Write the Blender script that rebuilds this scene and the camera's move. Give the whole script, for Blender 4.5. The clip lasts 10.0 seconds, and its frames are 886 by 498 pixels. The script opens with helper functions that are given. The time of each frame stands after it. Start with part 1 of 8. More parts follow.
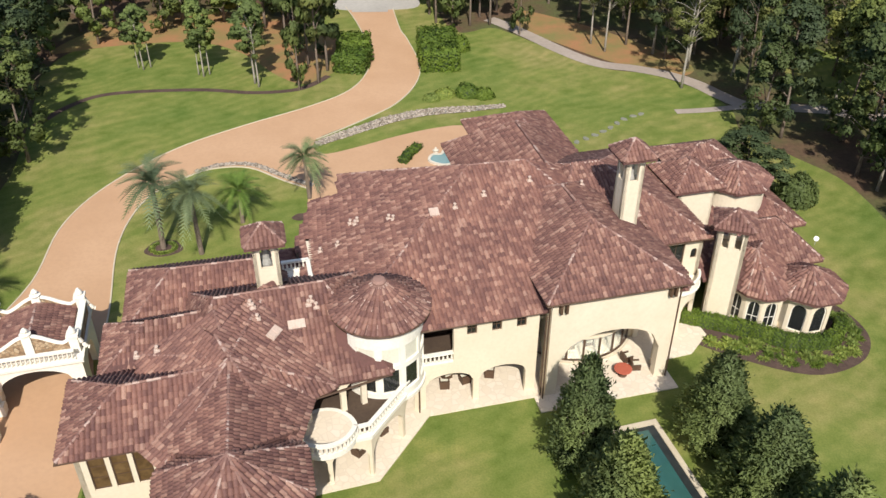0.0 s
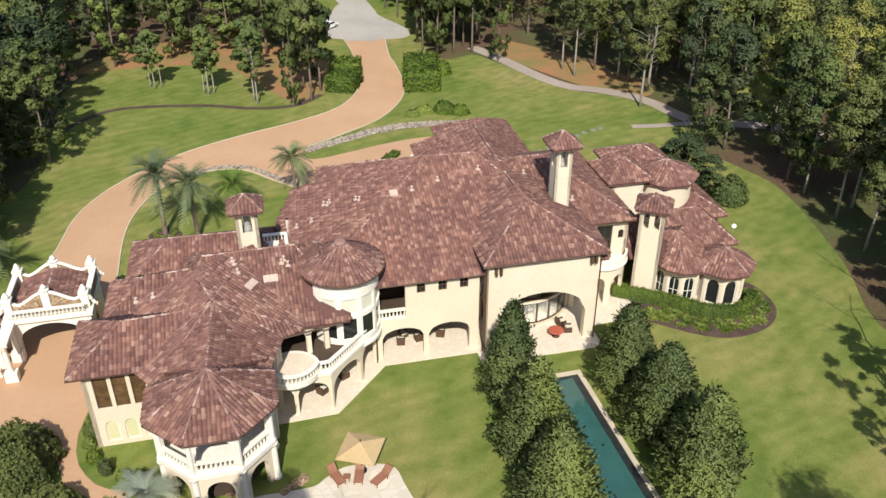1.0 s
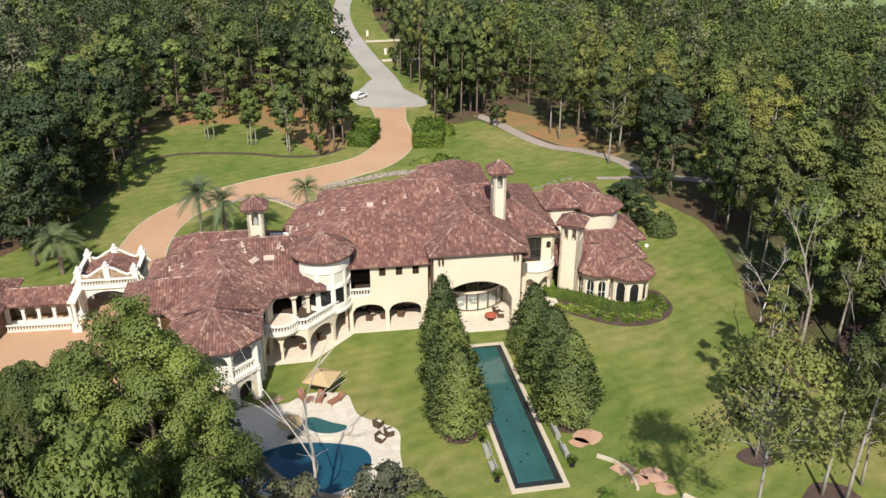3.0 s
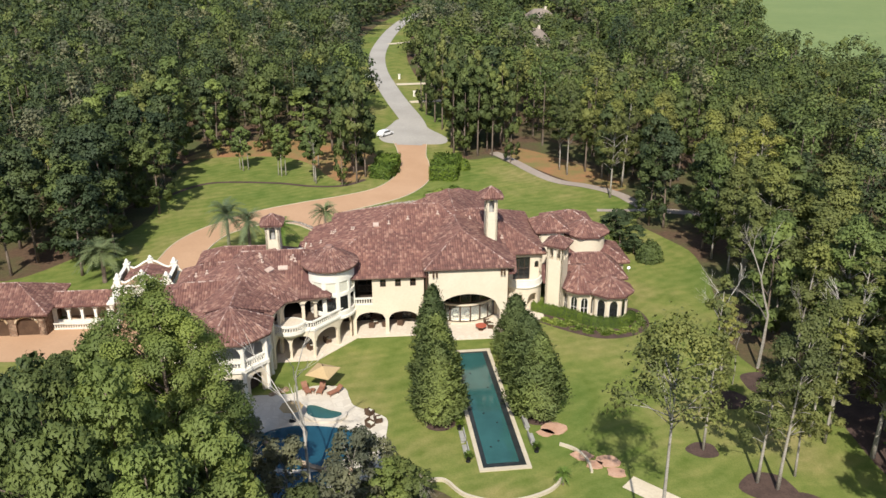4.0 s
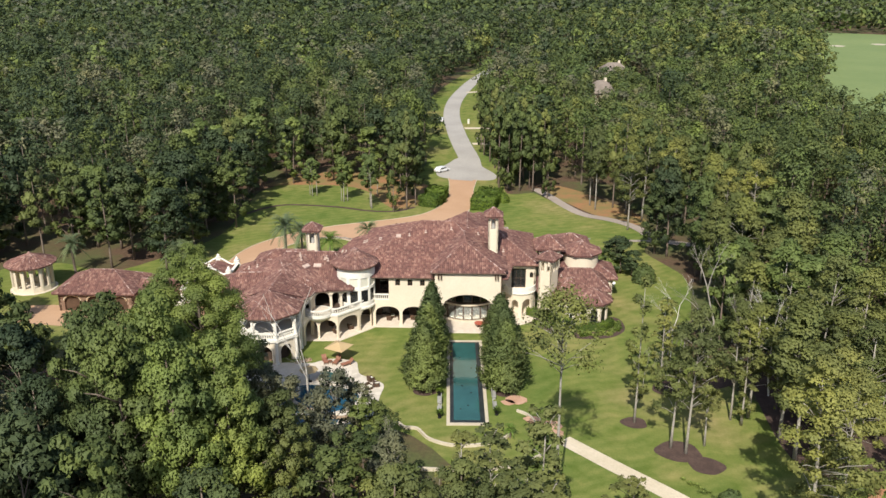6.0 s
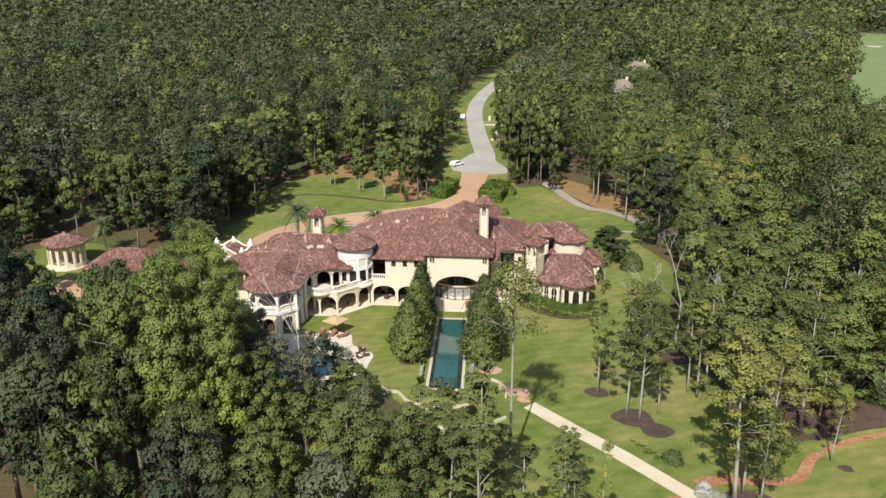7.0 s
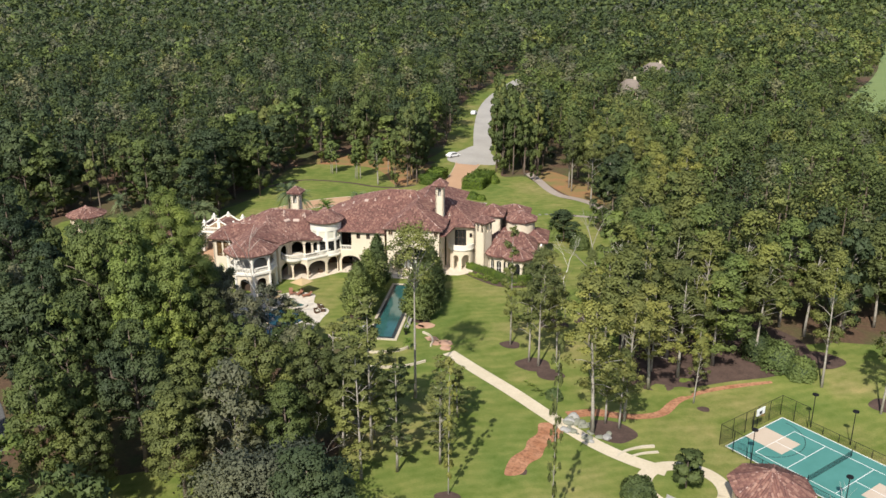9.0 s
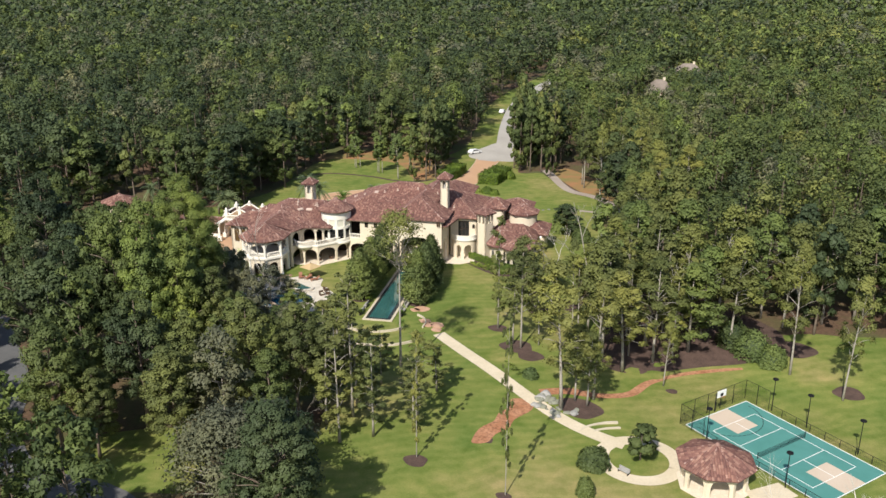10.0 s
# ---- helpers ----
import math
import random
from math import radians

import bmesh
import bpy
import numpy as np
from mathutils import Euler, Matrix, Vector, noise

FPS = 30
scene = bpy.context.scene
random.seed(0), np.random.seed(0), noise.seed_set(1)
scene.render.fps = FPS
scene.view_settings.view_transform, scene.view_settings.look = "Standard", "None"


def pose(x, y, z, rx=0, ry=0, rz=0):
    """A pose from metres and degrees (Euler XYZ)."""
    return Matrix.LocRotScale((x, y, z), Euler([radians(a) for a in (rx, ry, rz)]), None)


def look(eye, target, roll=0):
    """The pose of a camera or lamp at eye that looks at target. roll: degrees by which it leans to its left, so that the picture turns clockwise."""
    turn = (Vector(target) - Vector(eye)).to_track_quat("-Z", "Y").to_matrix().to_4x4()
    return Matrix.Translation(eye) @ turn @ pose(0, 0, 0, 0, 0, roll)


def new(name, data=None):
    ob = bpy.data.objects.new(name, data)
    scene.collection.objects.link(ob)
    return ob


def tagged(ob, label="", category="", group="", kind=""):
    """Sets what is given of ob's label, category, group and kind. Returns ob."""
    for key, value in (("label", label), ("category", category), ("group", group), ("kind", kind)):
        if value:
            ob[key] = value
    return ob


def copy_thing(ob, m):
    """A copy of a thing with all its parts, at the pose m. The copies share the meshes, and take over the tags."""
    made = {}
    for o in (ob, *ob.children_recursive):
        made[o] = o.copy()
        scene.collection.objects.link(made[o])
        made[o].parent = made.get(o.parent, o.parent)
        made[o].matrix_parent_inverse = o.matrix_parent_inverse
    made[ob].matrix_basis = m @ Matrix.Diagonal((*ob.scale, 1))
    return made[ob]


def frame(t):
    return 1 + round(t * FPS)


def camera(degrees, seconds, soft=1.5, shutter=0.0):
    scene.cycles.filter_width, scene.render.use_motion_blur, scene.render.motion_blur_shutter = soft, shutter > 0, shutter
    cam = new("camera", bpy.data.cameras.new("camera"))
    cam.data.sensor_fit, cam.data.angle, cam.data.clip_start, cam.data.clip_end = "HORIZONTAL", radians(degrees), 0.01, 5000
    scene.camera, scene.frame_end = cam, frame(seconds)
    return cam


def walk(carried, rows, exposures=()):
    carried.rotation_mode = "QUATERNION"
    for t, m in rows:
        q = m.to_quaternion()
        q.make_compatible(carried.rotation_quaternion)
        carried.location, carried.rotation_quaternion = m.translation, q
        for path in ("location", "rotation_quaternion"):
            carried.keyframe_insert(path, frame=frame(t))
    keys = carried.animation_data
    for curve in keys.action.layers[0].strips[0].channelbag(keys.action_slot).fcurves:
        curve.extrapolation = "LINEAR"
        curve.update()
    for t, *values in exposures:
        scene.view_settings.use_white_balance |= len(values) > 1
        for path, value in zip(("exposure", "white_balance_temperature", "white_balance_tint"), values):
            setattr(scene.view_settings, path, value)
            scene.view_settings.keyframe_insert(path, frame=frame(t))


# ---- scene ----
cam = camera(55.6, 10.0)
METRES, EYE, TILT, LEAN, TURN = 140.0, 48.58, -34.0, 0.0, 0.0
ROWS = [
    (0.0, 0.0, 0.0, 0.0, 0.0, 0.0, -0.0),
    (0.5, 0.0191, -0.0422, -0.024, 0.37, 1.5, -0.25),
    (1.0, 0.038, -0.0815, -0.0461, 0.84, 2.93, -0.56),
    (1.5, 0.0592, -0.1227, -0.0683, 1.49, 4.43, -1.01),
    (2.0, 0.0804, -0.1611, -0.0887, 2.31, 5.83, -1.54),
    (3.5, 0.156, -0.2805, -0.1489, 5.98, 10.2, -3.96),
    (4.0, 0.1834, -0.3155, -0.1668, 7.3, 11.59, -4.81),
    (4.5, 0.2127, -0.3495, -0.1849, 8.65, 12.93, -5.71),
    (5.0, 0.2439, -0.3821, -0.2013, 10.08, 13.88, -6.69),
    (5.5, 0.2802, -0.416, -0.2181, 11.78, 14.28, -7.88),
    (7.0, 0.3986, -0.4984, -0.2586, 16.06, 13.65, -10.53),
    (7.5, 0.4452, -0.5228, -0.27, 16.95, 13.47, -11.12),
    (8.0, 0.489, -0.5443, -0.28, 17.64, 13.34, -11.54),
    (8.5, 0.5354, -0.5656, -0.2895, 18.5, 13.16, -12.01),
    (9.0, 0.5791, -0.5834, -0.2975, 19.58, 12.92, -12.62),
    (9.5, 0.6258, -0.5998, -0.3045, 21.05, 12.58, -13.47),
    (10.0, 0.6693, -0.6119, -0.3088, 22.75, 12.15, -14.46),
]
walk(cam, [(t, pose(0, 0, EYE, TILT, LEAN, TURN) @ pose(METRES * x, METRES * y, METRES * z, 90 + pitch, roll, yaw)) for t, x, y, z, yaw, pitch, roll in ROWS])

# ---- sky and sun ----
SUN_AZ, SUN_EL = math.atan2(0.06, -0.99), radians(44)
world = bpy.data.worlds.new("sky")
scene.world = world
world.use_nodes = True
wn = world.node_tree
sky = wn.nodes.new("ShaderNodeTexSky")
sky.sky_type, sky.sun_disc = "NISHITA", False
sky.sun_elevation, sky.sun_rotation = SUN_EL, SUN_AZ
sky.altitude, sky.air_density, sky.dust_density = 50, 1.0, 1.2
wn.links.new(sky.outputs[0], wn.nodes["Background"].inputs[0])
wn.nodes["Background"].inputs[1].default_value = 0.12
sun_dir = Vector((math.sin(SUN_AZ) * math.cos(SUN_EL), math.cos(SUN_AZ) * math.cos(SUN_EL), math.sin(SUN_EL)))
sun_lamp = bpy.data.lights.new("sun", "SUN")
sun_lamp.energy, sun_lamp.angle, sun_lamp.color = 4.8, radians(0.6), (1.0, 0.95, 0.86)
sun = new("sun", sun_lamp)
sun.matrix_world = look((0, 0, 200), Vector((0, 0, 200)) - sun_dir)
scene.view_settings.exposure = 0.3

# ---- materials ----
def material(name, build, rough=0.8, **kw):
    """build(nodes, link, coord) returns the colour socket, and a height socket or None."""
    m = bpy.data.materials.new(name)
    m.use_nodes = True
    nt = m.node_tree
    bsdf = nt.nodes["Principled BSDF"]
    bsdf.inputs["Roughness"].default_value = rough
    bsdf.inputs["Specular IOR Level"].default_value = kw.get("spec", 0.3)
    bsdf.inputs["Metallic"].default_value = kw.get("metal", 0.0)
    coord = nt.nodes.new("ShaderNodeTexCoord").outputs["Object"]
    if kw.get("world"):
        coord = nt.nodes.new("ShaderNodeNewGeometry").outputs["Position"]
    colour, height = build(nt.nodes, nt.links.new, coord)
    nt.links.new(colour, bsdf.inputs["Base Color"])
    if height is not None:
        bump = nt.nodes.new("ShaderNodeBump")
        bump.inputs["Strength"].default_value = kw.get("bump", 0.4)
        bump.inputs["Distance"].default_value = kw.get("depth", 0.05)
        nt.links.new(height, bump.inputs["Height"])
        nt.links.new(bump.outputs[0], bsdf.inputs["Normal"])
    return m


def noise_tex(N, link, coord, scale, detail=4.0, rough=0.6):
    n = N.new("ShaderNodeTexNoise")
    n.inputs["Scale"].default_value, n.inputs["Detail"].default_value, n.inputs["Roughness"].default_value = scale, detail, rough
    link(coord, n.inputs["Vector"])
    return n.outputs["Fac"]


def ramp(N, link, fac, stops):
    r = N.new("ShaderNodeValToRGB")
    while len(r.color_ramp.elements) < len(stops):
        r.color_ramp.elements.new(0.5)
    for e, (p, c) in zip(r.color_ramp.elements, stops):
        e.position, e.color = p, (*c, 1)
    link(fac, r.inputs[0])
    return r.outputs[0]


def mix(N, link, fac, a, b, how="MIX"):
    x = N.new("ShaderNodeMix")
    x.data_type, x.blend_type = "RGBA", how
    for sock, val in ((x.inputs[0], fac), (x.inputs[6], a), (x.inputs[7], b)):
        if isinstance(val, (int, float)):
            sock.default_value = val
        elif isinstance(val, tuple):
            sock.default_value = (*val, 1)
        else:
            link(val, sock)
    return x.outputs[2]


def two_scale(c1, c2, c3, big=0.3, small=6.0, amount=0.5):
    """A surface that varies at two scales between three colours."""
    def build(N, link, co):
        a = ramp(N, link, noise_tex(N, link, co, big), [(0.35, c1), (0.65, c2)])
        s = noise_tex(N, link, co, small, 6)
        f = ramp(N, link, s, [(0.42, (0, 0, 0)), (0.7, (amount,) * 3)])
        return mix(N, link, f, a, c3), s
    return build


def island(N):
    return N.new("ShaderNodeNewGeometry").outputs["Random Per Island"]


def tile_build(N, link, co):
    c = ramp(N, link, island(N), [(0.0, (0.14, 0.072, 0.064)), (0.3, (0.185, 0.096, 0.08)), (0.62, (0.22, 0.116, 0.095)), (0.84, (0.275, 0.155, 0.122)), (0.97, (0.35, 0.22, 0.175))])
    r = N.new("ShaderNodeObjectInfo").outputs["Random"]
    d = ramp(N, link, r, [(0.0, (0.92, 0.92, 0.92)), (1.0, (1.05, 1.02, 1.0))])
    c = mix(N, link, 1.0, c, d, "MULTIPLY")
    w = ramp(N, link, noise_tex(N, link, co, 0.35), [(0.35, (0.78, 0.76, 0.78)), (0.7, (1.08, 1.05, 1.02))])
    s = noise_tex(N, link, co, 9.0, 5)
    g = ramp(N, link, s, [(0.3, (0.8, 0.8, 0.8)), (0.7, (1.12, 1.1, 1.08))])
    return mix(N, link, 1.0, mix(N, link, 1.0, c, w, "MULTIPLY"), g, "MULTIPLY"), s


M_TILE = material("clay_tile", tile_build, 0.75, bump=0.3)
M_TILE_ONE = M_TILE.copy()
M_TILE_ONE.name = "clay_tile_single"
_nt = M_TILE_ONE.node_tree
_geo = [n for n in _nt.nodes if n.bl_idname == "ShaderNodeNewGeometry"][0]
_obj = [n for n in _nt.nodes if n.bl_idname == "ShaderNodeObjectInfo"][0]
for _l in list(_geo.outputs["Random Per Island"].links):
    _nt.links.new(_obj.outputs["Random"], _l.to_socket)
M_DECK = material("roof_underlay", two_scale((0.1, 0.05, 0.045), (0.15, 0.07, 0.06), (0.07, 0.04, 0.035)), 0.9)
M_CAP = material("ridge_mortar_tile", lambda N, link, co: (ramp(N, link, island(N), [(0.0, (0.18, 0.095, 0.08)), (0.6, (0.27, 0.16, 0.13)), (0.97, (0.46, 0.34, 0.29))]), noise_tex(N, link, co, 8)), 0.8)
M_VENT = material("weathered_tan_metal", two_scale((0.5, 0.38, 0.31), (0.56, 0.44, 0.37), (0.36, 0.25, 0.2), 1.0, 6.0, 0.5), 0.7)
M_STUCCO = material("cream_stucco", two_scale((0.64, 0.555, 0.42), (0.69, 0.6, 0.465), (0.55, 0.465, 0.34), 0.25, 3.5, 0.35), 0.85, bump=0.15)
M_WHITE = material("white_cast_stone", two_scale((0.74, 0.7, 0.605), (0.79, 0.75, 0.665), (0.58, 0.53, 0.44), 0.5, 5.0, 0.35), 0.7, bump=0.15)


def voronoi(N, link, co, scale, what="Color", feature="F1"):
    v = N.new("ShaderNodeTexVoronoi")
    v.feature = feature
    v.inputs["Scale"].default_value = scale
    link(co, v.inputs["Vector"])
    return v.outputs[what]


def stone_build(c0, c1, c2, joint, scale):
    def build(N, link, co):
        c = ramp(N, link, voronoi(N, link, co, scale), [(0.15, c0), (0.5, c1), (0.85, c2)])
        e = voronoi(N, link, co, scale, "Distance", "DISTANCE_TO_EDGE")
        k = ramp(N, link, e, [(0.02, (0, 0, 0)), (0.07, (1, 1, 1))])
        return mix(N, link, k, joint, c), k
    return build


M_STONE = material("tan_rubble_stone", stone_build((0.36, 0.22, 0.12), (0.5, 0.36, 0.22), (0.6, 0.5, 0.36), (0.34, 0.28, 0.2), 1.6), 0.85, bump=0.5)
M_PAVER = material("limestone_paving", stone_build((0.64, 0.55, 0.43), (0.67, 0.58, 0.46), (0.7, 0.61, 0.5), (0.61, 0.52, 0.41), 1.6), 0.75, bump=0.1)
M_FLAG = material("flagstone_deck", stone_build((0.54, 0.48, 0.39), (0.59, 0.53, 0.44), (0.64, 0.58, 0.48), (0.55, 0.49, 0.4), 1.1), 0.75, bump=0.2, world=True)
M_BROWNFLAG = material("brown_flagstone", stone_build((0.36, 0.25, 0.16), (0.46, 0.33, 0.21), (0.52, 0.4, 0.28), (0.28, 0.21, 0.14), 0.8), 0.8, bump=0.3, world=True)
M_DRIVE = material("tan_stamped_concrete", two_scale((0.45, 0.275, 0.16), (0.5, 0.315, 0.19), (0.4, 0.245, 0.15), 0.12, 2.5, 0.4), 0.85, bump=0.1, world=True)
M_WALK = material("pinkish_concrete", two_scale((0.32, 0.265, 0.22), (0.38, 0.32, 0.27), (0.25, 0.205, 0.17), 0.12, 1.6, 0.5), 0.85, bump=0.1, world=True)
M_ROAD = material("grey_concrete_road", two_scale((0.36, 0.335, 0.3), (0.43, 0.4, 0.36), (0.3, 0.28, 0.25), 0.08, 1.6, 0.5), 0.85, bump=0.1, world=True)
M_ASPHALT = material("worn_grey_asphalt", two_scale((0.1, 0.1, 0.1), (0.14, 0.138, 0.135), (0.07, 0.07, 0.07), 0.3, 9.0, 0.4), 0.9)
M_PATH = material("pale_limestone_path", two_scale((0.56, 0.48, 0.34), (0.64, 0.55, 0.41), (0.46, 0.38, 0.27), 0.3, 3.0, 0.5), 0.9, bump=0.2, world=True)
M_COBBLE = material("grey_river_cobble", stone_build((0.22, 0.2, 0.17), (0.33, 0.3, 0.26), (0.48, 0.44, 0.38), (0.1, 0.09, 0.07), 3.4), 0.85, bump=0.8, world=True)
M_PEBBLE = material("river_pebble", lambda N, link, co: (ramp(N, link, island(N), [(0.0, (0.13, 0.105, 0.08)), (0.5, (0.26, 0.215, 0.17)), (0.9, (0.42, 0.36, 0.3))]), noise_tex(N, link, co, 8)), 0.85)
M_MULCH = material("dark_mulch", two_scale((0.07, 0.045, 0.035), (0.11, 0.07, 0.055), (0.045, 0.03, 0.025), 0.6, 5.0, 0.6), 0.95, bump=0.6, world=True)
M_CLAY = material("red_clay_soil", two_scale((0.34, 0.15, 0.075), (0.45, 0.23, 0.13), (0.15, 0.065, 0.035), 0.5, 2.2, 0.8), 0.95, bump=0.8, world=True)


def grass_build(N, link, co):
    big = ramp(N, link, noise_tex(N, link, co, 0.045, 5), [(0.34, (0.124, 0.168, 0.04)), (0.5, (0.176, 0.198, 0.053)), (0.62, (0.242, 0.224, 0.08)), (0.74, (0.288, 0.237, 0.103))])
    mid = ramp(N, link, noise_tex(N, link, co, 0.35, 6), [(0.26, (0.6, 0.72, 0.52)), (0.5, (0.93, 0.95, 0.92)), (0.74, (1.26, 1.13, 1.24))])
    wv = N.new("ShaderNodeTexWave")
    wv.inputs["Scale"].default_value, wv.inputs["Distortion"].default_value, wv.inputs["Detail"].default_value = 0.16, 14.0, 3.0
    wv.inputs["Detail Scale"].default_value = 0.5
    mp = N.new("ShaderNodeMapping")
    mp.inputs["Rotation"].default_value = (0, 0, 0.9)
    link(co, mp.inputs["Vector"])
    link(mp.outputs[0], wv.inputs["Vector"])
    stripe = ramp(N, link, wv.outputs["Fac"], [(0.2, (0.92, 0.95, 0.9)), (0.8, (1.06, 1.04, 1.07))])
    s = noise_tex(N, link, co, 7.0, 6)
    fine = ramp(N, link, s, [(0.3, (0.8, 0.84, 0.78)), (0.7, (1.14, 1.12, 1.14))])
    c = mix(N, link, 1.0, mix(N, link, 1.0, mix(N, link, 1.0, big, mid, "MULTIPLY"), stripe, "MULTIPLY"), fine, "MULTIPLY")
    return c, s


M_GRASS = material("mown_lawn", grass_build, 0.95, bump=0.5, depth=0.05, world=True, spec=0.1)
M_FLOOR = material("forest_floor", lambda N, link, co: (mix(N, link, ramp(N, link, noise_tex(N, link, co, 0.06, 5), [(0.42, (0, 0, 0)), (0.62, (1, 1, 1))]),
    ramp(N, link, noise_tex(N, link, co, 1.5, 6), [(0.3, (0.075, 0.045, 0.028)), (0.7, (0.135, 0.082, 0.048))]), ramp(N, link, noise_tex(N, link, co, 2.0, 6), [(0.3, (0.06, 0.07, 0.025)), (0.7, (0.1, 0.12, 0.035))])), noise_tex(N, link, co, 3.0, 6)), 0.95, bump=0.6, depth=0.1, world=True)


def leaf_material(name, dark, light, warm, translucent=0.3, island_amount=0.35):
    m = bpy.data.materials.new(name)
    m.use_nodes = True
    nt = m.node_tree
    N, link = nt.nodes, nt.links.new
    geo = N.new("ShaderNodeNewGeometry")
    # blue lifted in every leaf colour, standing in for distant haze
    dark, light, warm = ((c[0], c[1], c[2] * 1.07) for c in (dark, light, warm))
    dark, warm = (tuple(p + (q - p) * island_amount for p, q in zip(light, o)) for o in (dark, warm))
    a = ramp(N, link, geo.outputs["Random Per Island"], [(0.0, dark), (0.75, light), (1.0, warm)])
    b = ramp(N, link, noise_tex(N, link, geo.outputs["Position"], 0.09, 2), [(0.3, (0.68, 0.72, 0.78)), (0.5, (0.95, 0.95, 0.95)), (0.7, (1.2, 1.18, 1.0))])
    r = ramp(N, link, N.new("ShaderNodeObjectInfo").outputs["Random"], [(0.0, (0.82, 0.85, 0.85)), (1.0, (1.18, 1.12, 1.0))])
    q = ramp(N, link, noise_tex(N, link, geo.outputs["Position"], 0.17, 2), [(0.35, (0.76, 0.79, 0.84)), (0.65, (1.24, 1.2, 1.12))])
    c = mix(N, link, 1.0, mix(N, link, 1.0, mix(N, link, 1.0, a, b, "MULTIPLY"), r, "MULTIPLY"), q, "MULTIPLY")
    bsdf = N["Principled BSDF"]
    bsdf.inputs["Roughness"].default_value = 0.6
    bsdf.inputs["Specular IOR Level"].default_value = 0.18
    link(c, bsdf.inputs["Base Color"])
    tr = N.new("ShaderNodeBsdfTranslucent")
    link(c, tr.inputs[0])
    ms = N.new("ShaderNodeMixShader")
    ms.inputs[0].default_value = translucent
    link(bsdf.outputs[0], ms.inputs[1])
    link(tr.outputs[0], ms.inputs[2])
    link(ms.outputs[0], N["Material Output"].inputs[0])
    return m


M_LEAF = leaf_material("broad_leaf", (0.076, 0.104, 0.039), (0.114, 0.148, 0.050), (0.144, 0.175, 0.061))
M_LEAF_LIGHT = leaf_material("light_leaf", (0.124, 0.170, 0.053), (0.168, 0.217, 0.066), (0.204, 0.249, 0.082))
M_LEAF_OLIVE = leaf_material("olive_leaf", (0.125, 0.148, 0.048), (0.172, 0.196, 0.064), (0.205, 0.222, 0.076))
M_LEAF_YELLOW = leaf_material("yellow_green_leaf", (0.19, 0.205, 0.068), (0.245, 0.262, 0.085), (0.29, 0.3, 0.1), 0.38)
M_LEAF_PINE = leaf_material("bright_pine_needle", (0.18, 0.23, 0.062), (0.225, 0.28, 0.078), (0.26, 0.31, 0.095), 0.38)
M_LEAF_DARK = leaf_material("dark_glossy_leaf", (0.052, 0.074, 0.037), (0.080, 0.110, 0.050), (0.105, 0.136, 0.063))
M_LEAF_GREY = leaf_material("grey_green_leaf", (0.115, 0.126, 0.075), (0.165, 0.172, 0.102), (0.205, 0.205, 0.122))
M_LEAF_FRESH = leaf_material("fresh_green_leaf", (0.14, 0.185, 0.072), (0.188, 0.243, 0.09), (0.225, 0.28, 0.108), 0.4)
M_LEAF_BRIGHT = leaf_material("bright_feathery_leaf", (0.19, 0.24, 0.068), (0.24, 0.298, 0.082), (0.28, 0.33, 0.1), 0.42)
M_PALM = leaf_material("palm_frond", (0.08, 0.115, 0.05), (0.16, 0.205, 0.1), (0.26, 0.3, 0.17), 0.2)
M_PALM_SILVER = leaf_material("silver_palm_frond", (0.17, 0.21, 0.17), (0.28, 0.33, 0.28), (0.38, 0.42, 0.36), 0.2)
M_PALM_GREEN = leaf_material("green_palm_frond", (0.05, 0.1, 0.02), (0.12, 0.2, 0.04), (0.2, 0.28, 0.08), 0.2)
M_HEDGE = leaf_material("hedge_leaf", (0.05, 0.09, 0.015), (0.12, 0.18, 0.03), (0.22, 0.27, 0.06))
M_FLOWER = leaf_material("border_plant_leaf", (0.08, 0.13, 0.03), (0.2, 0.26, 0.06), (0.5, 0.48, 0.14))
M_BARK = material("grey_brown_bark", two_scale((0.16, 0.12, 0.09), (0.24, 0.19, 0.15), (0.09, 0.07, 0.055), 0.8, 7.0, 0.7), 0.9, bump=0.7)
M_PALE_BARK = material("pale_grey_bark", two_scale((0.3, 0.27, 0.22), (0.4, 0.37, 0.32), (0.2, 0.17, 0.14), 0.8, 7.0, 0.7), 0.9, bump=0.6)
M_DEADWOOD = material("bleached_dead_wood", two_scale((0.5, 0.46, 0.4), (0.62, 0.58, 0.52), (0.36, 0.32, 0.27), 0.8, 6.0, 0.5), 0.85)
M_DARKWOOD = material("dark_stained_wood", two_scale((0.07, 0.04, 0.025), (0.11, 0.065, 0.04), (0.05, 0.03, 0.02), 1.0, 9.0, 0.5), 0.6)
M_TEAK = material("reddish_teak", two_scale((0.22, 0.1, 0.06), (0.3, 0.15, 0.09), (0.15, 0.07, 0.045), 1.0, 9.0, 0.5), 0.6)
M_IRON = material("black_iron", two_scale((0.012, 0.012, 0.014), (0.02, 0.02, 0.022), (0.03, 0.028, 0.026)), 0.5, metal=0.4)
M_GREY = material("weathered_grey_stone", two_scale((0.3, 0.29, 0.27), (0.38, 0.37, 0.34), (0.22, 0.21, 0.19), 1.0, 6.0, 0.5), 0.85)
M_BRONZE = material("bronze_tinted_pane", two_scale((0.085, 0.05, 0.022), (0.16, 0.1, 0.045), (0.05, 0.03, 0.016), 0.8, 3.0, 0.6), 0.22)
# plaster with the shade of recesses and ceilings put into its colour
M_RECESS_SHADE = material("recess_shade_plaster", two_scale((0.06, 0.04, 0.028), (0.085, 0.058, 0.04), (0.045, 0.03, 0.022), 0.5, 4.0, 0.5), 0.9)
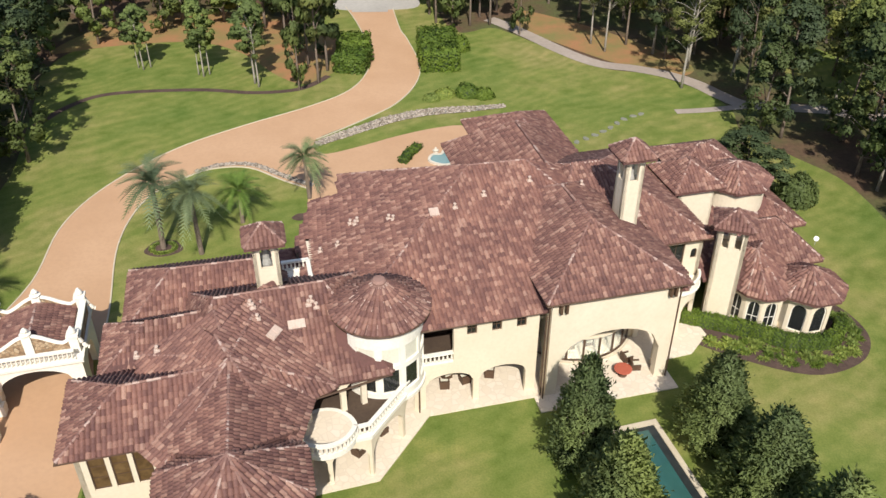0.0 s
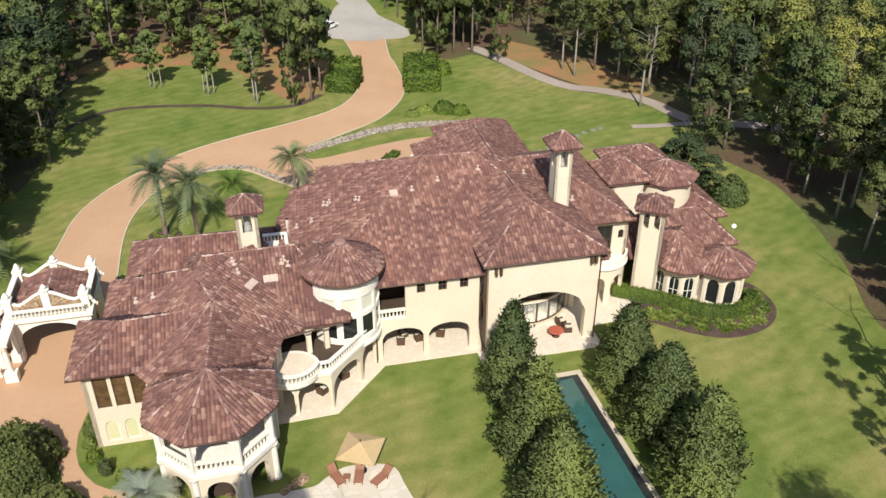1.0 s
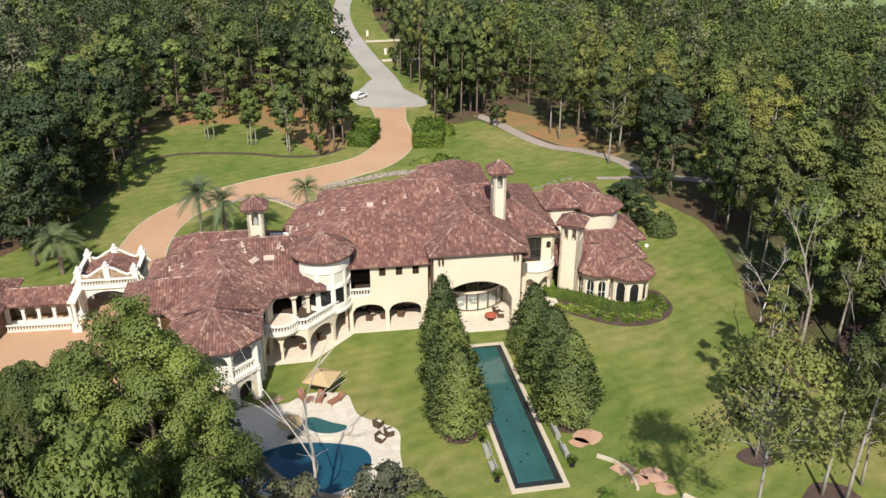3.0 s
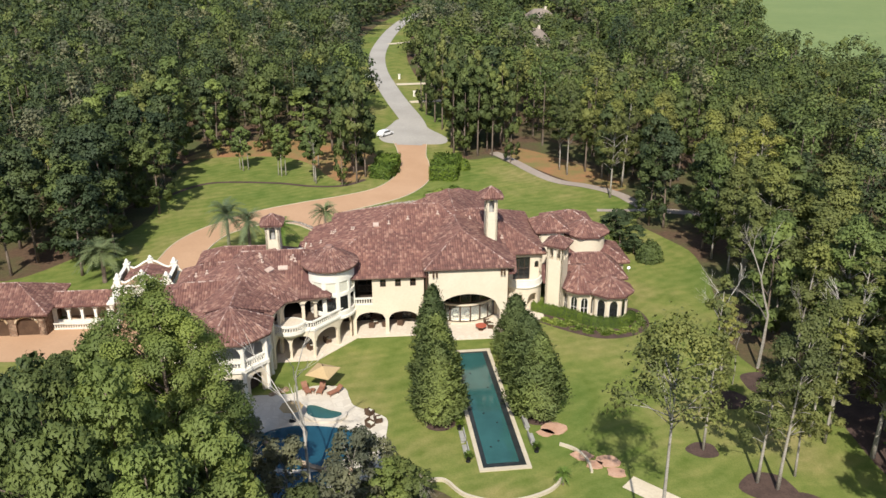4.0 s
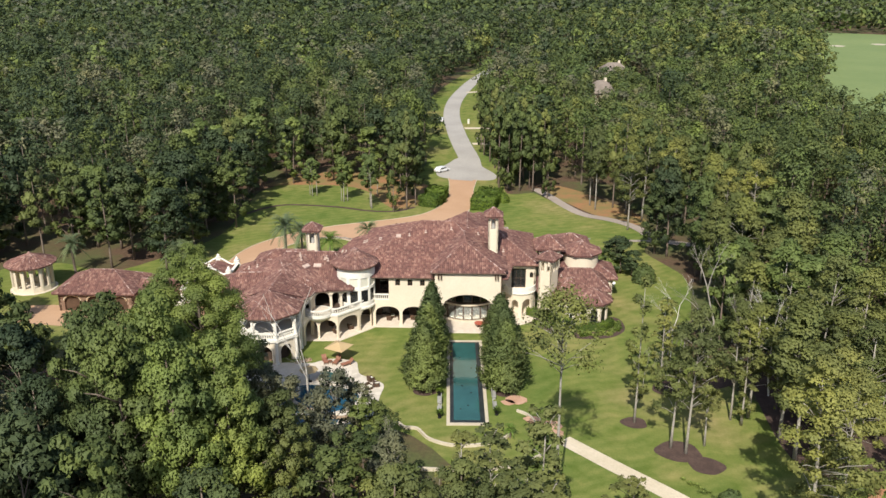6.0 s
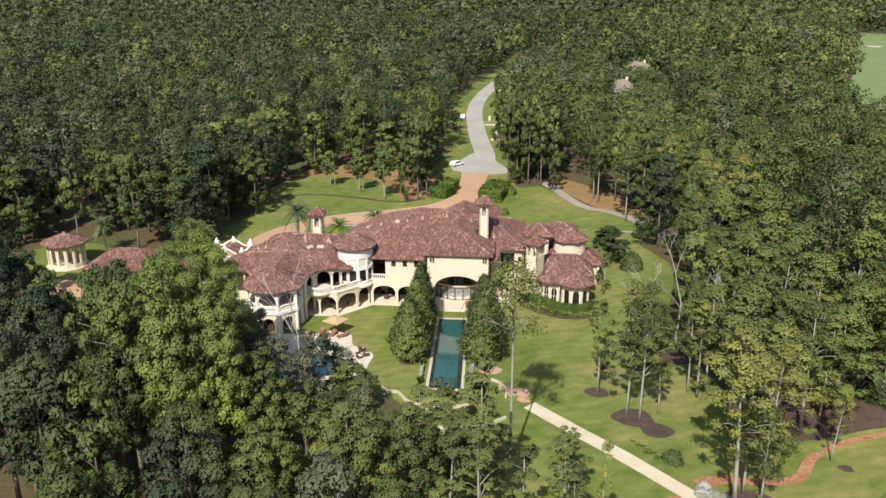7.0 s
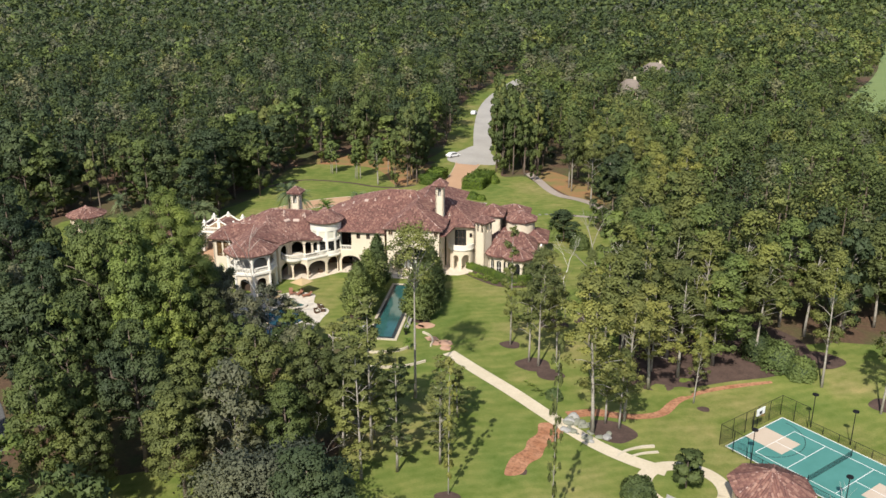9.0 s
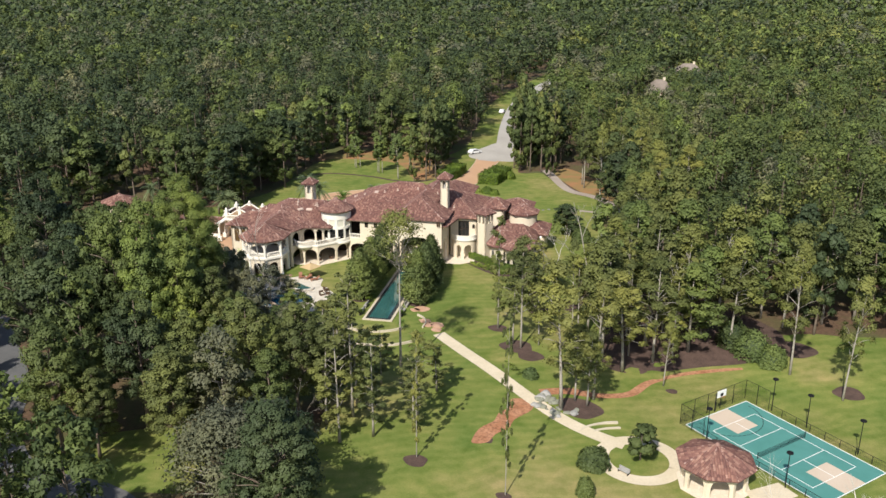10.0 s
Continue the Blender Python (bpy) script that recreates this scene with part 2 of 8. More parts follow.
M_COPING = material("tan_limestone_coping", two_scale((0.5, 0.43, 0.32), (0.57, 0.5, 0.38), (0.42, 0.35, 0.26), 0.6, 5.0, 0.5), 0.8, bump=0.15)
M_BRICK = material("brown_stone_wall", stone_build((0.16, 0.09, 0.06), (0.24, 0.15, 0.1), (0.32, 0.22, 0.15), (0.14, 0.1, 0.07), 2.4), 0.9, bump=0.4)
M_SHINGLE = material("grey_brown_shingle", two_scale((0.2, 0.165, 0.135), (0.26, 0.215, 0.18), (0.15, 0.12, 0.1), 0.5, 5.0, 0.5), 0.9)
M_RUBBLE = material("brown_rubble_stone", stone_build((0.2, 0.12, 0.07), (0.33, 0.22, 0.13), (0.46, 0.35, 0.23), (0.2, 0.15, 0.1), 3.6), 0.88, bump=0.6)
M_SHADE = material("drawn_blind_fabric", two_scale((0.6, 0.58, 0.47), (0.66, 0.63, 0.52), (0.52, 0.49, 0.38)), 0.9)
M_CLOTH = material("tan_canvas", two_scale((0.46, 0.33, 0.17), (0.53, 0.39, 0.21), (0.4, 0.28, 0.14)), 0.9)
M_RED = material("red_lacquer", two_scale((0.4, 0.1, 0.06), (0.46, 0.13, 0.08), (0.33, 0.08, 0.05)), 0.5)
M_SHUTTER = material("pale_green_shutter", two_scale((0.56, 0.55, 0.33), (0.62, 0.6, 0.37), (0.5, 0.47, 0.28)), 0.8)
M_PLASTER = material("warm_interior_plaster", two_scale((0.55, 0.45, 0.3), (0.6, 0.5, 0.34), (0.5, 0.4, 0.26)), 0.9)


def glass_material(name="window_glass", tint=(0.12, 0.13, 0.13)):
    m = bpy.data.materials.new(name)
    m.use_nodes = True
    b = m.node_tree.nodes["Principled BSDF"]
    b.inputs["Base Color"].default_value = (*tint, 1)
    b.inputs["Transmission Weight"].default_value = 0.85
    b.inputs["Roughness"].default_value, b.inputs["IOR"].default_value = 0.03, 1.45
    return m


M_GLASS = glass_material()
M_CLEAR = glass_material("clear_door_glass", (0.75, 0.78, 0.74))


def water_material(name, colour):
    def build(N, link, co):
        n = noise_tex(N, link, co, 1.6, 3)
        return ramp(N, link, noise_tex(N, link, co, 0.35, 3), [(0.35, colour), (0.65, tuple(c * 1.25 for c in colour))]), n
    return material(name, build, 0.06, bump=0.06, world=True, spec=0.5)


M_WATER = water_material("teal_pool_water", (0.028, 0.088, 0.082))
M_WATER_BLUE = water_material("deep_blue_pool_water", (0.012, 0.06, 0.09))
M_WATER_PALE = water_material("pale_fountain_water", (0.17, 0.26, 0.25))
M_COURT = material("teal_sport_court", two_scale((0.07, 0.22, 0.19), (0.085, 0.25, 0.22), (0.06, 0.19, 0.17), 0.3, 4.0, 0.3), 0.7, world=True)
M_COURT_TAN = material("tan_court_key", two_scale((0.52, 0.42, 0.32), (0.56, 0.46, 0.36), (0.48, 0.38, 0.29)), 0.7, world=True)
M_LINE = material("white_line_paint", two_scale((0.75, 0.75, 0.72), (0.8, 0.8, 0.78), (0.66, 0.66, 0.62)), 0.7)
M_CARPAINT = material("white_car_paint", two_scale((0.78, 0.78, 0.78), (0.8, 0.8, 0.8), (0.76, 0.76, 0.76)), 0.25, spec=0.5)
M_TYRE = material("black_rubber", two_scale((0.02, 0.02, 0.02), (0.03, 0.03, 0.03), (0.015, 0.015, 0.015)), 0.9)
M_GREYWOOD = material("grey_dry_wood", two_scale((0.26, 0.23, 0.19), (0.34, 0.31, 0.27), (0.18, 0.16, 0.13), 0.8, 6.0, 0.5), 0.9)
M_DARKSTONE = material("mossy_grey_stone", two_scale((0.19, 0.19, 0.15), (0.26, 0.26, 0.2), (0.14, 0.15, 0.1), 0.8, 6.0, 0.5), 0.9)

# ---- building tools ----
class Shape:
    """Collects vertices and faces for one mesh."""

    def __init__(self, weld=False):
        self.v, self.f, self.weld = [], [], weld

    def join(self):
        """Welds touching blocks into one solid: shared corners become one, faces between blocks go."""
        at, index, verts = {}, [], []
        for p in self.v:
            k = tuple(round(c, 3) for c in p)
            if k not in at:
                at[k] = len(verts)
                verts.append(p)
            index.append(at[k])
        count, faces = {}, []
        for f in self.f:
            g = []
            for i in f:
                if not g or g[-1] != index[i]:
                    g.append(index[i])
            if len(g) > 1 and g[0] == g[-1]:
                g.pop()
            if len(set(g)) >= 3:
                faces.append(tuple(g))
                count[frozenset(g)] = count.get(frozenset(g), 0) + 1
        self.v, self.f = verts, [f for f in faces if count[frozenset(f)] == 1]

    def add(self, verts, faces):
        n = len(self.v)
        self.v += [tuple(p) for p in verts]
        self.f += [tuple(i + n for i in f) for f in faces]

    def box(self, x0, x1, y0, y1, z0, z1):
        self.prism([(x0, y0), (x1, y0), (x1, y1), (x0, y1)], z0, z1)

    def prism(self, poly, z0, z1):
        n = len(poly)
        self.add([(x, y, z0) for x, y in poly] + [(x, y, z1) for x, y in poly],
                 [tuple(range(n))[::-1], tuple(range(n, 2 * n))] + [(i, (i + 1) % n, n + (i + 1) % n, n + i) for i in range(n)])

    def slab(self, pts, drop):
        """A sloping polygon thickened straight down."""
        n = len(pts)
        self.add([tuple(p) for p in pts] + [(p[0], p[1], p[2] - drop) for p in pts],
                 [tuple(range(n)), tuple(range(n, 2 * n))[::-1]] + [(i, n + i, n + (i + 1) % n, (i + 1) % n) for i in range(n)])

    def lathe(self, cx, cy, prof, seg=24, a0=0.0):
        """A turned solid from (radius, z) pairs, bottom to top."""
        vs, fs = [], []
        for r, z in prof:
            vs += [(cx + r * math.cos(a0 + 2 * math.pi * k / seg), cy + r * math.sin(a0 + 2 * math.pi * k / seg), z) for k in range(seg)]
        for i in range(len(prof) - 1):
            fs += [(i * seg + k, i * seg + (k + 1) % seg, (i + 1) * seg + (k + 1) % seg, (i + 1) * seg + k) for k in range(seg)]
        fs += [tuple(range(seg))[::-1], tuple(range((len(prof) - 1) * seg, len(prof) * seg))]
        self.add(vs, fs)

    def tube(self, pts, radii, seg=6):
        """A round bar along points, with a radius at each."""
        pts = [Vector(p) for p in pts]
        vs, fs = [], []
        for i, p in enumerate(pts):
            d = (pts[min(i + 1, len(pts) - 1)] - pts[max(i - 1, 0)]).normalized()
            s = d.orthogonal().normalized() if abs(d.z) < 0.9 else Vector((1, 0, 0)).cross(d).normalized()
            t = d.cross(s)
            r = radii[i] if isinstance(radii, (list, tuple)) else radii
            vs += [p + (s * math.cos(2 * math.pi * k / seg) + t * math.sin(2 * math.pi * k / seg)) * r for k in range(seg)]
        for i in range(len(pts) - 1):
            fs += [(i * seg + k, i * seg + (k + 1) % seg, (i + 1) * seg + (k + 1) % seg, (i + 1) * seg + k) for k in range(seg)]
        fs += [tuple(range(seg))[::-1], tuple(range((len(pts) - 1) * seg, len(pts) * seg))]
        self.add(vs, fs)

    def mesh(self, name, mat, smooth=False):
        me = bpy.data.meshes.new(name)
        if self.weld:
            self.join()
        me.from_pydata(self.v, [], self.f)
        me.validate()
        me.materials.append(mat)
        if smooth:
            me.polygons.foreach_set("use_smooth", [True] * len(me.polygons))
        return me


def part(name, shape, mat, parent, label="", smooth=False):
    me = shape.mesh(name, mat, smooth) if isinstance(shape, Shape) else shape
    ob = new(name, me)
    ob.parent = parent
    if label:
        ob["label"] = label
    return ob


def thing(name, m, label, category, group="", kind=""):
    ob = new(name)
    ob.matrix_basis = m
    ob.empty_display_size = 0.5
    return tagged(ob, label, category, group, kind)


def solo(name, shape, mat, label="", category="", group="", kind="", m=None, smooth=False):
    """A thing that is one mesh."""
    ob = new(name, shape.mesh(name, mat, smooth) if isinstance(shape, Shape) else shape)
    if m is not None:
        ob.matrix_basis = m
    return tagged(ob, label, category, group, kind)


def spline(pts, per=6, closed=False):
    """A smooth line through points."""
    out, n = [], len(pts)
    for i in range(n if closed else n - 1):
        p = [pts[(i + k) % n] if closed else pts[min(max(i + k, 0), n - 1)] for k in (-1, 0, 1, 2)]
        for j in range(per):
            t = j / per
            out.append(tuple(0.5 * (2 * b + (c - a) * t + (2 * a - 5 * b + 4 * c - d) * t * t + (3 * b - a - 3 * c + d) * t ** 3) for a, b, c, d in zip(*p)))
    return out if closed else out + [tuple(pts[-1])]


def smooth01(t):
    t = min(max(t, 0.0), 1.0)
    return t * t * (3 - 2 * t)


def ground_z(x, y):
    """The land: level round the house, lower by the sport court."""
    return -1.4 * smooth01((x - 48) / 24) * smooth01((46 - y) / 22)


def drape(poly, lift, cell=4.0):
    """A flat outline laid on the land."""
    bm = bmesh.new()
    f = bm.faces.new([bm.verts.new((x, y, 0)) for x, y in poly])
    bmesh.ops.triangulate(bm, faces=[f])
    xs, ys = [p[0] for p in poly], [p[1] for p in poly]
    if max(xs) > 48 and min(ys) < 46:
        for axis, lo, hi in ((0, max(48, min(xs)), min(74, max(xs))), (1, max(22, min(ys)), min(48, max(ys)))):
            c = math.ceil(lo / cell) * cell
            while c < hi:
                no = (1, 0, 0) if axis == 0 else (0, 1, 0)
                bmesh.ops.bisect_plane(bm, geom=bm.verts[:] + bm.edges[:] + bm.faces[:], plane_co=(c, c, 0), plane_no=no)
                c += cell
    for v in bm.verts:
        v.co.z = ground_z(v.co.x, v.co.y) + lift
    bmesh.ops.recalc_face_normals(bm, faces=bm.faces[:])
    if sum(f.normal.z for f in bm.faces) < 0:
        bmesh.ops.reverse_faces(bm, faces=bm.faces[:])
    me = bpy.data.meshes.new("sheet")
    bm.to_mesh(me)
    bm.free()
    return me


def ribbon(line, width, lift):
    """A strip of even or changing width along a line, laid on the land."""
    s = Shape()
    n = len(line)
    vs = []
    for i, p in enumerate(line):
        a, b = line[max(i - 1, 0)], line[min(i + 1, n - 1)]
        d = Vector((b[0] - a[0], b[1] - a[1])).normalized()
        w = (width if not isinstance(width, (list, tuple)) else np.interp(i / (n - 1), np.linspace(0, 1, len(width)), width)) / 2
        for sd in (1, -1):
            x, y = p[0] - d.y * w * sd, p[1] + d.x * w * sd
            vs.append((x, y, ground_z(x, y) + lift))
    s.add(vs, [(2 * i + 1, 2 * i + 3, 2 * i + 2, 2 * i) for i in range(n - 1)])
    return s


def with_mat(me, mat):
    me.materials.clear()
    me.materials.append(mat)
    return me


class Line:
    """A straight wall line; depth goes to its left, into the building."""

    def __init__(self, p0, p1):
        self.p0, self.d = Vector(p0), (Vector(p1) - Vector(p0))
        self.length = self.d.length
        self.d.normalize()
        self.curved = False

    def at(self, s, d=0.0):
        p = self.p0 + self.d * s + Vector((-self.d.y, self.d.x)) * d
        return p.x, p.y


class Arc:
    """A round wall line, counterclockwise; depth goes towards the centre."""

    def __init__(self, c, r, a0, a1):
        self.c, self.r, self.a0 = c, r, radians(a0)
        self.length = r * radians(a1 - a0)
        self.curved = True

    def at(self, s, d=0.0):
        a = self.a0 + s / self.r
        return self.c[0] + (self.r - d) * math.cos(a), self.c[1] + (self.r - d) * math.sin(a)


def opening(s0, s1, z0, z1, rise=0.0):
    return dict(s0=s0, s1=s1, z0=z0, z1=z1, rise=rise)


def top_of(o, s):
    if not o["rise"]:
        return o["z1"]
    c, w = (o["s0"] + o["s1"]) / 2, (o["s1"] - o["s0"]) / 2
    return o["z1"] - o["rise"] + o["rise"] * math.sqrt(max(0.0, 1 - ((s - c) / w) ** 2))


def wall(shape, path, z0, z1, th, ops=()):
    """A wall with real openings through it."""
    cuts = {0.0, path.length}
    for o in ops:
        k = 12 if o["rise"] else 1
        cuts |= {o["s0"] + (o["s1"] - o["s0"]) * i / k for i in range(k + 1)}
    if path.curved:
        n = max(2, int(path.length / 0.4))
        cuts |= {path.length * i / n for i in range(n + 1)}
    cuts = sorted(c for c in cuts if -1e-6 <= c <= path.length + 1e-6)
    cuts = [c for i, c in enumerate(cuts) if i == 0 or c - cuts[i - 1] > 1e-4]
    for sa, sb in zip(cuts, cuts[1:]):
        mid, lo, spans = (sa + sb) / 2, (z0, z0), []
        for o in sorted((o for o in ops if o["s0"] < mid < o["s1"]), key=lambda o: o["z0"]):
            spans.append((lo, (o["z0"], o["z0"])))
            lo = (top_of(o, sa), top_of(o, sb))
        spans.append((lo, (z1, z1)))
        q = [path.at(sa), path.at(sb), path.at(sb, th), path.at(sa, th)]
        for (la, lb), (ha, hb) in spans:
            if ha - la < 1e-4 and hb - lb < 1e-4:
                continue
            lows, highs = (la, lb, lb, la), (ha, hb, hb, ha)
            shape.add([(x, y, z) for (x, y), z in zip(q, lows)] + [(x, y, z) for (x, y), z in zip(q, highs)],
                      [(3, 2, 1, 0), (4, 5, 6, 7), (0, 1, 5, 4), (1, 2, 6, 5), (2, 3, 7, 6), (3, 0, 4, 7)])


def outline(o, k=10):
    pts = [(o["s0"], o["z0"]), (o["s1"], o["z0"])]
    if o["rise"]:
        pts += [(s, top_of(o, s)) for s in np.linspace(o["s1"], o["s0"], k + 1)]
    else:
        pts += [(o["s1"], o["z1"]), (o["s0"], o["z1"])]
    return pts


def window(path, o, parent, depth=0.16, bars=(2, 2), frame_mat=None, pane_mat=None, fw=0.09, label="", name="window"):
    """A framed window set in an opening: frame, and one pane under it."""
    pts = outline(o)
    cs, cz = (o["s0"] + o["s1"]) / 2, (o["z0"] + o["z1"]) / 2
    ks, kz = 1 - 2 * fw / (o["s1"] - o["s0"]), 1 - 2 * fw / (o["z1"] - o["z0"])
    inn = [(cs + (s - cs) * ks, cz + (z - cz) * kz) for s, z in pts]
    n, f = len(pts), Shape()
    vs = [(*path.at(s, depth), z) for s, z in pts] + [(*path.at(s, depth), z) for s, z in inn] + \
         [(*path.at(s, depth + 0.08), z) for s, z in pts] + [(*path.at(s, depth + 0.08), z) for s, z in inn]
    fs = []
    for i in range(n):
        j = (i + 1) % n
        fs += [(i, j, n + j, n + i), (2 * n + j, 2 * n + i, 3 * n + i, 3 * n + j), (n + i, n + j, 3 * n + j, 3 * n + i), (j, i, 2 * n + i, 2 * n + j)]
    f.add(vs, fs)

    def bar(sa, sb, za, zb):
        q = [path.at(sa, depth + 0.01), path.at(sb, depth + 0.01), path.at(sb, depth + 0.06), path.at(sa, depth + 0.06)]
        f.prism(q, za, zb)
    for i in range(1, bars[0]):
        s = o["s0"] + (o["s1"] - o["s0"]) * i / bars[0]
        bar(s - 0.03, s + 0.03, o["z0"], top_of(o, s) - fw)
    for i in range(1, bars[1]):
        z = o["z0"] + (o["z1"] - o["rise"] - o["z0"]) * i / bars[1] if o["rise"] else o["z0"] + (o["z1"] - o["z0"]) * i / bars[1]
        bar(o["s0"] + fw, o["s1"] - fw, z - 0.03, z + 0.03)
    ob = part(name, f, frame_mat or M_DARKWOOD, parent, label)
    p = Shape()
    p.add([(*path.at(s, depth + 0.03), z) for s, z in inn] + [(*path.at(s, depth + 0.05), z) for s, z in inn],
          [tuple(range(n)), tuple(range(n, 2 * n))[::-1]])
    part("pane", p, pane_mat or M_GLASS, ob)
    return ob


_baluster = Shape()
_baluster.lathe(0, 0, [(0.06, 0.0), (0.105, 0.2), (0.05, 0.5), (0.085, 0.67)], 7)
BALUSTER = _baluster.mesh("baluster", M_WHITE, True)


def sweep(line, w, z0, z1):
    """A bar of box section along a bent line."""
    s, n, vs = Shape(), len(line), []
    for i, p in enumerate(line):
        a, b = Vector(line[max(i - 1, 0)][:2]), Vector(line[min(i + 1, n - 1)][:2])
        d = (b - a).normalized()
        for sd, z in ((1, z0), (-1, z0), (-1, z1), (1, z1)):
            vs.append((p[0] - d.y * w * sd, p[1] + d.x * w * sd, z))
    fs = [(0, 1, 2, 3), tuple(4 * (n - 1) + k for k in (3, 2, 1, 0))]
    for i in range(n - 1):
        fs += [(4 * i + k, 4 * i + 4 + k, 4 * i + 4 + (k + 1) % 4, 4 * i + (k + 1) % 4) for k in range(4)]
    s.add(vs, fs)
    return s


def balustrade(parent, line, z, h=0.97, label="white cast-stone balustrade"):
    """A plinth with a handrail on turned balusters."""
    top = part("balustrade", sweep(line, 0.15, z, z + 0.14), M_WHITE, parent, label)
    part("handrail", sweep(line, 0.17, z + h - 0.16, z + h), M_WHITE, top)
    run = 0.12
    for a, b in zip(line, line[1:]):
        a, b = Vector(a), Vector(b)
        L = (b - a).length
        while run < L:
            p = a + (b - a) * (run / L)
            ob = part("baluster", BALUSTER, None, top)
            ob.location = (p.x, p.y, z + 0.14)
            run += 0.34
        run -= L
    return top

# ---- the land ----
LAWN = [(-60, 58), (-54, 70), (-51, 84), (-54, 98), (-58, 112), (-60, 120), (-58, 129), (-48, 135), (-34, 139), (-25, 137), (-21, 150), (-4, 152), (2, 137),
        (8, 139), (12, 135.5), (23, 122), (31, 118.6), (37, 112.5), (39.5, 106), (39, 99), (43.5, 92), (47.5, 84.5), (48.5, 67), (47.5, 55.5), (52.5, 44.5), (61, 37.5), (75, 38), (84, 46), (96, 52), (125, 50),
        (125, -70), (44, -62), (36, -22), (30, -6), (24, 10), (12, 19), (0, 14), (-8, 18), (-14, 26), (-24, 28), (-34, 30), (-58, 30), (-72, 40), (-81, 52), (-72, 60)]


def inside(poly, x, y):
    x, y = np.asarray(x, float), np.asarray(y, float)
    r = np.zeros(x.shape, bool)
    for (x0, y0), (x1, y1) in zip(poly, poly[1:] + poly[:1]):
        if y0 != y1:
            r ^= ((y0 > y) != (y1 > y)) & (x < (x1 - x0) * (y - y0) / (y1 - y0) + x0)
    return r


def away(line, x, y):
    """Distance from a line of points."""
    x, y = np.asarray(x, float), np.asarray(y, float)
    best = np.full(x.shape, 1e9)
    for (x0, y0), (x1, y1) in zip(line, line[1:]):
        dx, dy = x1 - x0, y1 - y0
        t = np.clip(((x - x0) * dx + (y - y0) * dy) / (dx * dx + dy * dy), 0, 1)
        best = np.minimum(best, np.hypot(x - x0 - t * dx, y - y0 - t * dy))
    return best


def steps(lo, hi, fine_lo, fine_hi, fine, grow=1.35):
    out = list(np.arange(fine_lo, fine_hi + 0.1, fine))
    d, c = fine, out[-1]
    while c < hi:
        d *= grow
        c += d
        out.append(c)
    d, c = fine, out[0]
    while c > lo:
        d *= grow
        c -= d
        out.insert(0, c)
    return out


gx, gy = steps(-3500, 3500, -100, 130, 4.0), steps(-3000, 4500, -70, 160, 4.0)
s = Shape()
s.add([(x, y, ground_z(x, y)) for y in gy for x in gx],
      [(j * len(gx) + i, j * len(gx) + i + 1, (j + 1) * len(gx) + i + 1, (j + 1) * len(gx) + i) for j in range(len(gy) - 1) for i in range(len(gx) - 1)])
solo("ground", s, M_FLOOR, "brown leaf-littered forest floor with patches of undergrowth", "ground", kind="structure", smooth=True)

solo("lawn", with_mat(drape(spline(LAWN, 4, True), 0.04), M_GRASS), None, "mown green lawn with pale worn patches", "lawn", kind="structure")

DRIVE_OUT = [(-41.5, 57), (-40.1, 66), (-41.0, 75.3), (-40.0, 82.2), (-37.0, 89.0), (-32.6, 95.3), (-25.9, 101.3), (-18.5, 107.0), (-13.3, 112.8), (-11.2, 121.3), (-12.2, 130.9), (-14.9, 141.8), (-17.6, 150)]
DRIVE_IN = [(-9.0, 149), (-7.2, 138), (-5.9, 133.5), (-3.6, 122.5), (-4.0, 114.9), (-6.6, 107.9), (-10.9, 102.5), (-16.2, 97.0), (-15.0, 93.0), (-10.5, 95.0), (-6.1, 97.8), (-1, 100.3), (3.0, 100.8), (4.5, 96), (-3, 82),
            (-14, 80), (-15.6, 84.4), (-18.9, 86.4), (-23.4, 89.4), (-27.5, 89.2), (-30.3, 87.1), (-33.2, 83.1), (-34.1, 77.6), (-33.5, 71.1), (-31.2, 62.2), (-30.0, 56)]
drive = spline(DRIVE_OUT, 5) + spline(DRIVE_IN, 5)
COURT_YARD = [(-31, 57), (-27, 46), (-26.4, 42), (-26.1, 38.6), (-25.5, 36.6), (-24.7, 35.1), (-23.7, 34), (-22.6, 33.1), (-21.3, 32.6), (-18, 32.5), (-18, 31), (-21.8, 31.2), (-23.6, 32), (-25.2, 33.2), (-26.2, 34.9), (-27.4, 37), (-33, 37.5), (-44, 35), (-60, 33), (-62, 40), (-44, 46), (-42, 57)]
solo("driveway", with_mat(drape(drive, 0.10), M_DRIVE), None, "winding tan stamped-concrete driveway", "driveway", kind="structure")
for line in (DRIVE_OUT, DRIVE_IN[:8], DRIVE_IN[16:]):
    solo("kerb", sweep(spline(line, 5), 0.07, 0.0, 0.15), M_COPING, "pale concrete edging along the driveway", "kerb", kind="structure")
solo("motor_court", with_mat(drape(COURT_YARD, 0.085), M_DRIVE), None, "tan paved motor court beside the house", "driveway", kind="structure")
ROAD = [(-13, 147), (-13.5, 158), (-17, 172), (-25, 193), (-33, 215), (-43.5, 247), (-51.5, 281), (-57, 320), (-60.5, 360), (-61, 400), (-56, 450), (-45, 500), (-30, 560)]
road_line = spline(ROAD, 8)
solo("verge", ribbon(road_line, [30, 26, 24, 24, 22, 20, 16, 16], 0.05), M_GRASS, "grass verges along the road", "verge", kind="structure")
road_shape = ribbon(road_line, 6.4, 0.12)
road_shape.prism(spline([(-18.8, 148.6), (-21.9, 153), (-22.6, 159), (-21.8, 167), (-21.2, 173), (-17.8, 176), (-14.4, 172.5), (-11.2, 164.5), (-6.6, 158), (-4.4, 153.5), (-5.2, 149.4), (-12, 148.2)], 4, True)[::-1], 0.0, 0.11)
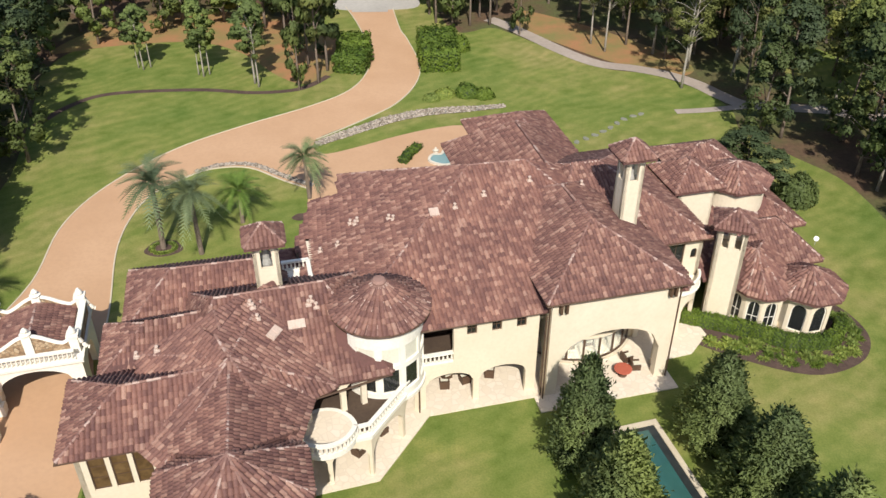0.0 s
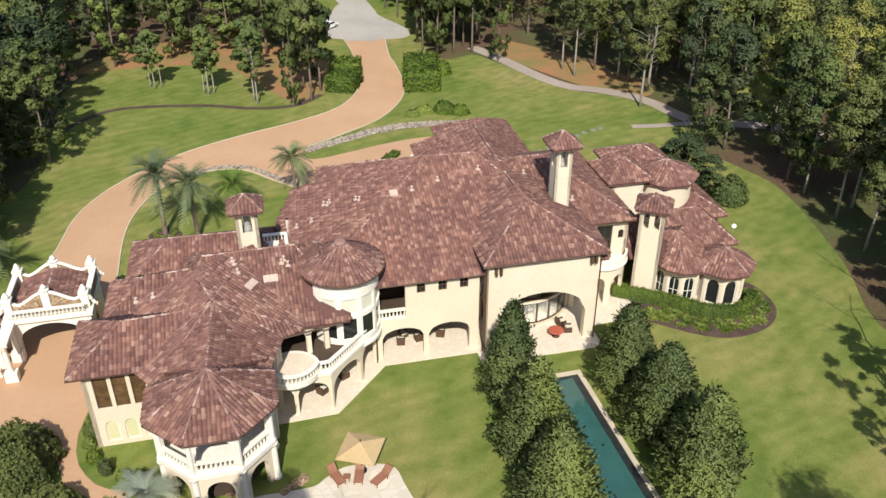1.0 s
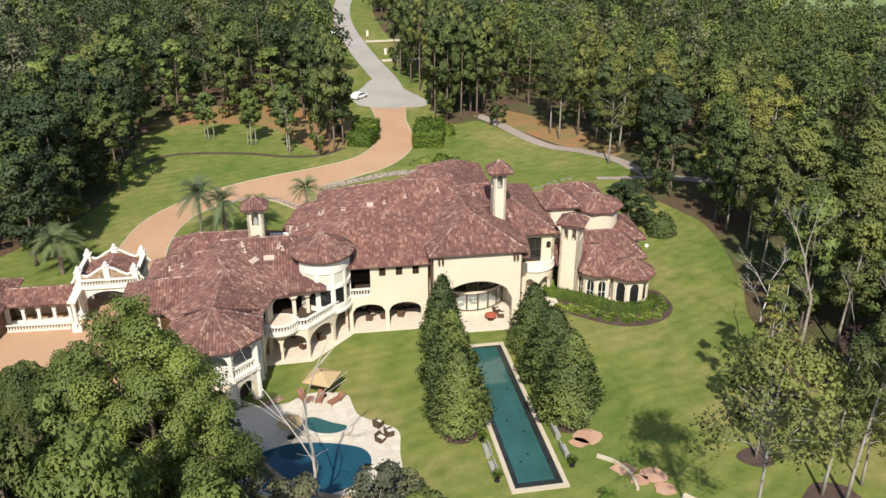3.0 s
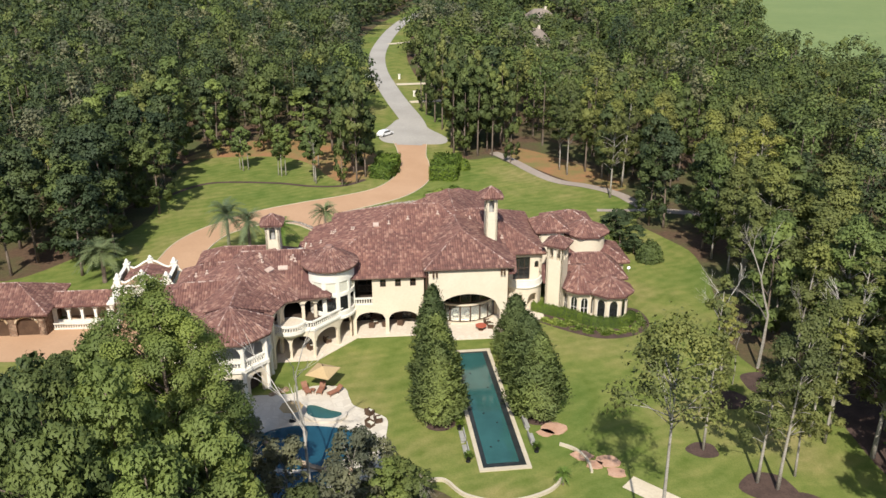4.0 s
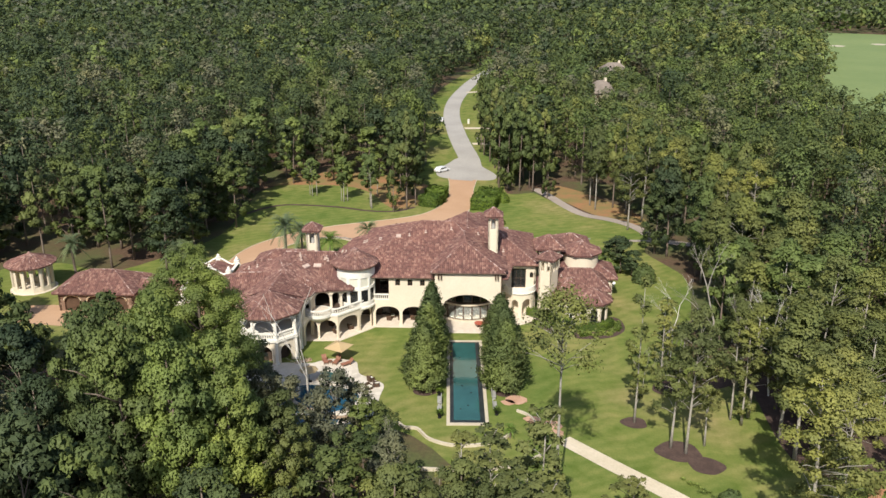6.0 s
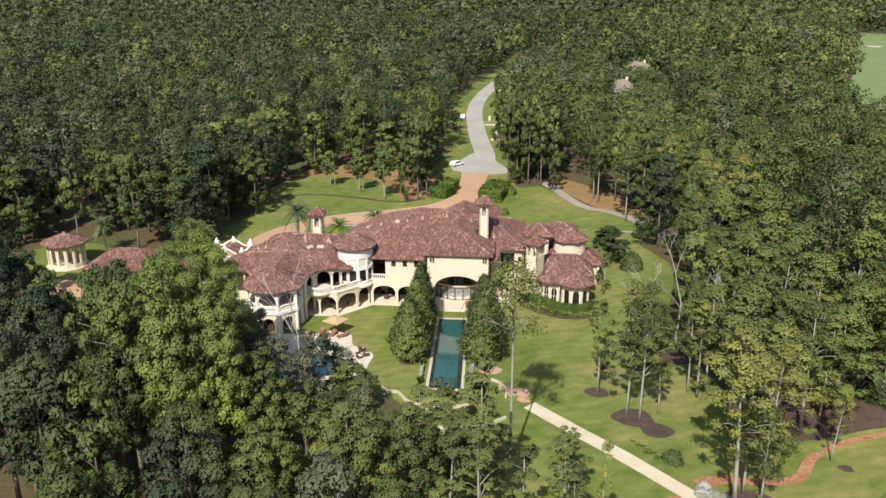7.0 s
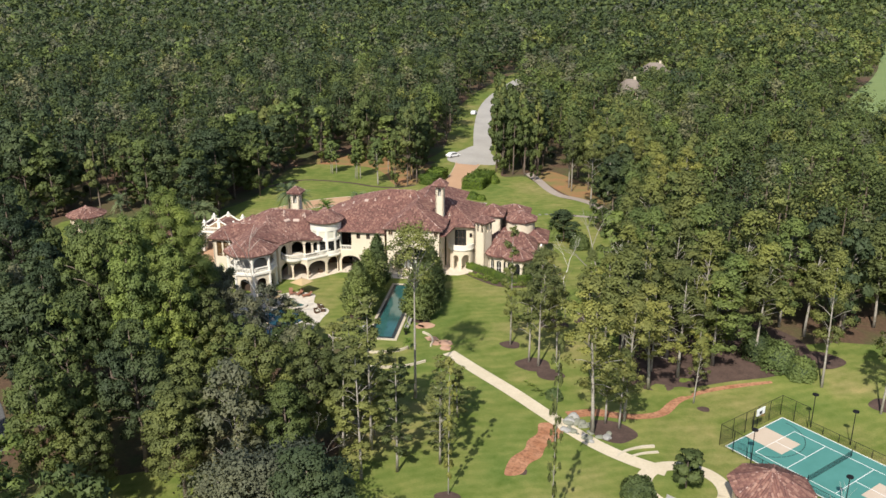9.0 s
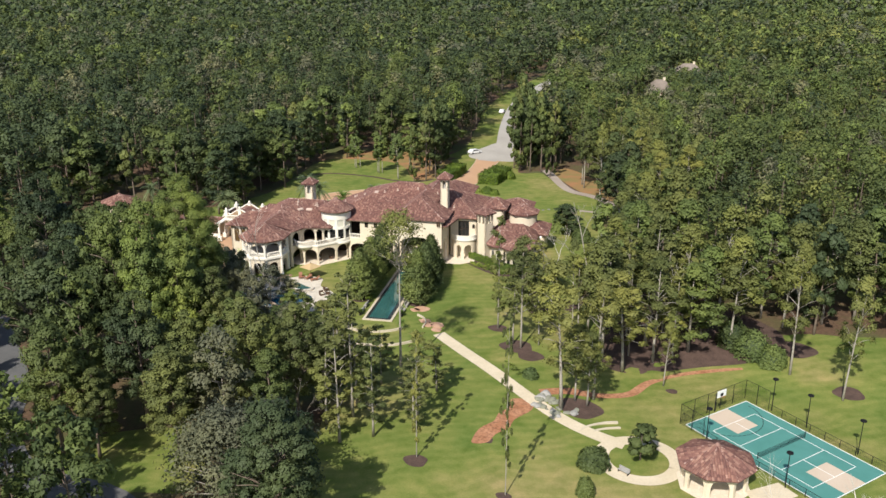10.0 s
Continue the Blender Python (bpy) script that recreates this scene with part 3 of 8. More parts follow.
solo("road", road_shape, M_ROAD, "pale grey concrete road widening into a turning place", "road", kind="structure")
SIDEWALK = [(8, 143.5), (12.2, 138.2), (19.2, 127.8), (23.9, 122.7), (29, 120.8), (33.4, 118.4), (36.8, 115), (39.3, 110.8), (42, 107.6), (48, 106.6), (53, 105.7), (58, 103.6), (80, 100)]
SIDE_BRANCH = [(31.7, 105.4), (36, 105.9), (41.2, 107)]
solo("footpath", ribbon(spline(SIDEWALK, 6), 2.6, 0.09), M_WALK, "pinkish grey concrete path at the edge of the woods", "path", kind="structure")
solo("footpath", ribbon(spline(SIDE_BRANCH, 6), 1.4, 0.084), M_WALK, "short pinkish grey branch of the concrete path", "path", kind="structure")
OPEN_GRASS = [(49, 109), (51, 118), (54, 127), (60, 129), (63, 118), (60, 108), (55, 108)]
solo("wood_clearing", with_mat(drape(spline(OPEN_GRASS, 4, True), 0.045), M_GRASS), None, "sunlit patch of grass behind the concrete path", "grass", kind="structure")
GARDEN_PATH = [(33.5, 22.3), (40, 18.2), (46, 14.6), (52, 10.8), (57, 8.0), (62, 5.8), (67, 4.6), (71, 4.2)]
solo("garden_path", ribbon(spline(GARDEN_PATH, 6), 2.3, 0.08), M_PATH, "straight pale limestone garden path", "path", kind="structure")
loop = [(73.6 + 4.9 * math.cos(a), 1.5 + 4.7 * math.sin(a)) for a in np.linspace(0, 2 * math.pi, 41)]
solo("circular_path", ribbon(loop, 2.0, 0.09), M_PATH, "round pale limestone path about a small tree", "path", kind="structure")
# boundary of lawn and meadow above the drive
solo("edging_strip", ribbon(spline([(-54, 100), (-51.7, 107.0), (-47.1, 111.4), (-35.2, 112.8), (-26.9, 111.8), (-20.5, 113.2), (-17.0, 118)], 6), 1.1, 0.07), M_MULCH, "dark mulch strip between two lawns", "mulch bed", kind="structure")
PINE_STRAW = [(-62, 127), (-54, 130), (-45, 132), (-38, 131.5), (-31, 126.5), (-25, 118.5), (-20, 115), (-16, 121), (-17, 132), (-22, 141), (-36, 147), (-50, 147), (-59, 137)]
solo("pine_straw", with_mat(drape(spline(PINE_STRAW, 4, True), 0.06), material("orange_pine_straw", two_scale((0.17, 0.17, 0.055), (0.33, 0.16, 0.075), (0.26, 0.14, 0.065), 0.16, 2.5, 0.6), 0.95, bump=0.5, world=True)), None,
     "orange pine-straw ground under young trees", "pine straw", kind="structure")
solo("pine_straw", with_mat(drape(spline([(13, 139), (20, 130), (27, 122.5), (34, 117.5), (38, 122), (30, 134), (20, 144), (13, 148)], 4, True), 0.06), bpy.data.materials["orange_pine_straw"]), None,
     "orange pine-straw ground beside the footpath", "pine straw", kind="structure")
COBBLES = [(-16.0, 95.6), (-13.5, 97.8), (-10.0, 100.6), (-6.5, 103.2), (-2, 105.2), (2.5, 106.0), (8.5, 107.2)]
def pebbles(line, widths, n, seed):
    """Loose rounded stones strewn along a line."""
    r = np.random.default_rng(seed)
    c = Shape()
    L = len(line) - 1
    for _ in range(n):
        t = r.uniform(0, L - 0.001)
        i, k = int(t), t % 1
        (x0, y0), (x1, y1) = line[i][:2], line[i + 1][:2]
        d = Vector((x1 - x0, y1 - y0)).normalized()
        o = r.uniform(-0.5, 0.5) * np.interp(t / L, np.linspace(0, 1, len(widths)), widths)
        x, y = x0 + (x1 - x0) * k - d.y * o, y0 + (y1 - y0) * k + d.x * o
        z, q, a = ground_z(x, y) + 0.13, r.uniform(0.08, 0.2), r.uniform(0, 6.28)
        low = [(x + q * r.uniform(0.8, 1.2) * math.cos(a + b), y + q * r.uniform(0.7, 1.1) * math.sin(a + b), z) for b in np.linspace(0, 6.28, 6)[:-1]]
        top = [(x + (px - x) * 0.6, y + (py - y) * 0.6, z + q * r.uniform(0.5, 0.8)) for px, py, _z in low]
        c.add(low + top, [(5, 6, 7, 8, 9)] + [(b, (b + 1) % 5, 5 + (b + 1) % 5, 5 + b) for b in range(5)])
    return c


solo("dry_creek", ribbon(spline(COBBLES, 6), [1.2, 1.7, 1.9, 2.0, 2.1, 1.9, 1.0], 0.13), M_COBBLE, "dry creek bed of grey river stones", "stone bed", kind="structure")
solo("dry_creek", ribbon(spline([(-29.5, 88.2), (-27, 90.0), (-23.2, 90.2), (-19.5, 87.8), (-15.2, 85.0)], 6), 0.8, 0.14), M_COBBLE, "band of grey river stones along the drive", "stone bed", kind="structure")
GOLF = [(140, 715), (118, 460), (105, 370), (98, 320), (93, 270), (91, 242), (97, 232), (103, 214), (112, 205), (125, 225), (160, 290), (205, 400), (235, 560), (235, 690), (190, 730)]
solo("golf_fairway", with_mat(drape(spline(GOLF, 4, True), 0.06), material("pale_fairway_grass", two_scale((0.16, 0.215, 0.075), (0.195, 0.245, 0.09), (0.14, 0.19, 0.066), 0.02, 0.3, 0.5), 0.95, world=True)), None, "pale green golf fairway beyond the woods", "fairway", kind="structure")

# a glade and a lane in the woods in front
GLADE = [(3, -33), (9, -25.5), (17, -20.5), (23, -24), (27, -31), (23, -34), (14, -36.5)]
LANE = [(-60, 4), (-34, -12), (-16, -23), (-6, -32.5), (6, -38.5), (20, -37.5), (32, -44), (44, -62)]
solo("glade", with_mat(drape(spline(GLADE, 4, True), 0.04), M_GRASS), None, "sunlit patch of grass between the trees", "grass", kind="structure")
solo("lane", ribbon(spline(LANE, 5), [5.0], 0.07), M_ASPHALT, "narrow grey asphalt lane in the woods", "lane", kind="structure")

creek_bed = bpy.data.objects["dry_creek"]
tagged(part("pebbles", pebbles(spline(COBBLES, 6), [1.2, 1.7, 1.9, 2.0, 2.1, 1.9, 1.0], 1500, 4), M_PEBBLE, creek_bed), kind="stuff")
tagged(part("pebbles", pebbles(spline([(-29.5, 88.2), (-27, 90.0), (-23.2, 90.2), (-19.5, 87.8), (-15.2, 85.0)], 6), [0.8], 420, 5), M_PEBBLE, bpy.data.objects["dry_creek.001"]), kind="stuff")

# ---- the mansion ----
HOUSE = pose(13.9, 51.6, 0, 0, 0, 14)
mansion = thing("mansion", HOUSE, "cream stucco mediterranean mansion under brown clay-tile roofs", "house")


def hip(c, p, q, axis):
    """Four roof faces: eave corners front-left, front-right, back-right, back-left, and the ridge's two ends."""
    a, b, d, e = c
    if axis == "a":
        return [[a, b, q, p], [b, d, q], [d, e, p, q], [e, a, p]]
    return [[a, b, p], [b, d, q, p], [d, e, q], [e, a, p, q]]


def rect(a0, a1, b0, b1, z):
    return [(a0, b0, z), (a1, b0, z), (a1, b1, z), (a0, b1, z)]


def fan(apex, eaves, closed=True):
    n = len(eaves)
    return [[eaves[i], eaves[(i + 1) % n], apex] for i in range(n if closed else n - 1)]


def ring(cx, cy, r, n, z, turn=0.0):
    return [(cx + r * math.cos(turn + 2 * math.pi * k / n), cy + r * math.sin(turn + 2 * math.pi * k / n), z) for k in range(n)]


ROOFS = {}
ROOFS["main"] = [[(-22.5, 0.5, 8.7), (6, 0.5, 8.7), (-3.0, 15.4, 13.65), (-8.2, 15.6, 13.65)],
             [(-21.6, 22.4, 8.2), (-23.6, 16.5, 7.6), (-23.6, 4.0, 7.9), (-22.5, 0.5, 8.7), (-8.2, 15.6, 13.65)],
             [(-3.0, 15.4, 13.65), (-8.2, 15.6, 13.65), (-8.2, 18.0, 9.0), (-3.0, 18.0, 9.0)],
             [(6, 0.5, 8.7), (9.0, 18.0, 8.5), (-3.0, 15.4, 13.65)]]
ROOFS["mid_left"] = [[(-18.7, 24.7, 9.2), (-19.3, 20.0, 8.9), (-9.6, 14.1, 13.1), (-8.2, 15.7, 13.62), (-13.8, 20.4, 11.4)],
                     [(-18.7, 24.7, 9.2), (-13.8, 20.4, 11.4), (-12.4, 22.6, 9.6)], [(-13.8, 20.4, 11.4), (-8.2, 15.7, 13.62), (-8.0, 21.0, 9.6), (-12.4, 22.6, 9.6)]]
ROOFS["middle"] = hip([(-7, 16, 8.4), (5.6, 16, 8.4), (5.6, 30.2, 8.4), (-7, 30.2, 8.4)], (-0.7, 15.0, 12.7), (-0.7, 25.0, 12.7), "b")
ROOFS["back_wing"] = hip(rect(-3.5, 6.2, 24, 35.3, 8.4), (1.4, 20, 10.9), (1.5, 30.6, 10.9), "b")
ROOFS["right_upper"] = hip(rect(-4, 11.4, 6.6, 24, 8.8), (1.5, 15.2, 12.7), (4.0, 15.2, 12.7), "a")
ROOFS["portal"] = hip(rect(-6.3, 5.6, -0.35, 16.5, 9.9), (-0.9, 5.3, 13.3), (-1.2, 11.0, 13.3), "b")
ROOFS["left_main"] = hip([(-33, -2.6, 7.5), (-18.6, -2.2, 7.5), (-15.5, 11.2, 7.5), (-33, 11.2, 7.5)], (-30.4, 4.4, 11.5), (-22.4, 4.6, 11.5), "a")
ROOFS["left_hip"] = fan((-29.6, -1.5, 10.7), [(-36.0, -5.4, 7.6), (-34.4, -7.6, 7.6), (-26.0, -7.6, 7.6), (-24.3, -3.4, 7.5), (-22.6, -2.6, 7.5), (-26, 6, 11.3), (-30.4, 3.0, 11.4), (-36, 2, 9.3)])
ROOFS["left_spine"] = [[(-30.4, 0.3, 11.4), (-29.6, -1.5, 10.7), (-28.2, 4.4, 11.5)], [(-29.6, -1.5, 10.7), (-30.4, 0.3, 11.4), (-31.5, 2, 11.0), (-33, -2, 9.2)]]
ROOFS["saddle"] = [[(-30.1, -9.8, 10.2), (-29.7, -2.3, 10.3), (-34.2, -6.4, 8.0)], [(-29.7, -2.3, 10.3), (-30.1, -9.8, 10.2), (-25.8, -6.6, 8.0)]]
ROOFS["wing_front"] = hip(rect(-40.9, -30, -5.6, 2.2, 7.8), (-36.9, -1.8, 10.0), (-30, -1.7, 10.2), "a")
ROOFS["wing_mid"] = hip(rect(-39.0, -28, 2.2, 8.4, 7.6), (-35.6, 5.3, 9.5), (-28, 5.2, 10.2), "a")
ROOFS["wing_back"] = hip(rect(-37.8, -23.8, 7.6, 16.3, 7.0), (-34.0, 12.6, 9.1), (-27.5, 12.4, 9.1), "a")
ROOFS["right_square"] = hip(rect(11.2, 16.4, 13.4, 19.2, 9.3), (13.8, 16.0, 11.1), (13.8, 16.6, 11.1), "b")
ROOFS["right_back"] = hip(rect(14, 21.5, 18.5, 24.5, 8.2), (17.6, 21.2, 9.9), (18.4, 21.2, 9.9), "a")
ROOFS["low_back"] = hip(rect(13, 25.7, 12.6, 21.0, 4.3), (17, 16.8, 6.6), (21.6, 16.8, 6.6), "a")
ROOFS["low_mid"] = hip(rect(13.2, 23.6, 6.7, 14.5, 4.3), (15.6, 10.6, 7.0), (20.4, 10.6, 7.0), "a")
ROOFS["low_front"] = fan((16.3, 6.8, 6.6), [(13.2, 5.6, 4.3), (13.9, 3.6, 4.3), (15.2, 2.5, 4.3), (16.9, 2.3, 4.3), (19.2, 4.6, 4.3), (19.5, 10, 5.5), (13.5, 10, 5.5)])
ROOFS["low_link"] = [[(11.1, 6.3, 4.5), (13, 6.3, 4.5), (13, 9.5, 6.0), (11.1, 9.5, 6.0)]]
OCT = radians(22.5)
CONES = {
    "turret": (ring(-18.65, 1.75, 3.7, 28, 10.8), (-18.65, 1.75, 13.0)),
    "pavilion": (ring(-30.1, -9.8, 5.2, 8, 7.6, OCT), (-30.1, -9.8, 10.25)),
    "right_pavilion": (ring(20.2, 3.9, 3.3, 8, 4.2, OCT), (20.2, 3.9, 6.0)),
    "right_octagon": (ring(19.6, 17.1, 3.75, 8, 8.1, OCT), (19.6, 17.1, 9.75)),
    "tower": (ring(12.95, 6.2, 2.4, 4, 10.5, radians(14)), (12.95, 6.2, 11.6)),
    "chimney_right": (ring(3.7, 8.6, 2.1, 4, 17.0, math.pi / 4), (3.7, 8.6, 18.25)),
    "chimney_left": (ring(-26.3, 6.8, 2.1, 4, 14.75, math.pi / 4), (-26.3, 6.8, 15.9)),
}
for key, (eaves, apex) in CONES.items():
    ROOFS[key] = fan(apex, eaves)


def plane_of(poly):
    n = Vector((0, 0, 0))
    for i, p in enumerate(poly):
        q = poly[(i + 1) % len(poly)]
        n += Vector(((p[1] - q[1]) * (p[2] + q[2]), (p[2] - q[2]) * (p[0] + q[0]), (p[0] - q[0]) * (p[1] + q[1])))
    n.normalize()
    if n.z < 0:
        n = -n
    c = sum((Vector(p) for p in poly), Vector()) / len(poly)
    return n, c


FACES = []
for key, polys in ROOFS.items():
    for poly in polys:
        n, c = plane_of(poly)
        FACES.append((key, [(p[0], p[1]) for p in poly], n, c))


def cover(x, y, skip):
    """The height of the highest other roof over points of the plan."""
    best = np.full(len(x), -1e9)
    for key, flat, n, c in FACES:
        if key != skip:
            z = c.z - (n.x * (x - c.x) + n.y * (y - c.y)) / n.z
            best = np.maximum(best, np.where(inside(flat, x, y), z, -1e9))
    return best


TW, TL = 0.33, 0.44
_prof = [(-0.5, 0.0), (-0.28, 0.1), (0.0, 0.135), (0.28, 0.1), (0.5, 0.0)]


def big_mesh(name, verts, faces, mat, normals=None):
    """A mesh from a vertex array and an array of equal-sized faces."""
    me = bpy.data.meshes.new(name)
    nf, k = faces.shape
    me.vertices.add(len(verts))
    me.vertices.foreach_set("co", np.asarray(verts, np.float32).ravel())
    me.loops.add(nf * k)
    me.loops.foreach_set("vertex_index", np.asarray(faces, np.int32).ravel())
    me.polygons.add(nf)
    me.polygons.foreach_set("loop_start", np.arange(0, nf * k, k, dtype=np.int32))
    me.polygons.foreach_set("loop_total", np.full(nf, k, np.int32))
    me.update(calc_edges=True)
    if normals is not None:
        me.polygons.foreach_set("use_smooth", np.ones(nf, bool))
        me.normals_split_custom_set_from_vertices(normals)
    me.materials.append(mat)
    return me


TILE_FACES = np.array([(0, 5, 6, 1), (1, 6, 7, 2), (2, 7, 8, 3), (3, 8, 9, 4), (5, 10, 11, 9), (5, 9, 8, 6)])
TILE_LOCAL = np.array([(x * TW, s * (TL * 0.5 + 0.03), h + (0.055 if s > 0 else 0.0)) for s in (-1, 1) for x, h in _prof] + [(x * TW, TL * 0.5 + 0.03, -0.01) for x in (-0.5, 0.5)])
ONE_TILE = big_mesh("roof_tile", TILE_LOCAL, TILE_FACES, M_TILE_ONE)
rng = np.random.default_rng(5)


def tile_places(poly, key):
    n, c = plane_of(poly)
    down = Vector((n.x, n.y, 0)) if n.z < 0.999 else Vector((0, -1, 0))
    down = (down - n * down.dot(n)).normalized()
    across = down.cross(n).normalized()
    P = np.array([(Vector(p) - c).to_tuple() for p in poly])
    u, w = P @ np.array(across), P @ np.array(down)
    us = np.arange(u.min() - TW, u.max() + TW, TW)
    ws = np.arange(w.max() - TL * 0.42, w.min() - TL, -TL)
    U, W = np.meshgrid(us, ws)
    U, W = U.ravel(), W.ravel()
    ok = inside(list(zip(u, w)), U, W)
    U, W = U[ok], W[ok]
    pts = np.array(c) + U[:, None] * np.array(across) + W[:, None] * np.array(down)
    keep = cover(pts[:, 0], pts[:, 1], key) < pts[:, 2] + 0.3
    return pts[keep], np.array(across), np.array(down), np.array(n)


def roof_block(key, polys):
    deck = Shape(True)
    for poly in polys:
        deck.slab(poly, 0.24)
    roof = part("roof", deck, M_DECK, mansion, "brown barrel-tile roof")
    V, F, n0 = [], [], 0
    for poly in polys:
        pts, ac, dn, up = tile_places(poly, key)
        if not len(pts):
            continue
        pts = pts + rng.normal(0, 0.012, pts.shape)
        if key == "portal" and poly is polys[0]:
            m = Matrix((ac, dn, up)).transposed().to_4x4()
            near = np.argsort(pts[:, 1])[:290]
            for i in near:
                ob = part("roof_tile", ONE_TILE, None, roof)
                ob.matrix_basis = Matrix.Translation(Vector(pts[i]) + Vector(up) * 0.01) @ m
            pts = np.delete(pts, near, 0)
        v = pts[:, None, :] + TILE_LOCAL[None, :, 0:1] * ac + TILE_LOCAL[None, :, 1:2] * dn + (TILE_LOCAL[None, :, 2:3] + 0.01) * up
        V.append(v.reshape(-1, 3))
        F.append((np.arange(len(pts))[:, None, None] * 12 + TILE_FACES[None] + n0).reshape(-1, 4))
        n0 += len(pts) * 12
    if V:
        tagged(part("tiling", big_mesh("tiling", np.concatenate(V), np.concatenate(F), M_TILE), None, roof), kind="stuff")
    # caps along ridges and hips
    edges = {}
    for poly in polys:
        for p, q in zip(poly, poly[1:] + poly[:1]):
            k = tuple(sorted((tuple(round(x, 3) for x in p), tuple(round(x, 3) for x in q))))
            edges[k] = edges.get(k, 0) + 1
    caps = Shape()
    for (p, q), cnt in edges.items():
        if cnt < 2:
            continue
        if p[2] > q[2]:
            p, q = q, p
        p, q = Vector(p), Vector(q)
        L = (q - p).length
        m = int(L / 0.45)
        for i in range(m):
            a, b = p.lerp(q, i / m), p.lerp(q, (i + 1.08) / m)
            mid = (a + b) / 2
            if cover(np.array([mid.x]), np.array([mid.y]), key)[0] > mid.z + 0.15:
                continue
            w = 0.12 if len(polys) < 20 else 0.06
            caps.tube([a + Vector((0, 0, 0.07)), b + Vector((0, 0, 0.03))], [w, w * 0.8], 6)
    if caps.v:
        tagged(part("ridge_capping", caps, M_CAP, roof, "mortared ridge capping"), kind="stuff")
    return roof


roof_obs = {key: roof_block(key, polys) for key, polys in ROOFS.items()}


def gutter(points):
    s = Shape()
    s.tube([(x, y, z - 0.1) for x, y, z in points], 0.09, 5)
    part("gutter", s, M_DARKWOOD, mansion, "dark metal eaves gutter")


gutter([(-22.5, 0.45, 8.7), (-6.6, 0.45, 8.7)])
gutter([(-6.35, 6.0, 9.9), (-6.35, -0.4, 9.9), (5.65, -0.4, 9.9), (5.65, 6.5, 9.9)])
gutter([(-24.4, -3.4, 7.5), (-18.9, -2.25, 7.5)])
gutter(CONES["turret"][0] + CONES["turret"][0][:1])
gutter(CONES["pavilion"][0] + CONES["pavilion"][0][:1])
gutter([(-40.95, 2.2, 7.8), (-40.95, -5.65, 7.8), (-34.5, -5.65, 7.8)])
gutter([(5.6, 6.55, 8.8), (11.45, 6.55, 8.8), (11.45, 13, 8.8)])
gutter([(-23.7, 16.5, 7.6), (-23.7, 11.5, 7.6)])


def plain_wall(points, z0, z1, ops=(), th=0.35, mat=None, label=""):
    """Outer walls along corner points, counterclockwise seen from above, so that depth goes inwards."""
    for i, (p, q) in enumerate(zip(points, points[1:])):
        s = Shape(True)
        wall(s, Line(p, q), z0, z1, th, [o for k, o in ops if k == i])
        part("wall", s, mat or M_STUCCO, mansion, label)


# walls of the parts that are seen mostly from above
plain_wall([(-6.4, 6.0), (-6.4, 12.5)], 0, 9.6)
plain_wall([(10.6, 8.5), (10.6, 23), (6, 23.2), (5.5, 34.5), (-2.8, 34.5), (-2.8, 29.4), (-6.2, 29.4), (-6.2, 26.0), (-8.2, 26.0), (-8.2, 20.4), (-12.4, 21.6), (-18.2, 24.2), (-18.2, 21.6), (-20.9, 21.6), (-21.4, 15.8), (-22.8, 15.8), (-22.8, 11.5)], 0, 8.2)
plain_wall([(-24.5, 15.5), (-37.0, 15.5), (-37.0, 8.2)], 0, 6.9)
plain_wall([(-38.2, 7.8), (-38.2, 2.2)], 0, 7.4)
plain_wall([(-40.1, 2.0), (-40.1, -4.9)], 0, 7.6)
plain_wall([(15.6, 13.9), (15.6, 18.6), (11.9, 18.6), (11.9, 13.9), (15.6, 13.9)], 4, 9.2)
plain_wall([(14.6, 23.8), (14.6, 19.2), (20.8, 19.2), (20.8, 23.8), (14.6, 23.8)], 0, 8.1)
plain_wall([(17.5, 13.2), (24.9, 13.2), (24.9, 20.2), (14, 20.2)], 0, 4.25)
plain_wall([(18.5, 7.4), (22.8, 7.4), (22.8, 14.0)], 0, 4.25)
s = Shape(True)
wall(s, Arc((19.6, 17.1), 3.1, -180, 180), 4.2, 8.1, 0.3, [])
part("wall", s, M_STUCCO, mansion)

# gallery between the turret and the great porch
gal = Line((-15.9, 1.1), (-6.3, 1.1))
gal_ops = [opening(0.45, 4.35, 0.0, 3.4, 1.0), opening(4.85, 8.75, 0.0, 3.4, 1.0), opening(0.15, 2.7, 4.55, 8.25),
           opening(3.75, 4.55, 7.05, 8.15), opening(5.75, 6.55, 7.05, 8.15), opening(7.75, 8.55, 7.05, 8.15)]
s = Shape(True)
wall(s, gal, 0, 8.62, 0.4, gal_ops)
part("wall", s, M_STUCCO, mansion, "cream stucco wall with two wide arches")
for o in gal_ops[3:]:
    window(gal, o, mansion, 0.14, (2, 2), label="small square dark window")
balustrade(mansion, [(-15.8, 1.3), (-13.2, 1.3)], 4.55, 0.95)
s = Shape()
s.prism([gal.at(2.72, 0.08), gal.at(2.95, 0.08), gal.at(2.95, 0.32), gal.at(2.72, 0.32)], 4.5, 8.3)
part("column", s, M_WHITE, mansion)
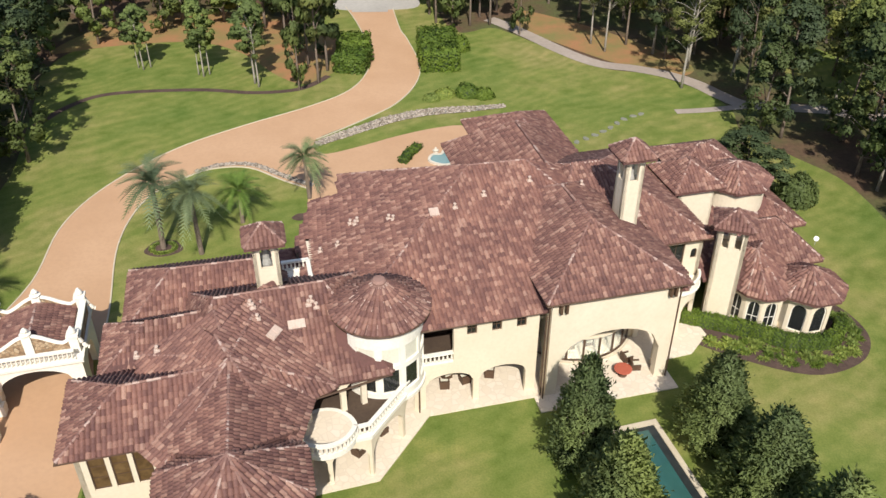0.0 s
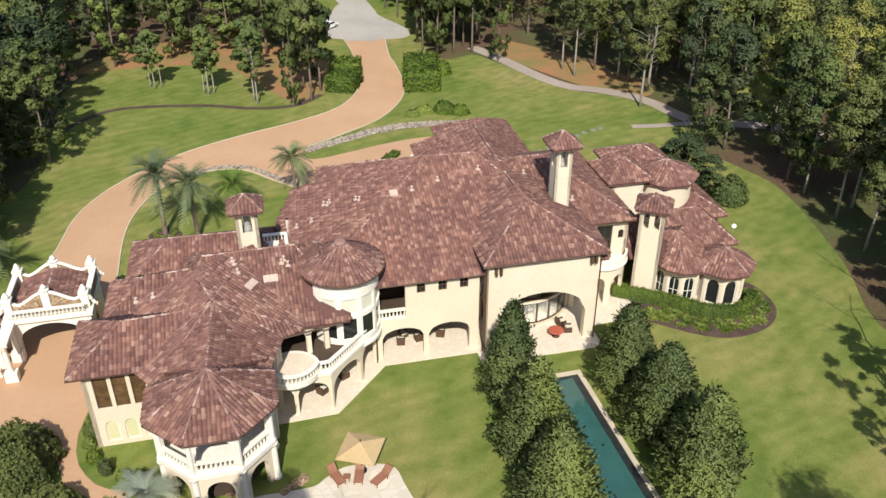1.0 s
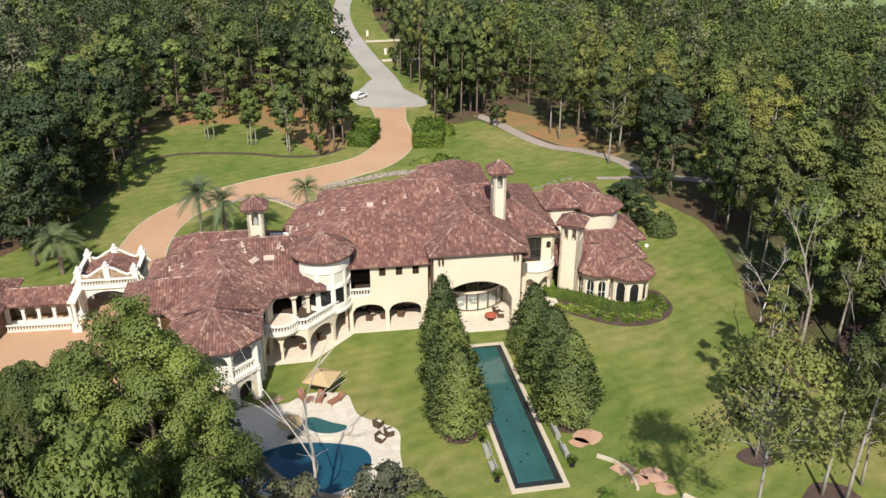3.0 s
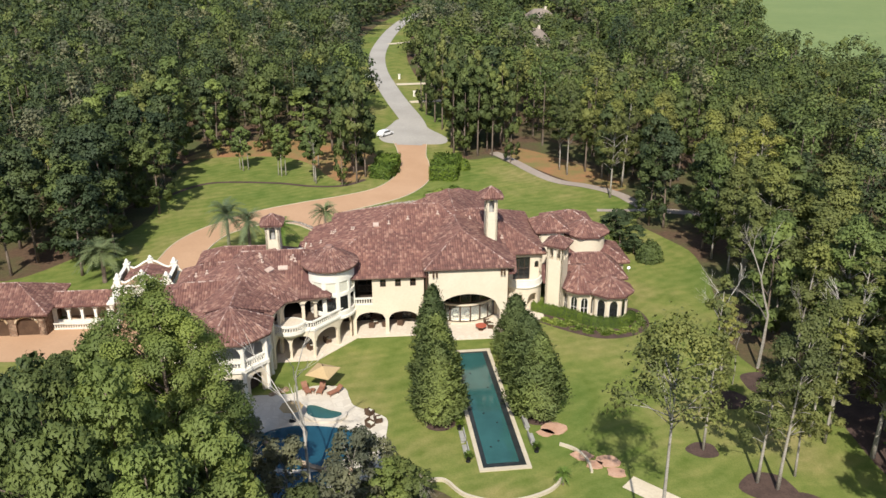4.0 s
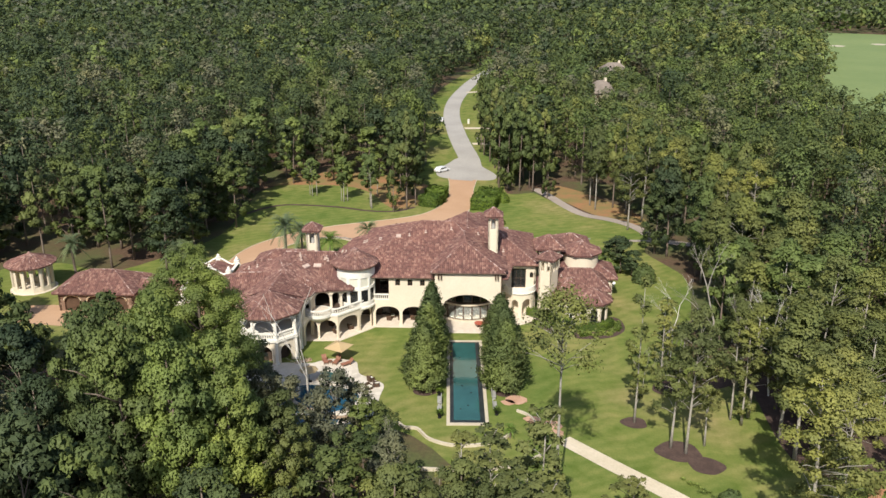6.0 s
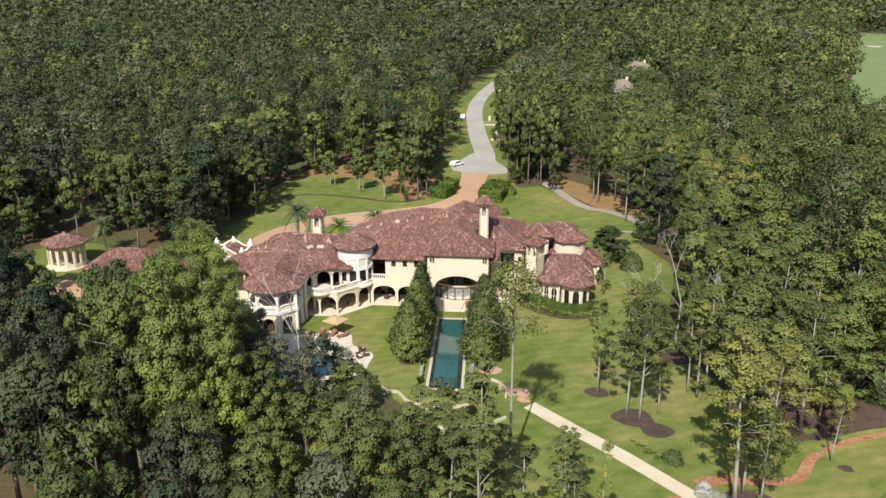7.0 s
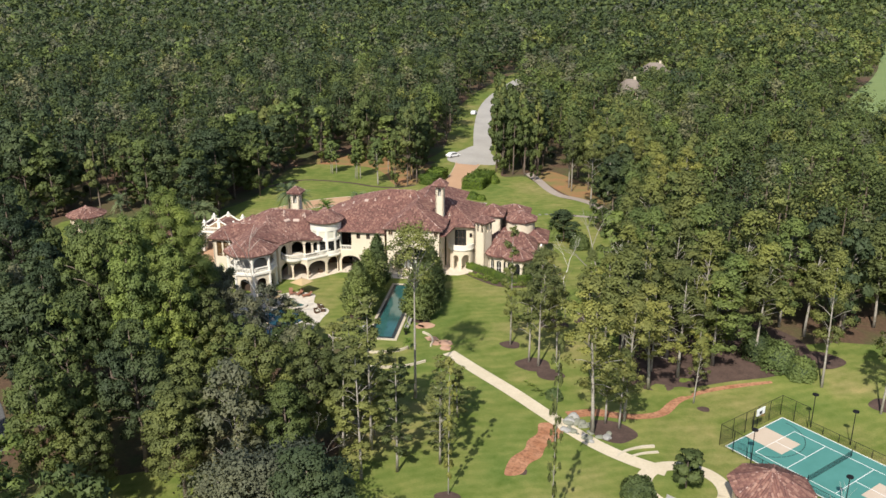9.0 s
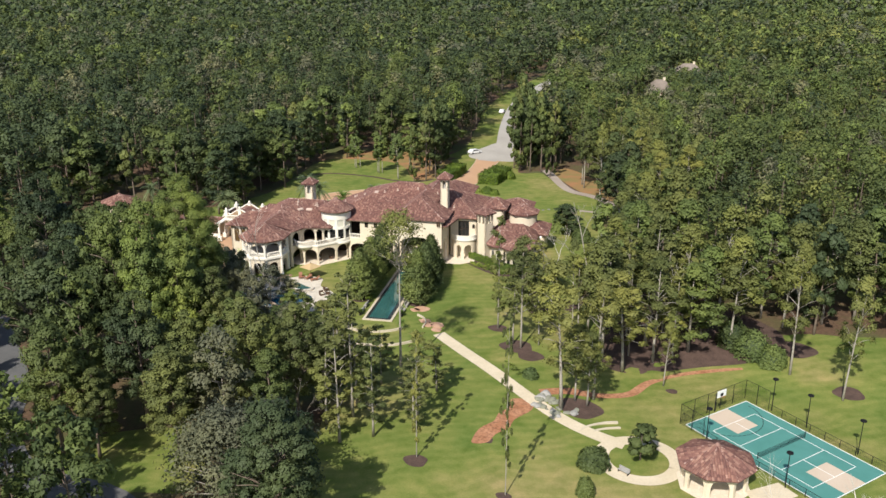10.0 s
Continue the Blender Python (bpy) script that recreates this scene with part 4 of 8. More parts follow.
# porch floors, ceilings and back walls behind the arches, coloured dark for the shade in there
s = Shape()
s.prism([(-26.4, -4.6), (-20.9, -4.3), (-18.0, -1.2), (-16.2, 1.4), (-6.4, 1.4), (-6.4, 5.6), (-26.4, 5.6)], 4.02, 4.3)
part("upper_floor", s, M_RECESS_SHADE, mansion)
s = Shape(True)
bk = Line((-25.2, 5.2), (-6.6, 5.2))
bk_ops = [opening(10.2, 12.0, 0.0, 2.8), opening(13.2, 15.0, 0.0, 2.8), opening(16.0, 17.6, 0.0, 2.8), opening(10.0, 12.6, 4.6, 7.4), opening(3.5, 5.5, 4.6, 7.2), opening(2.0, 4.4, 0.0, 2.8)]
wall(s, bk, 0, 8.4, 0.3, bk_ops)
part("wall", s, M_RECESS_SHADE, mansion, "porch back wall, coloured dark for the shade inside")
for o in bk_ops:
    window(bk, o, mansion, 0.08, (2, 3), label="dark framed glass door", name="glass_door")

# turret
tur = Arc((-18.65, 1.75), 3.15, -150, 40)


def arc_s(path, deg):
    return path.r * (radians(deg) - path.a0)


t_ops, t_up = [], []
for mid in (-122, -88, -54, -22):
    w = 0.72
    c = arc_s(tur, mid)
    t_ops.append(opening(c - w, c + w, 4.75, 6.95))
    t_up.append(opening(c - w, c + w, 7.4, 9.0))
s = Shape(True)
wall(s, tur, 3.7, 10.75, 0.3, t_ops + t_up)
part("turret", s, M_WHITE, mansion, "round white turret", smooth=False)
for o in t_ops:
    window(tur, o, mansion, 0.1, (1, 1), M_WHITE, label="tall turret window")
for o in t_up:
    window(tur, o, mansion, 0.1, (1, 1), M_WHITE, M_SHADE, label="turret window with drawn blind")
s = Shape()
s.lathe(-18.65, 1.75, [(2.2, 3.35), (3.1, 3.6), (3.28, 3.75), (3.28, 4.05), (3.15, 4.1)], 40)
part("cornice", s, M_WHITE, mansion)
s = Shape()
s.lathe(-18.65, 1.75, [(3.15, 10.3), (3.45, 10.58), (3.55, 10.74), (3.2, 10.76)], 40)
part("cornice", s, M_WHITE, mansion)
s = Shape()
s.lathe(-18.65, 1.75, [(0.5, 12.75), (0.55, 12.95), (0.42, 13.12), (0.1, 13.16)], 12)
part("finial", s, M_CAP, mansion)

# arcade below the left terrace
ARC = [(-27.0, -4.9), (-20.75, -4.65), (-17.75, -1.45), (-15.95, 1.05)]
lens = [Line(p, q).length for p, q in zip(ARC, ARC[1:])]
arcade_ops = [[opening(0.4, 3.0, 0.0, 3.3, 1.0), opening(3.35, lens[0] - 0.22, 0.0, 3.3, 1.0)], [opening(0.22, lens[1] - 0.2, 0.0, 3.4, 1.1)], [opening(0.2, lens[2] - 0.2, 0.0, 3.4, 1.0)]]
for (p, q), ops in zip(zip(ARC, ARC[1:]), arcade_ops):
    s = Shape(True)
    wall(s, Line(p, q), 0, 4.0, 0.4, ops)
    part("arcade", s, M_STUCCO, mansion, "cream stucco arcade under the terrace")
part("cornice", sweep([(-27.1, -4.75), (-20.8, -4.5), (-17.85, -1.3), (-16.0, 1.2)], 0.32, 4.0, 4.28), M_WHITE, mansion)
# round balcony at the corner of the terrace
s = Shape()
s.lathe(-23.9, -3.6, [(0.6, 2.9), (1.4, 3.2), (2.2, 3.75), (2.4, 4.0), (2.4, 4.33)], 36)
part("balcony", s, M_WHITE, mansion, "round white balcony")
rb = [(-23.9 + 2.25 * math.cos(radians(a)), -3.6 + 2.25 * math.sin(radians(a))) for a in range(-165, -9, 12)]
s = Shape()
s.lathe(-23.9, -3.6, [(2.05, 4.3), (2.05, 4.36)], 36)
part("balcony_floor", s, M_PAVER, mansion)
balustrade(mansion, rb, 4.33, 0.95)
balustrade(mansion, [(-21.6, -4.5), (-20.75, -4.4), (-17.9, -1.4), (-17.2, -0.7)], 4.28, 0.95)
# upper arcade behind the terrace
upA = Line((-24.9, -2.55), (-19.0, -1.1))
s = Shape(True)
wall(s, upA, 4.3, 7.4, 0.35, [opening(0.3, 2.6, 4.3, 6.95, 1.0), opening(3.0, 4.2, 4.3, 6.8, 0.55), opening(4.6, 5.7, 4.3, 6.7, 0.5)])
part("wall", s, M_STUCCO, mansion, "arched upper loggia wall")
s = Shape(True)
wall(s, Line((-25.6, -7.2), (-24.9, -2.6)), 0, 7.4, 0.35, [opening(0.8, 3.6, 4.3, 6.9, 0.9), opening(0.6, 3.9, 0.0, 3.2, 0.9)])
part("wall", s, M_STUCCO, mansion)

# front wing: tall dark windows above, blind arches below
wf = Line((-40.1, -4.9), (-33.6, -4.9))
wf_ops = [opening(0.75 + 1.42 * i, 1.85 + 1.42 * i, 4.0, 7.1) for i in range(4)]
bl_ops = [opening(0.9 + 1.5 * i, 1.95 + 1.5 * i, 0.5, 2.6, 0.5) for i in range(3)]
s = Shape(True)
wall(s, wf, 0, 7.6, 0.35, wf_ops + bl_ops)
part("wall", s, M_STUCCO, mansion, "cream stucco wing wall with tall windows")
for o in wf_ops:
    window(wf, o, mansion, 0.12, (1, 3), M_DARKWOOD, M_BRONZE, label="tall dark wood-framed window with bronze glass")
for o in bl_ops:
    window(wf, o, mansion, 0.1, (1, 1), M_WHITE, M_SHUTTER, label="arched window with closed pale green shutters")

# octagonal pavilion
PV = [(p[0], p[1]) for p in ring(-30.1, -9.8, 4.45, 8, 0, OCT)]
for i in range(8):
    p, q = PV[i], PV[(i + 1) % 8]
    ln = Line(p, q)
    L = ln.length
    if i in (0, 3, 4, 5, 6, 7):
        up_s, low_s = Shape(True), Shape(True)
        wall(up_s, ln, 4.1, 7.5, 0.35, [opening(0.28, L - 0.28, 4.1, 6.95, 0.9)])
        wall(low_s, ln, 0, 3.7, 0.45, [opening(0.7, L - 0.7, 0.0, 2.9, 0.9)])
        part("upper_arch", up_s, M_WHITE, mansion, "white arched opening of the upper pavilion")
        part("lower_arch", low_s, M_STUCCO, mansion, "cream stucco arch of the lower pavilion")
        ins = [ln.at(0.2, 0.15), ln.at(L - 0.2, 0.15)]
        balustrade(mansion, ins, 4.1, 0.95)
s = Shape()
s.prism([(p[0], p[1]) for p in ring(-30.1, -9.8, 4.75, 8, 0, OCT)], 3.7, 4.1)
part("pavilion_floor", s, M_WHITE, mansion)
# added core: its dark colour stands in for shade behind the lower arches
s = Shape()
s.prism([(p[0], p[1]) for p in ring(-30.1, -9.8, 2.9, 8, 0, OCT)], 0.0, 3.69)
part("cellar_wall", s, M_RECESS_SHADE, mansion, "added core coloured dark for the shade inside the lower pavilion")
for i in range(8):
    s = Shape()
    x, y = PV[i]
    s.lathe(x, y, [(0.3, 4.1), (0.22, 4.3), (0.2, 7.0), (0.32, 7.45)], 12)
    part("column", s, M_WHITE, mansion)
    s = Shape()
    s.lathe(x, y, [(0.34, 0), (0.34, 0.3), (0.26, 0.4), (0.24, 3.4), (0.36, 3.7)], 12)
    part("column", s, M_WHITE, mansion)
s = Shape(True)
wall(s, Line((-34.4, -6.0), (-26.0, -6.0)), 0, 7.4, 0.3, [opening(3.0, 5.4, 4.2, 6.8, 0.8), opening(3.0, 5.4, 0.0, 2.8, 0.8)])
part("wall", s, M_STUCCO, mansion)

# great porch facing the pool
po = Line((-5.7, 0.15), (4.9, 0.15))
s = Shape(True)
wall(s, po, 0, 9.7, 0.7, [opening(0.95, 9.65, 0.0, 6.0, 2.6)])
part("wall", s, M_STUCCO, mansion, "tall cream porch wall with one great arch")
s = Shape(True)
wall(s, Line((-5.7, 7.2), (-5.7, 0.86)), 0, 9.7, 0.5, [opening(2.2, 5.6, 0.0, 5.2, 1.6)])
part("wall", s, M_STUCCO, mansion)
s = Shape(True)
wall(s, Line((4.9, 0.86), (4.9, 7.2)), 0, 9.7, 0.5, [opening(0.9, 4.4, 0.0, 5.0, 1.6)])
part("wall", s, M_STUCCO, mansion)
# ceiling coloured dark, standing in for shade under the porch roof
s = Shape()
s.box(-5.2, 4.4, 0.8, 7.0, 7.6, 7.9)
part("porch_ceiling", s, M_RECESS_SHADE, mansion)
pbk = Arc((-0.4, 8.75), 5.5, -143, -37)
pw = pbk.length / 7
big_o = [opening(pw * i + 0.05, pw * (i + 1) - 0.05, 0.28, 2.65) for i in range(7)]
up_o = [opening(pw * i + 0.05, pw * (i + 1) - 0.05, 3.2, 6.3) for i in range(7)]
s = Shape(True)
wall(s, pbk, 0, 7.6, 0.2, big_o + up_o)
part("bow_wall", s, M_DARKWOOD, mansion, "curved glazed wall at the back of the porch")
for o in up_o:
    window(pbk, o, mansion, 0.06, (1, 2), fw=0.05, label="dark wood-framed upper window")
for o in big_o:
    door = window(pbk, o, mansion, 0.06, (1, 1), pane_mat=M_CLEAR, fw=0.05, label="dark wood-framed glass door", name="glass_door")
    door.children[0].visible_shadow = False
s = Shape(True)
wall(s, Arc((-0.4, 8.75), 5.75, -143, -37), 2.78, 3.02, 0.24, [])
part("curved_beam", s, M_STUCCO, mansion, "cream curved beam over the porch doors")
s = Shape(True)
wall(s, Arc((-0.4, 8.75), 5.72, -143, -37), 0.0, 0.24, 0.2, [])
part("plinth", s, M_COPING, mansion)
# great room behind the glass; the gallery over it is coloured dark for indoor shade
s = Shape()
s.box(-5.1, 4.3, 5.6, 9.6, 2.72, 3.1)
part("gallery_floor", s, M_RECESS_SHADE, mansion)
s = Shape()
s.box(-5.1, 4.3, 9.6, 9.9, 0.0, 3.1)
part("room_wall", s, M_PLASTER, mansion)
s = Shape()
s.box(-5.1, 4.3, 7.41, 9.59, 0.0, 0.12)
part("room_floor", s, M_PAVER, mansion)
s = Shape()
s.box(-5.1, 4.3, 6.8, 7.1, 3.1, 7.6)
part("gallery_wall", s, M_RECESS_SHADE, mansion)
for p, q in (((-5.2, 5.45), (-4.75, 5.45)), ((3.95, 5.45), (4.4, 5.45))):
    s = Shape(True)
    wall(s, Line(p, q), 0, 7.6, 0.3, [])
    part("wall", s, M_PLASTER, mansion)
for x in (-5.1, -4.65, 4.0, 4.4):
    s = Shape()
    s.box(x - 0.1, x + 0.1, -0.32, 0.14, 8.75, 9.55)
    part("bracket", s, M_DARKWOOD, mansion, "dark wooden eaves bracket")
for x, y, h in ((-6.05, 0.3, 8.4), (-6.0, -0.1, 9.6), (-16.05, 0.75, 8.5), (4.95, 0.0, 9.5)):
    s = Shape()
    s.tube([(x, y, 0.0), (x, y, h)], 0.07, 6)
    part("downpipe", s, M_DARKWOOD, mansion, "dark metal downpipe")

# round bay with balcony beside the porch
bay = Arc((8.3, 7.6), 2.6, -165, -15)
s = Shape(True)
wall(s, bay, 0, 4.3, 0.35, [opening(arc_s(bay, -122), arc_s(bay, -96), 0.0, 3.2, 0.7), opening(arc_s(bay, -82), arc_s(bay, -42), 0.0, 3.3, 1.0)])
part("bay_wall", s, M_STUCCO, mansion, "rounded cream bay with arched openings")
s = Shape()
s.lathe(8.3, 7.6, [(2.55, 3.9), (2.75, 4.15), (2.85, 4.3), (2.85, 4.45), (0.2, 4.46)], 40)
part("balcony_floor", s, M_WHITE, mansion)
s = Shape(True)
wall(s, Arc((8.3, 7.6), 2.77, -165, -15), 4.45, 5.35, 0.22, [])
part("parapet", s, M_WHITE, mansion, "rounded white balcony parapet")
ub = Line((5.2, 7.3), (11.0, 7.3))
ub_o = [opening(1.7, 4.1, 4.6, 8.0), opening(4.75, 5.35, 6.4, 7.4, 0.3)]
s = Shape(True)
wall(s, ub, 0, 8.7, 0.35, ub_o)
part("wall", s, M_STUCCO, mansion)
window(ub, ub_o[0], mansion, 0.1, (3, 2), label="large dark-framed balcony window")
window(ub, ub_o[1], mansion, 0.1, (1, 1), label="small oval window")
s = Shape(True)
wall(s, Line((11.0, 7.3), (11.0, 13.5)), 0, 8.7, 0.35, [])
part("wall", s, M_STUCCO, mansion)

# bell tower
TURNS = [radians(a) for a in (-166, -76, 14, 104)]
TOWER = [(12.95 + 1.7 * math.cos(a), 6.2 + 1.7 * math.sin(a)) for a in TURNS]
for i in range(4):
    ln = Line(TOWER[i], TOWER[(i + 1) % 4])
    s = Shape(True)
    wall(s, ln, 0, 10.4, 0.3, [opening(0.4, 0.95, 8.3, 10.0), opening(1.45, 2.0, 8.3, 10.0)])
    part("tower_wall", s, M_STUCCO, mansion, "cream stucco tower wall with slit openings")
s = Shape()
s.prism([(12.95 + 1.5 * math.cos(a), 6.2 + 1.5 * math.sin(a)) for a in TURNS], 7.6, 8.0)
part("tower_floor", s, M_PLASTER, mansion)


def chimney(cx, cy, hw, hd, z0, z1, label):
    c = [(cx - hw, cy - hd), (cx + hw, cy - hd), (cx + hw, cy + hd), (cx - hw, cy + hd)]
    for i in range(4):
        ln = Line(c[i], c[(i + 1) % 4])
        L = ln.length
        s = Shape(True)
        wall(s, ln, z0, z1, 0.28, [opening(L * 0.28, L * 0.72, z1 - 2.3, z1 - 0.45, L * 0.2)])
        if i == 0:
            ob = part("chimney", s, M_STUCCO, mansion, label)
        else:
            part("chimney_side", s, M_STUCCO, ob)
    s = Shape()
    s.box(cx - hw - 0.12, cx + hw + 0.12, cy - hd - 0.12, cy + hd + 0.12, z1 - 0.2, z1 + 0.02)
    part("cornice", s, M_WHITE, ob)
    p = Shape()
    p.lathe(cx, cy, [(0.42, z1 - 2.8), (0.42, z1 - 2.3), (0.28, z1 - 1.9), (0.28, z1 - 0.9)], 10)
    p.box(cx - hw + 0.05, cx + hw - 0.05, cy - hd + 0.05, cy + hd - 0.05, z1 - 2.9, z1 - 2.75)
    part("flue", p, M_GREY, ob)


chimney(3.7, 8.6, 0.82, 0.82, 9.5, 17.0, "tall cream chimney with belfry openings")
chimney(-26.3, 6.8, 0.95, 0.9, 9.0, 14.75, "white chimney with belfry openings and tiled cap")
# roof terrace by the small chimney
s = Shape()
s.box(-25.2, -22.9, 9.3, 12.2, 7.5, 7.7)
part("roof_terrace", s, M_WHITE, mansion)
balustrade(mansion, [(-25.2, 12.1), (-22.9, 12.1)], 7.7, 0.95)
balustrade(mansion, [(-23.0, 9.4), (-23.0, 12.0)], 7.7, 0.95)

# low right wing with arched windows
RW = [(13.9, 6.2), (14.5, 4.3), (15.6, 3.3), (17.3, 3.1), (18.4, 4.0)]
for i, (p, q) in enumerate(zip(RW, RW[1:])):
    s = Shape(True)
    ln = Line(p, q)
    L = ln.length
    ops = [opening(L / 2 - 0.55, L / 2 + 0.55, 0.5, 3.2, 0.5)]
    wall(s, ln, 0, 4.25, 0.35, ops)
    window(ln, ops[0], mansion, 0.1, (2, 2), M_WHITE, label="arched white-framed window")
    part("wall", s, M_STUCCO, mansion)
RP = [(p[0], p[1]) for p in ring(20.2, 3.9, 2.55, 8, 0, OCT)]
for i in range(8):
    s = Shape(True)
    ln = Line(RP[i], RP[(i + 1) % 8])
    L = ln.length
    ops = [opening(0.32, L - 0.32, 0.45, 3.3, 0.65)] if i in (4, 5, 6, 7, 0) else []
    wall(s, ln, 0, 4.15, 0.3, ops)
    for o in ops:
        window(ln, o, mansion, 0.12, (1, 1), M_WHITE, label="arched pavilion window")
    part("wall", s, M_STUCCO, mansion)
s = Shape()
s.lathe(20.2, 3.9, [(2.7, 3.75), (2.95, 4.0), (2.95, 4.12), (0.3, 4.13)], 8, OCT)
part("cornice", s, M_WHITE, mansion)

# paving at the foot of the house
s = Shape()
s.prism([(-27.4, -5.6), (-20.4, -5.3), (-17.2, -1.8), (-15.4, 0.2), (-6.6, 0.2), (-6.6, -1.6), (5.4, -1.6), (5.4, 1.8), (8.5, 2.0), (11, 4.0), (11, 7.4), (-27.4, 7.4)], 0.0, 0.12)
solo("porch_floor", s, M_PAVER, "cream limestone paving of the porches", "floor", kind="structure", m=HOUSE)

# vents and skylights on the roofs
def on_roof(a, b):
    best = (0.0, Vector((0, 0, 1)))
    for k, flat, n, c in FACES:
        if inside(flat, np.array([a]), np.array([b]))[0]:
            best = max(best, (c.z - (n.x * (a - c.x) + n.y * (b - c.y)) / n.z, n), key=lambda q: q[0])
    return best


for a, b, kind in ((-27.85, 3.36, "pipe"), (-27.7, 3.0, "pipe"), (-27.46, 2.04, "pipe"), (-23.73, 3.05, "pipe"), (-23.5, 3.3, "pipe"), (-23.2, 2.81, "pipe"), (-26.5, 1.0, "sky"), (-24.79, 1.85, "sky"), (-31.4, 3.6, "pipe"), (-31.28, 2.91, "pipe"),
                   (-34.54, 1.57, "pipe"), (-36.0, 1.8, "pipe"), (-18.85, 15.1, "pipe"), (-18.27, 14.95, "pipe"), (-18.5, 14.6, "pipe"), (-15.81, 13.02, "pipe"), (-15.5, 12.6, "pipe"), (-12.36, 10.98, "box"), (-10.52, 11.18, "pipe"), (-7.77, 12.08, "pipe"),
                   (-21.79, 13.04, "pipe"), (-20.31, 12.72, "pipe"), (-3.4, 13.0, "pipe"), (5.5, 9.5, "pipe"), (1.2, 12.4, "pipe"), (15.4, 9.0, "pipe")):
    z, n = on_roof(a, b)
    s = Shape()
    if kind == "pipe":
        s.lathe(0, 0, [(0.16, -0.1), (0.16, 0.14), (0.09, 0.18), (0.09, 0.4), (0.15, 0.43), (0.12, 0.5)], 10)
        s.box(-0.22, 0.22, -0.22, 0.22, 0.02, 0.13)
        part("roof_vent", s, M_VENT, mansion, "pale metal roof vent").matrix_basis = pose(a, b, z + 0.05)
    else:
        t = n.to_track_quat("Z", "Y").to_matrix().to_4x4()
        w, h = (0.62, 0.34) if kind == "sky" else (0.4, 0.4)
        s.box(-w, w, -h, h, 0.0, 0.26)
        s.box(-w + 0.12, -0.06, -h + 0.1, h - 0.1, 0.26, 0.3)
        s.box(0.06, w - 0.12, -h + 0.1, h - 0.1, 0.26, 0.3)
        part("roof_hatch", s, M_VENT, mansion, "pale louvred roof hatch").matrix_basis = Matrix.Translation((a, b, z + 0.02)) @ t

# ---- trees and woods ----
def cards(pos, nrm, size, rg, along=None):
    """Leaf sprays: a pointed face at each place, slim ones where a direction is given."""
    n = len(pos)
    nrm = nrm / np.maximum(np.linalg.norm(nrm, axis=1, keepdims=True), 1e-6)
    ref = rg.normal(size=(n, 3))
    t1 = np.cross(nrm, ref) if along is None else along + 0.45 * ref
    if along is not None:
        nrm = np.cross(t1, np.cross(nrm + 0.3 * ref[:, ::-1], t1))
        nrm /= np.maximum(np.linalg.norm(nrm, axis=1, keepdims=True), 1e-6)
    t1 /= np.maximum(np.linalg.norm(t1, axis=1, keepdims=True), 1e-6)
    t2 = np.cross(nrm, t1)
    L = (size * rg.uniform(0.7, 1.3, n))[:, None]
    W = L * rg.uniform(0.6, 0.95, n)[:, None] * (1.0 if along is None else 0.42)
    k = rg.uniform(-0.3, 0.3, n)[:, None]
    v = np.stack([pos - t1 * L * 0.5 - t2 * W * 0.45, pos - t1 * L * k + t2 * W * 0.75, pos + t1 * L * 0.5 - t2 * W * 0.35 + nrm * L * 0.1], 1)
    return v.reshape(-1, 3), np.arange(n * 3).reshape(-1, 3)[:, ::-1]



def crown_clumps(rg, H, base, R, k, shape):
    """Centres and radii of the leafy clumps of one crown."""
    m = k * 3 if shape == "puffs" else k
    h = rg.uniform(0, 1, m) ** 0.85
    if shape in ("pine", "puffs", "airy"):
        prof = np.clip(1.0 - (h - 0.3) ** 2 * 1.7, 0.15, 1)
    elif shape == "thin":
        prof = 0.35 + 0.65 * np.sin(np.pi * np.clip(h, 0.08, 0.95))
    else:
        prof = np.clip(1 - (1.55 * h - 0.62) ** 2, 0.03, 1) ** 0.6
    ang = rg.uniform(0, 2 * np.pi, m)
    lobe = 1 + 0.22 * np.sin(2 * ang + rg.uniform(0, 6.28)) + 0.16 * np.sin(3 * ang + rg.uniform(0, 6.28))
    rad = R * prof * lobe * np.sqrt(rg.uniform(0.1, 1, m)) * 0.85
    rc = R * rg.uniform(0.17, 0.34, m) * {"thin": 0.75, "puffs": 0.86, "airy": 0.8}.get(shape, 1)
    c = np.stack([rad * np.cos(ang), rad * np.sin(ang), base + (H - base) * h * 0.97 - rc * 0.4], 1)
    if shape == "puffs":
        # tufts on separate twigs keep clear of one another
        keep = []
        for i in range(m):
            if all(np.linalg.norm((c[i] - c[j]) * (1, 1, 1.25)) > 0.66 * (rc[i] + rc[j]) for j in keep):
                keep.append(i)
        c, rc = c[keep[:k]], rc[keep[:k]]
    return c, rc


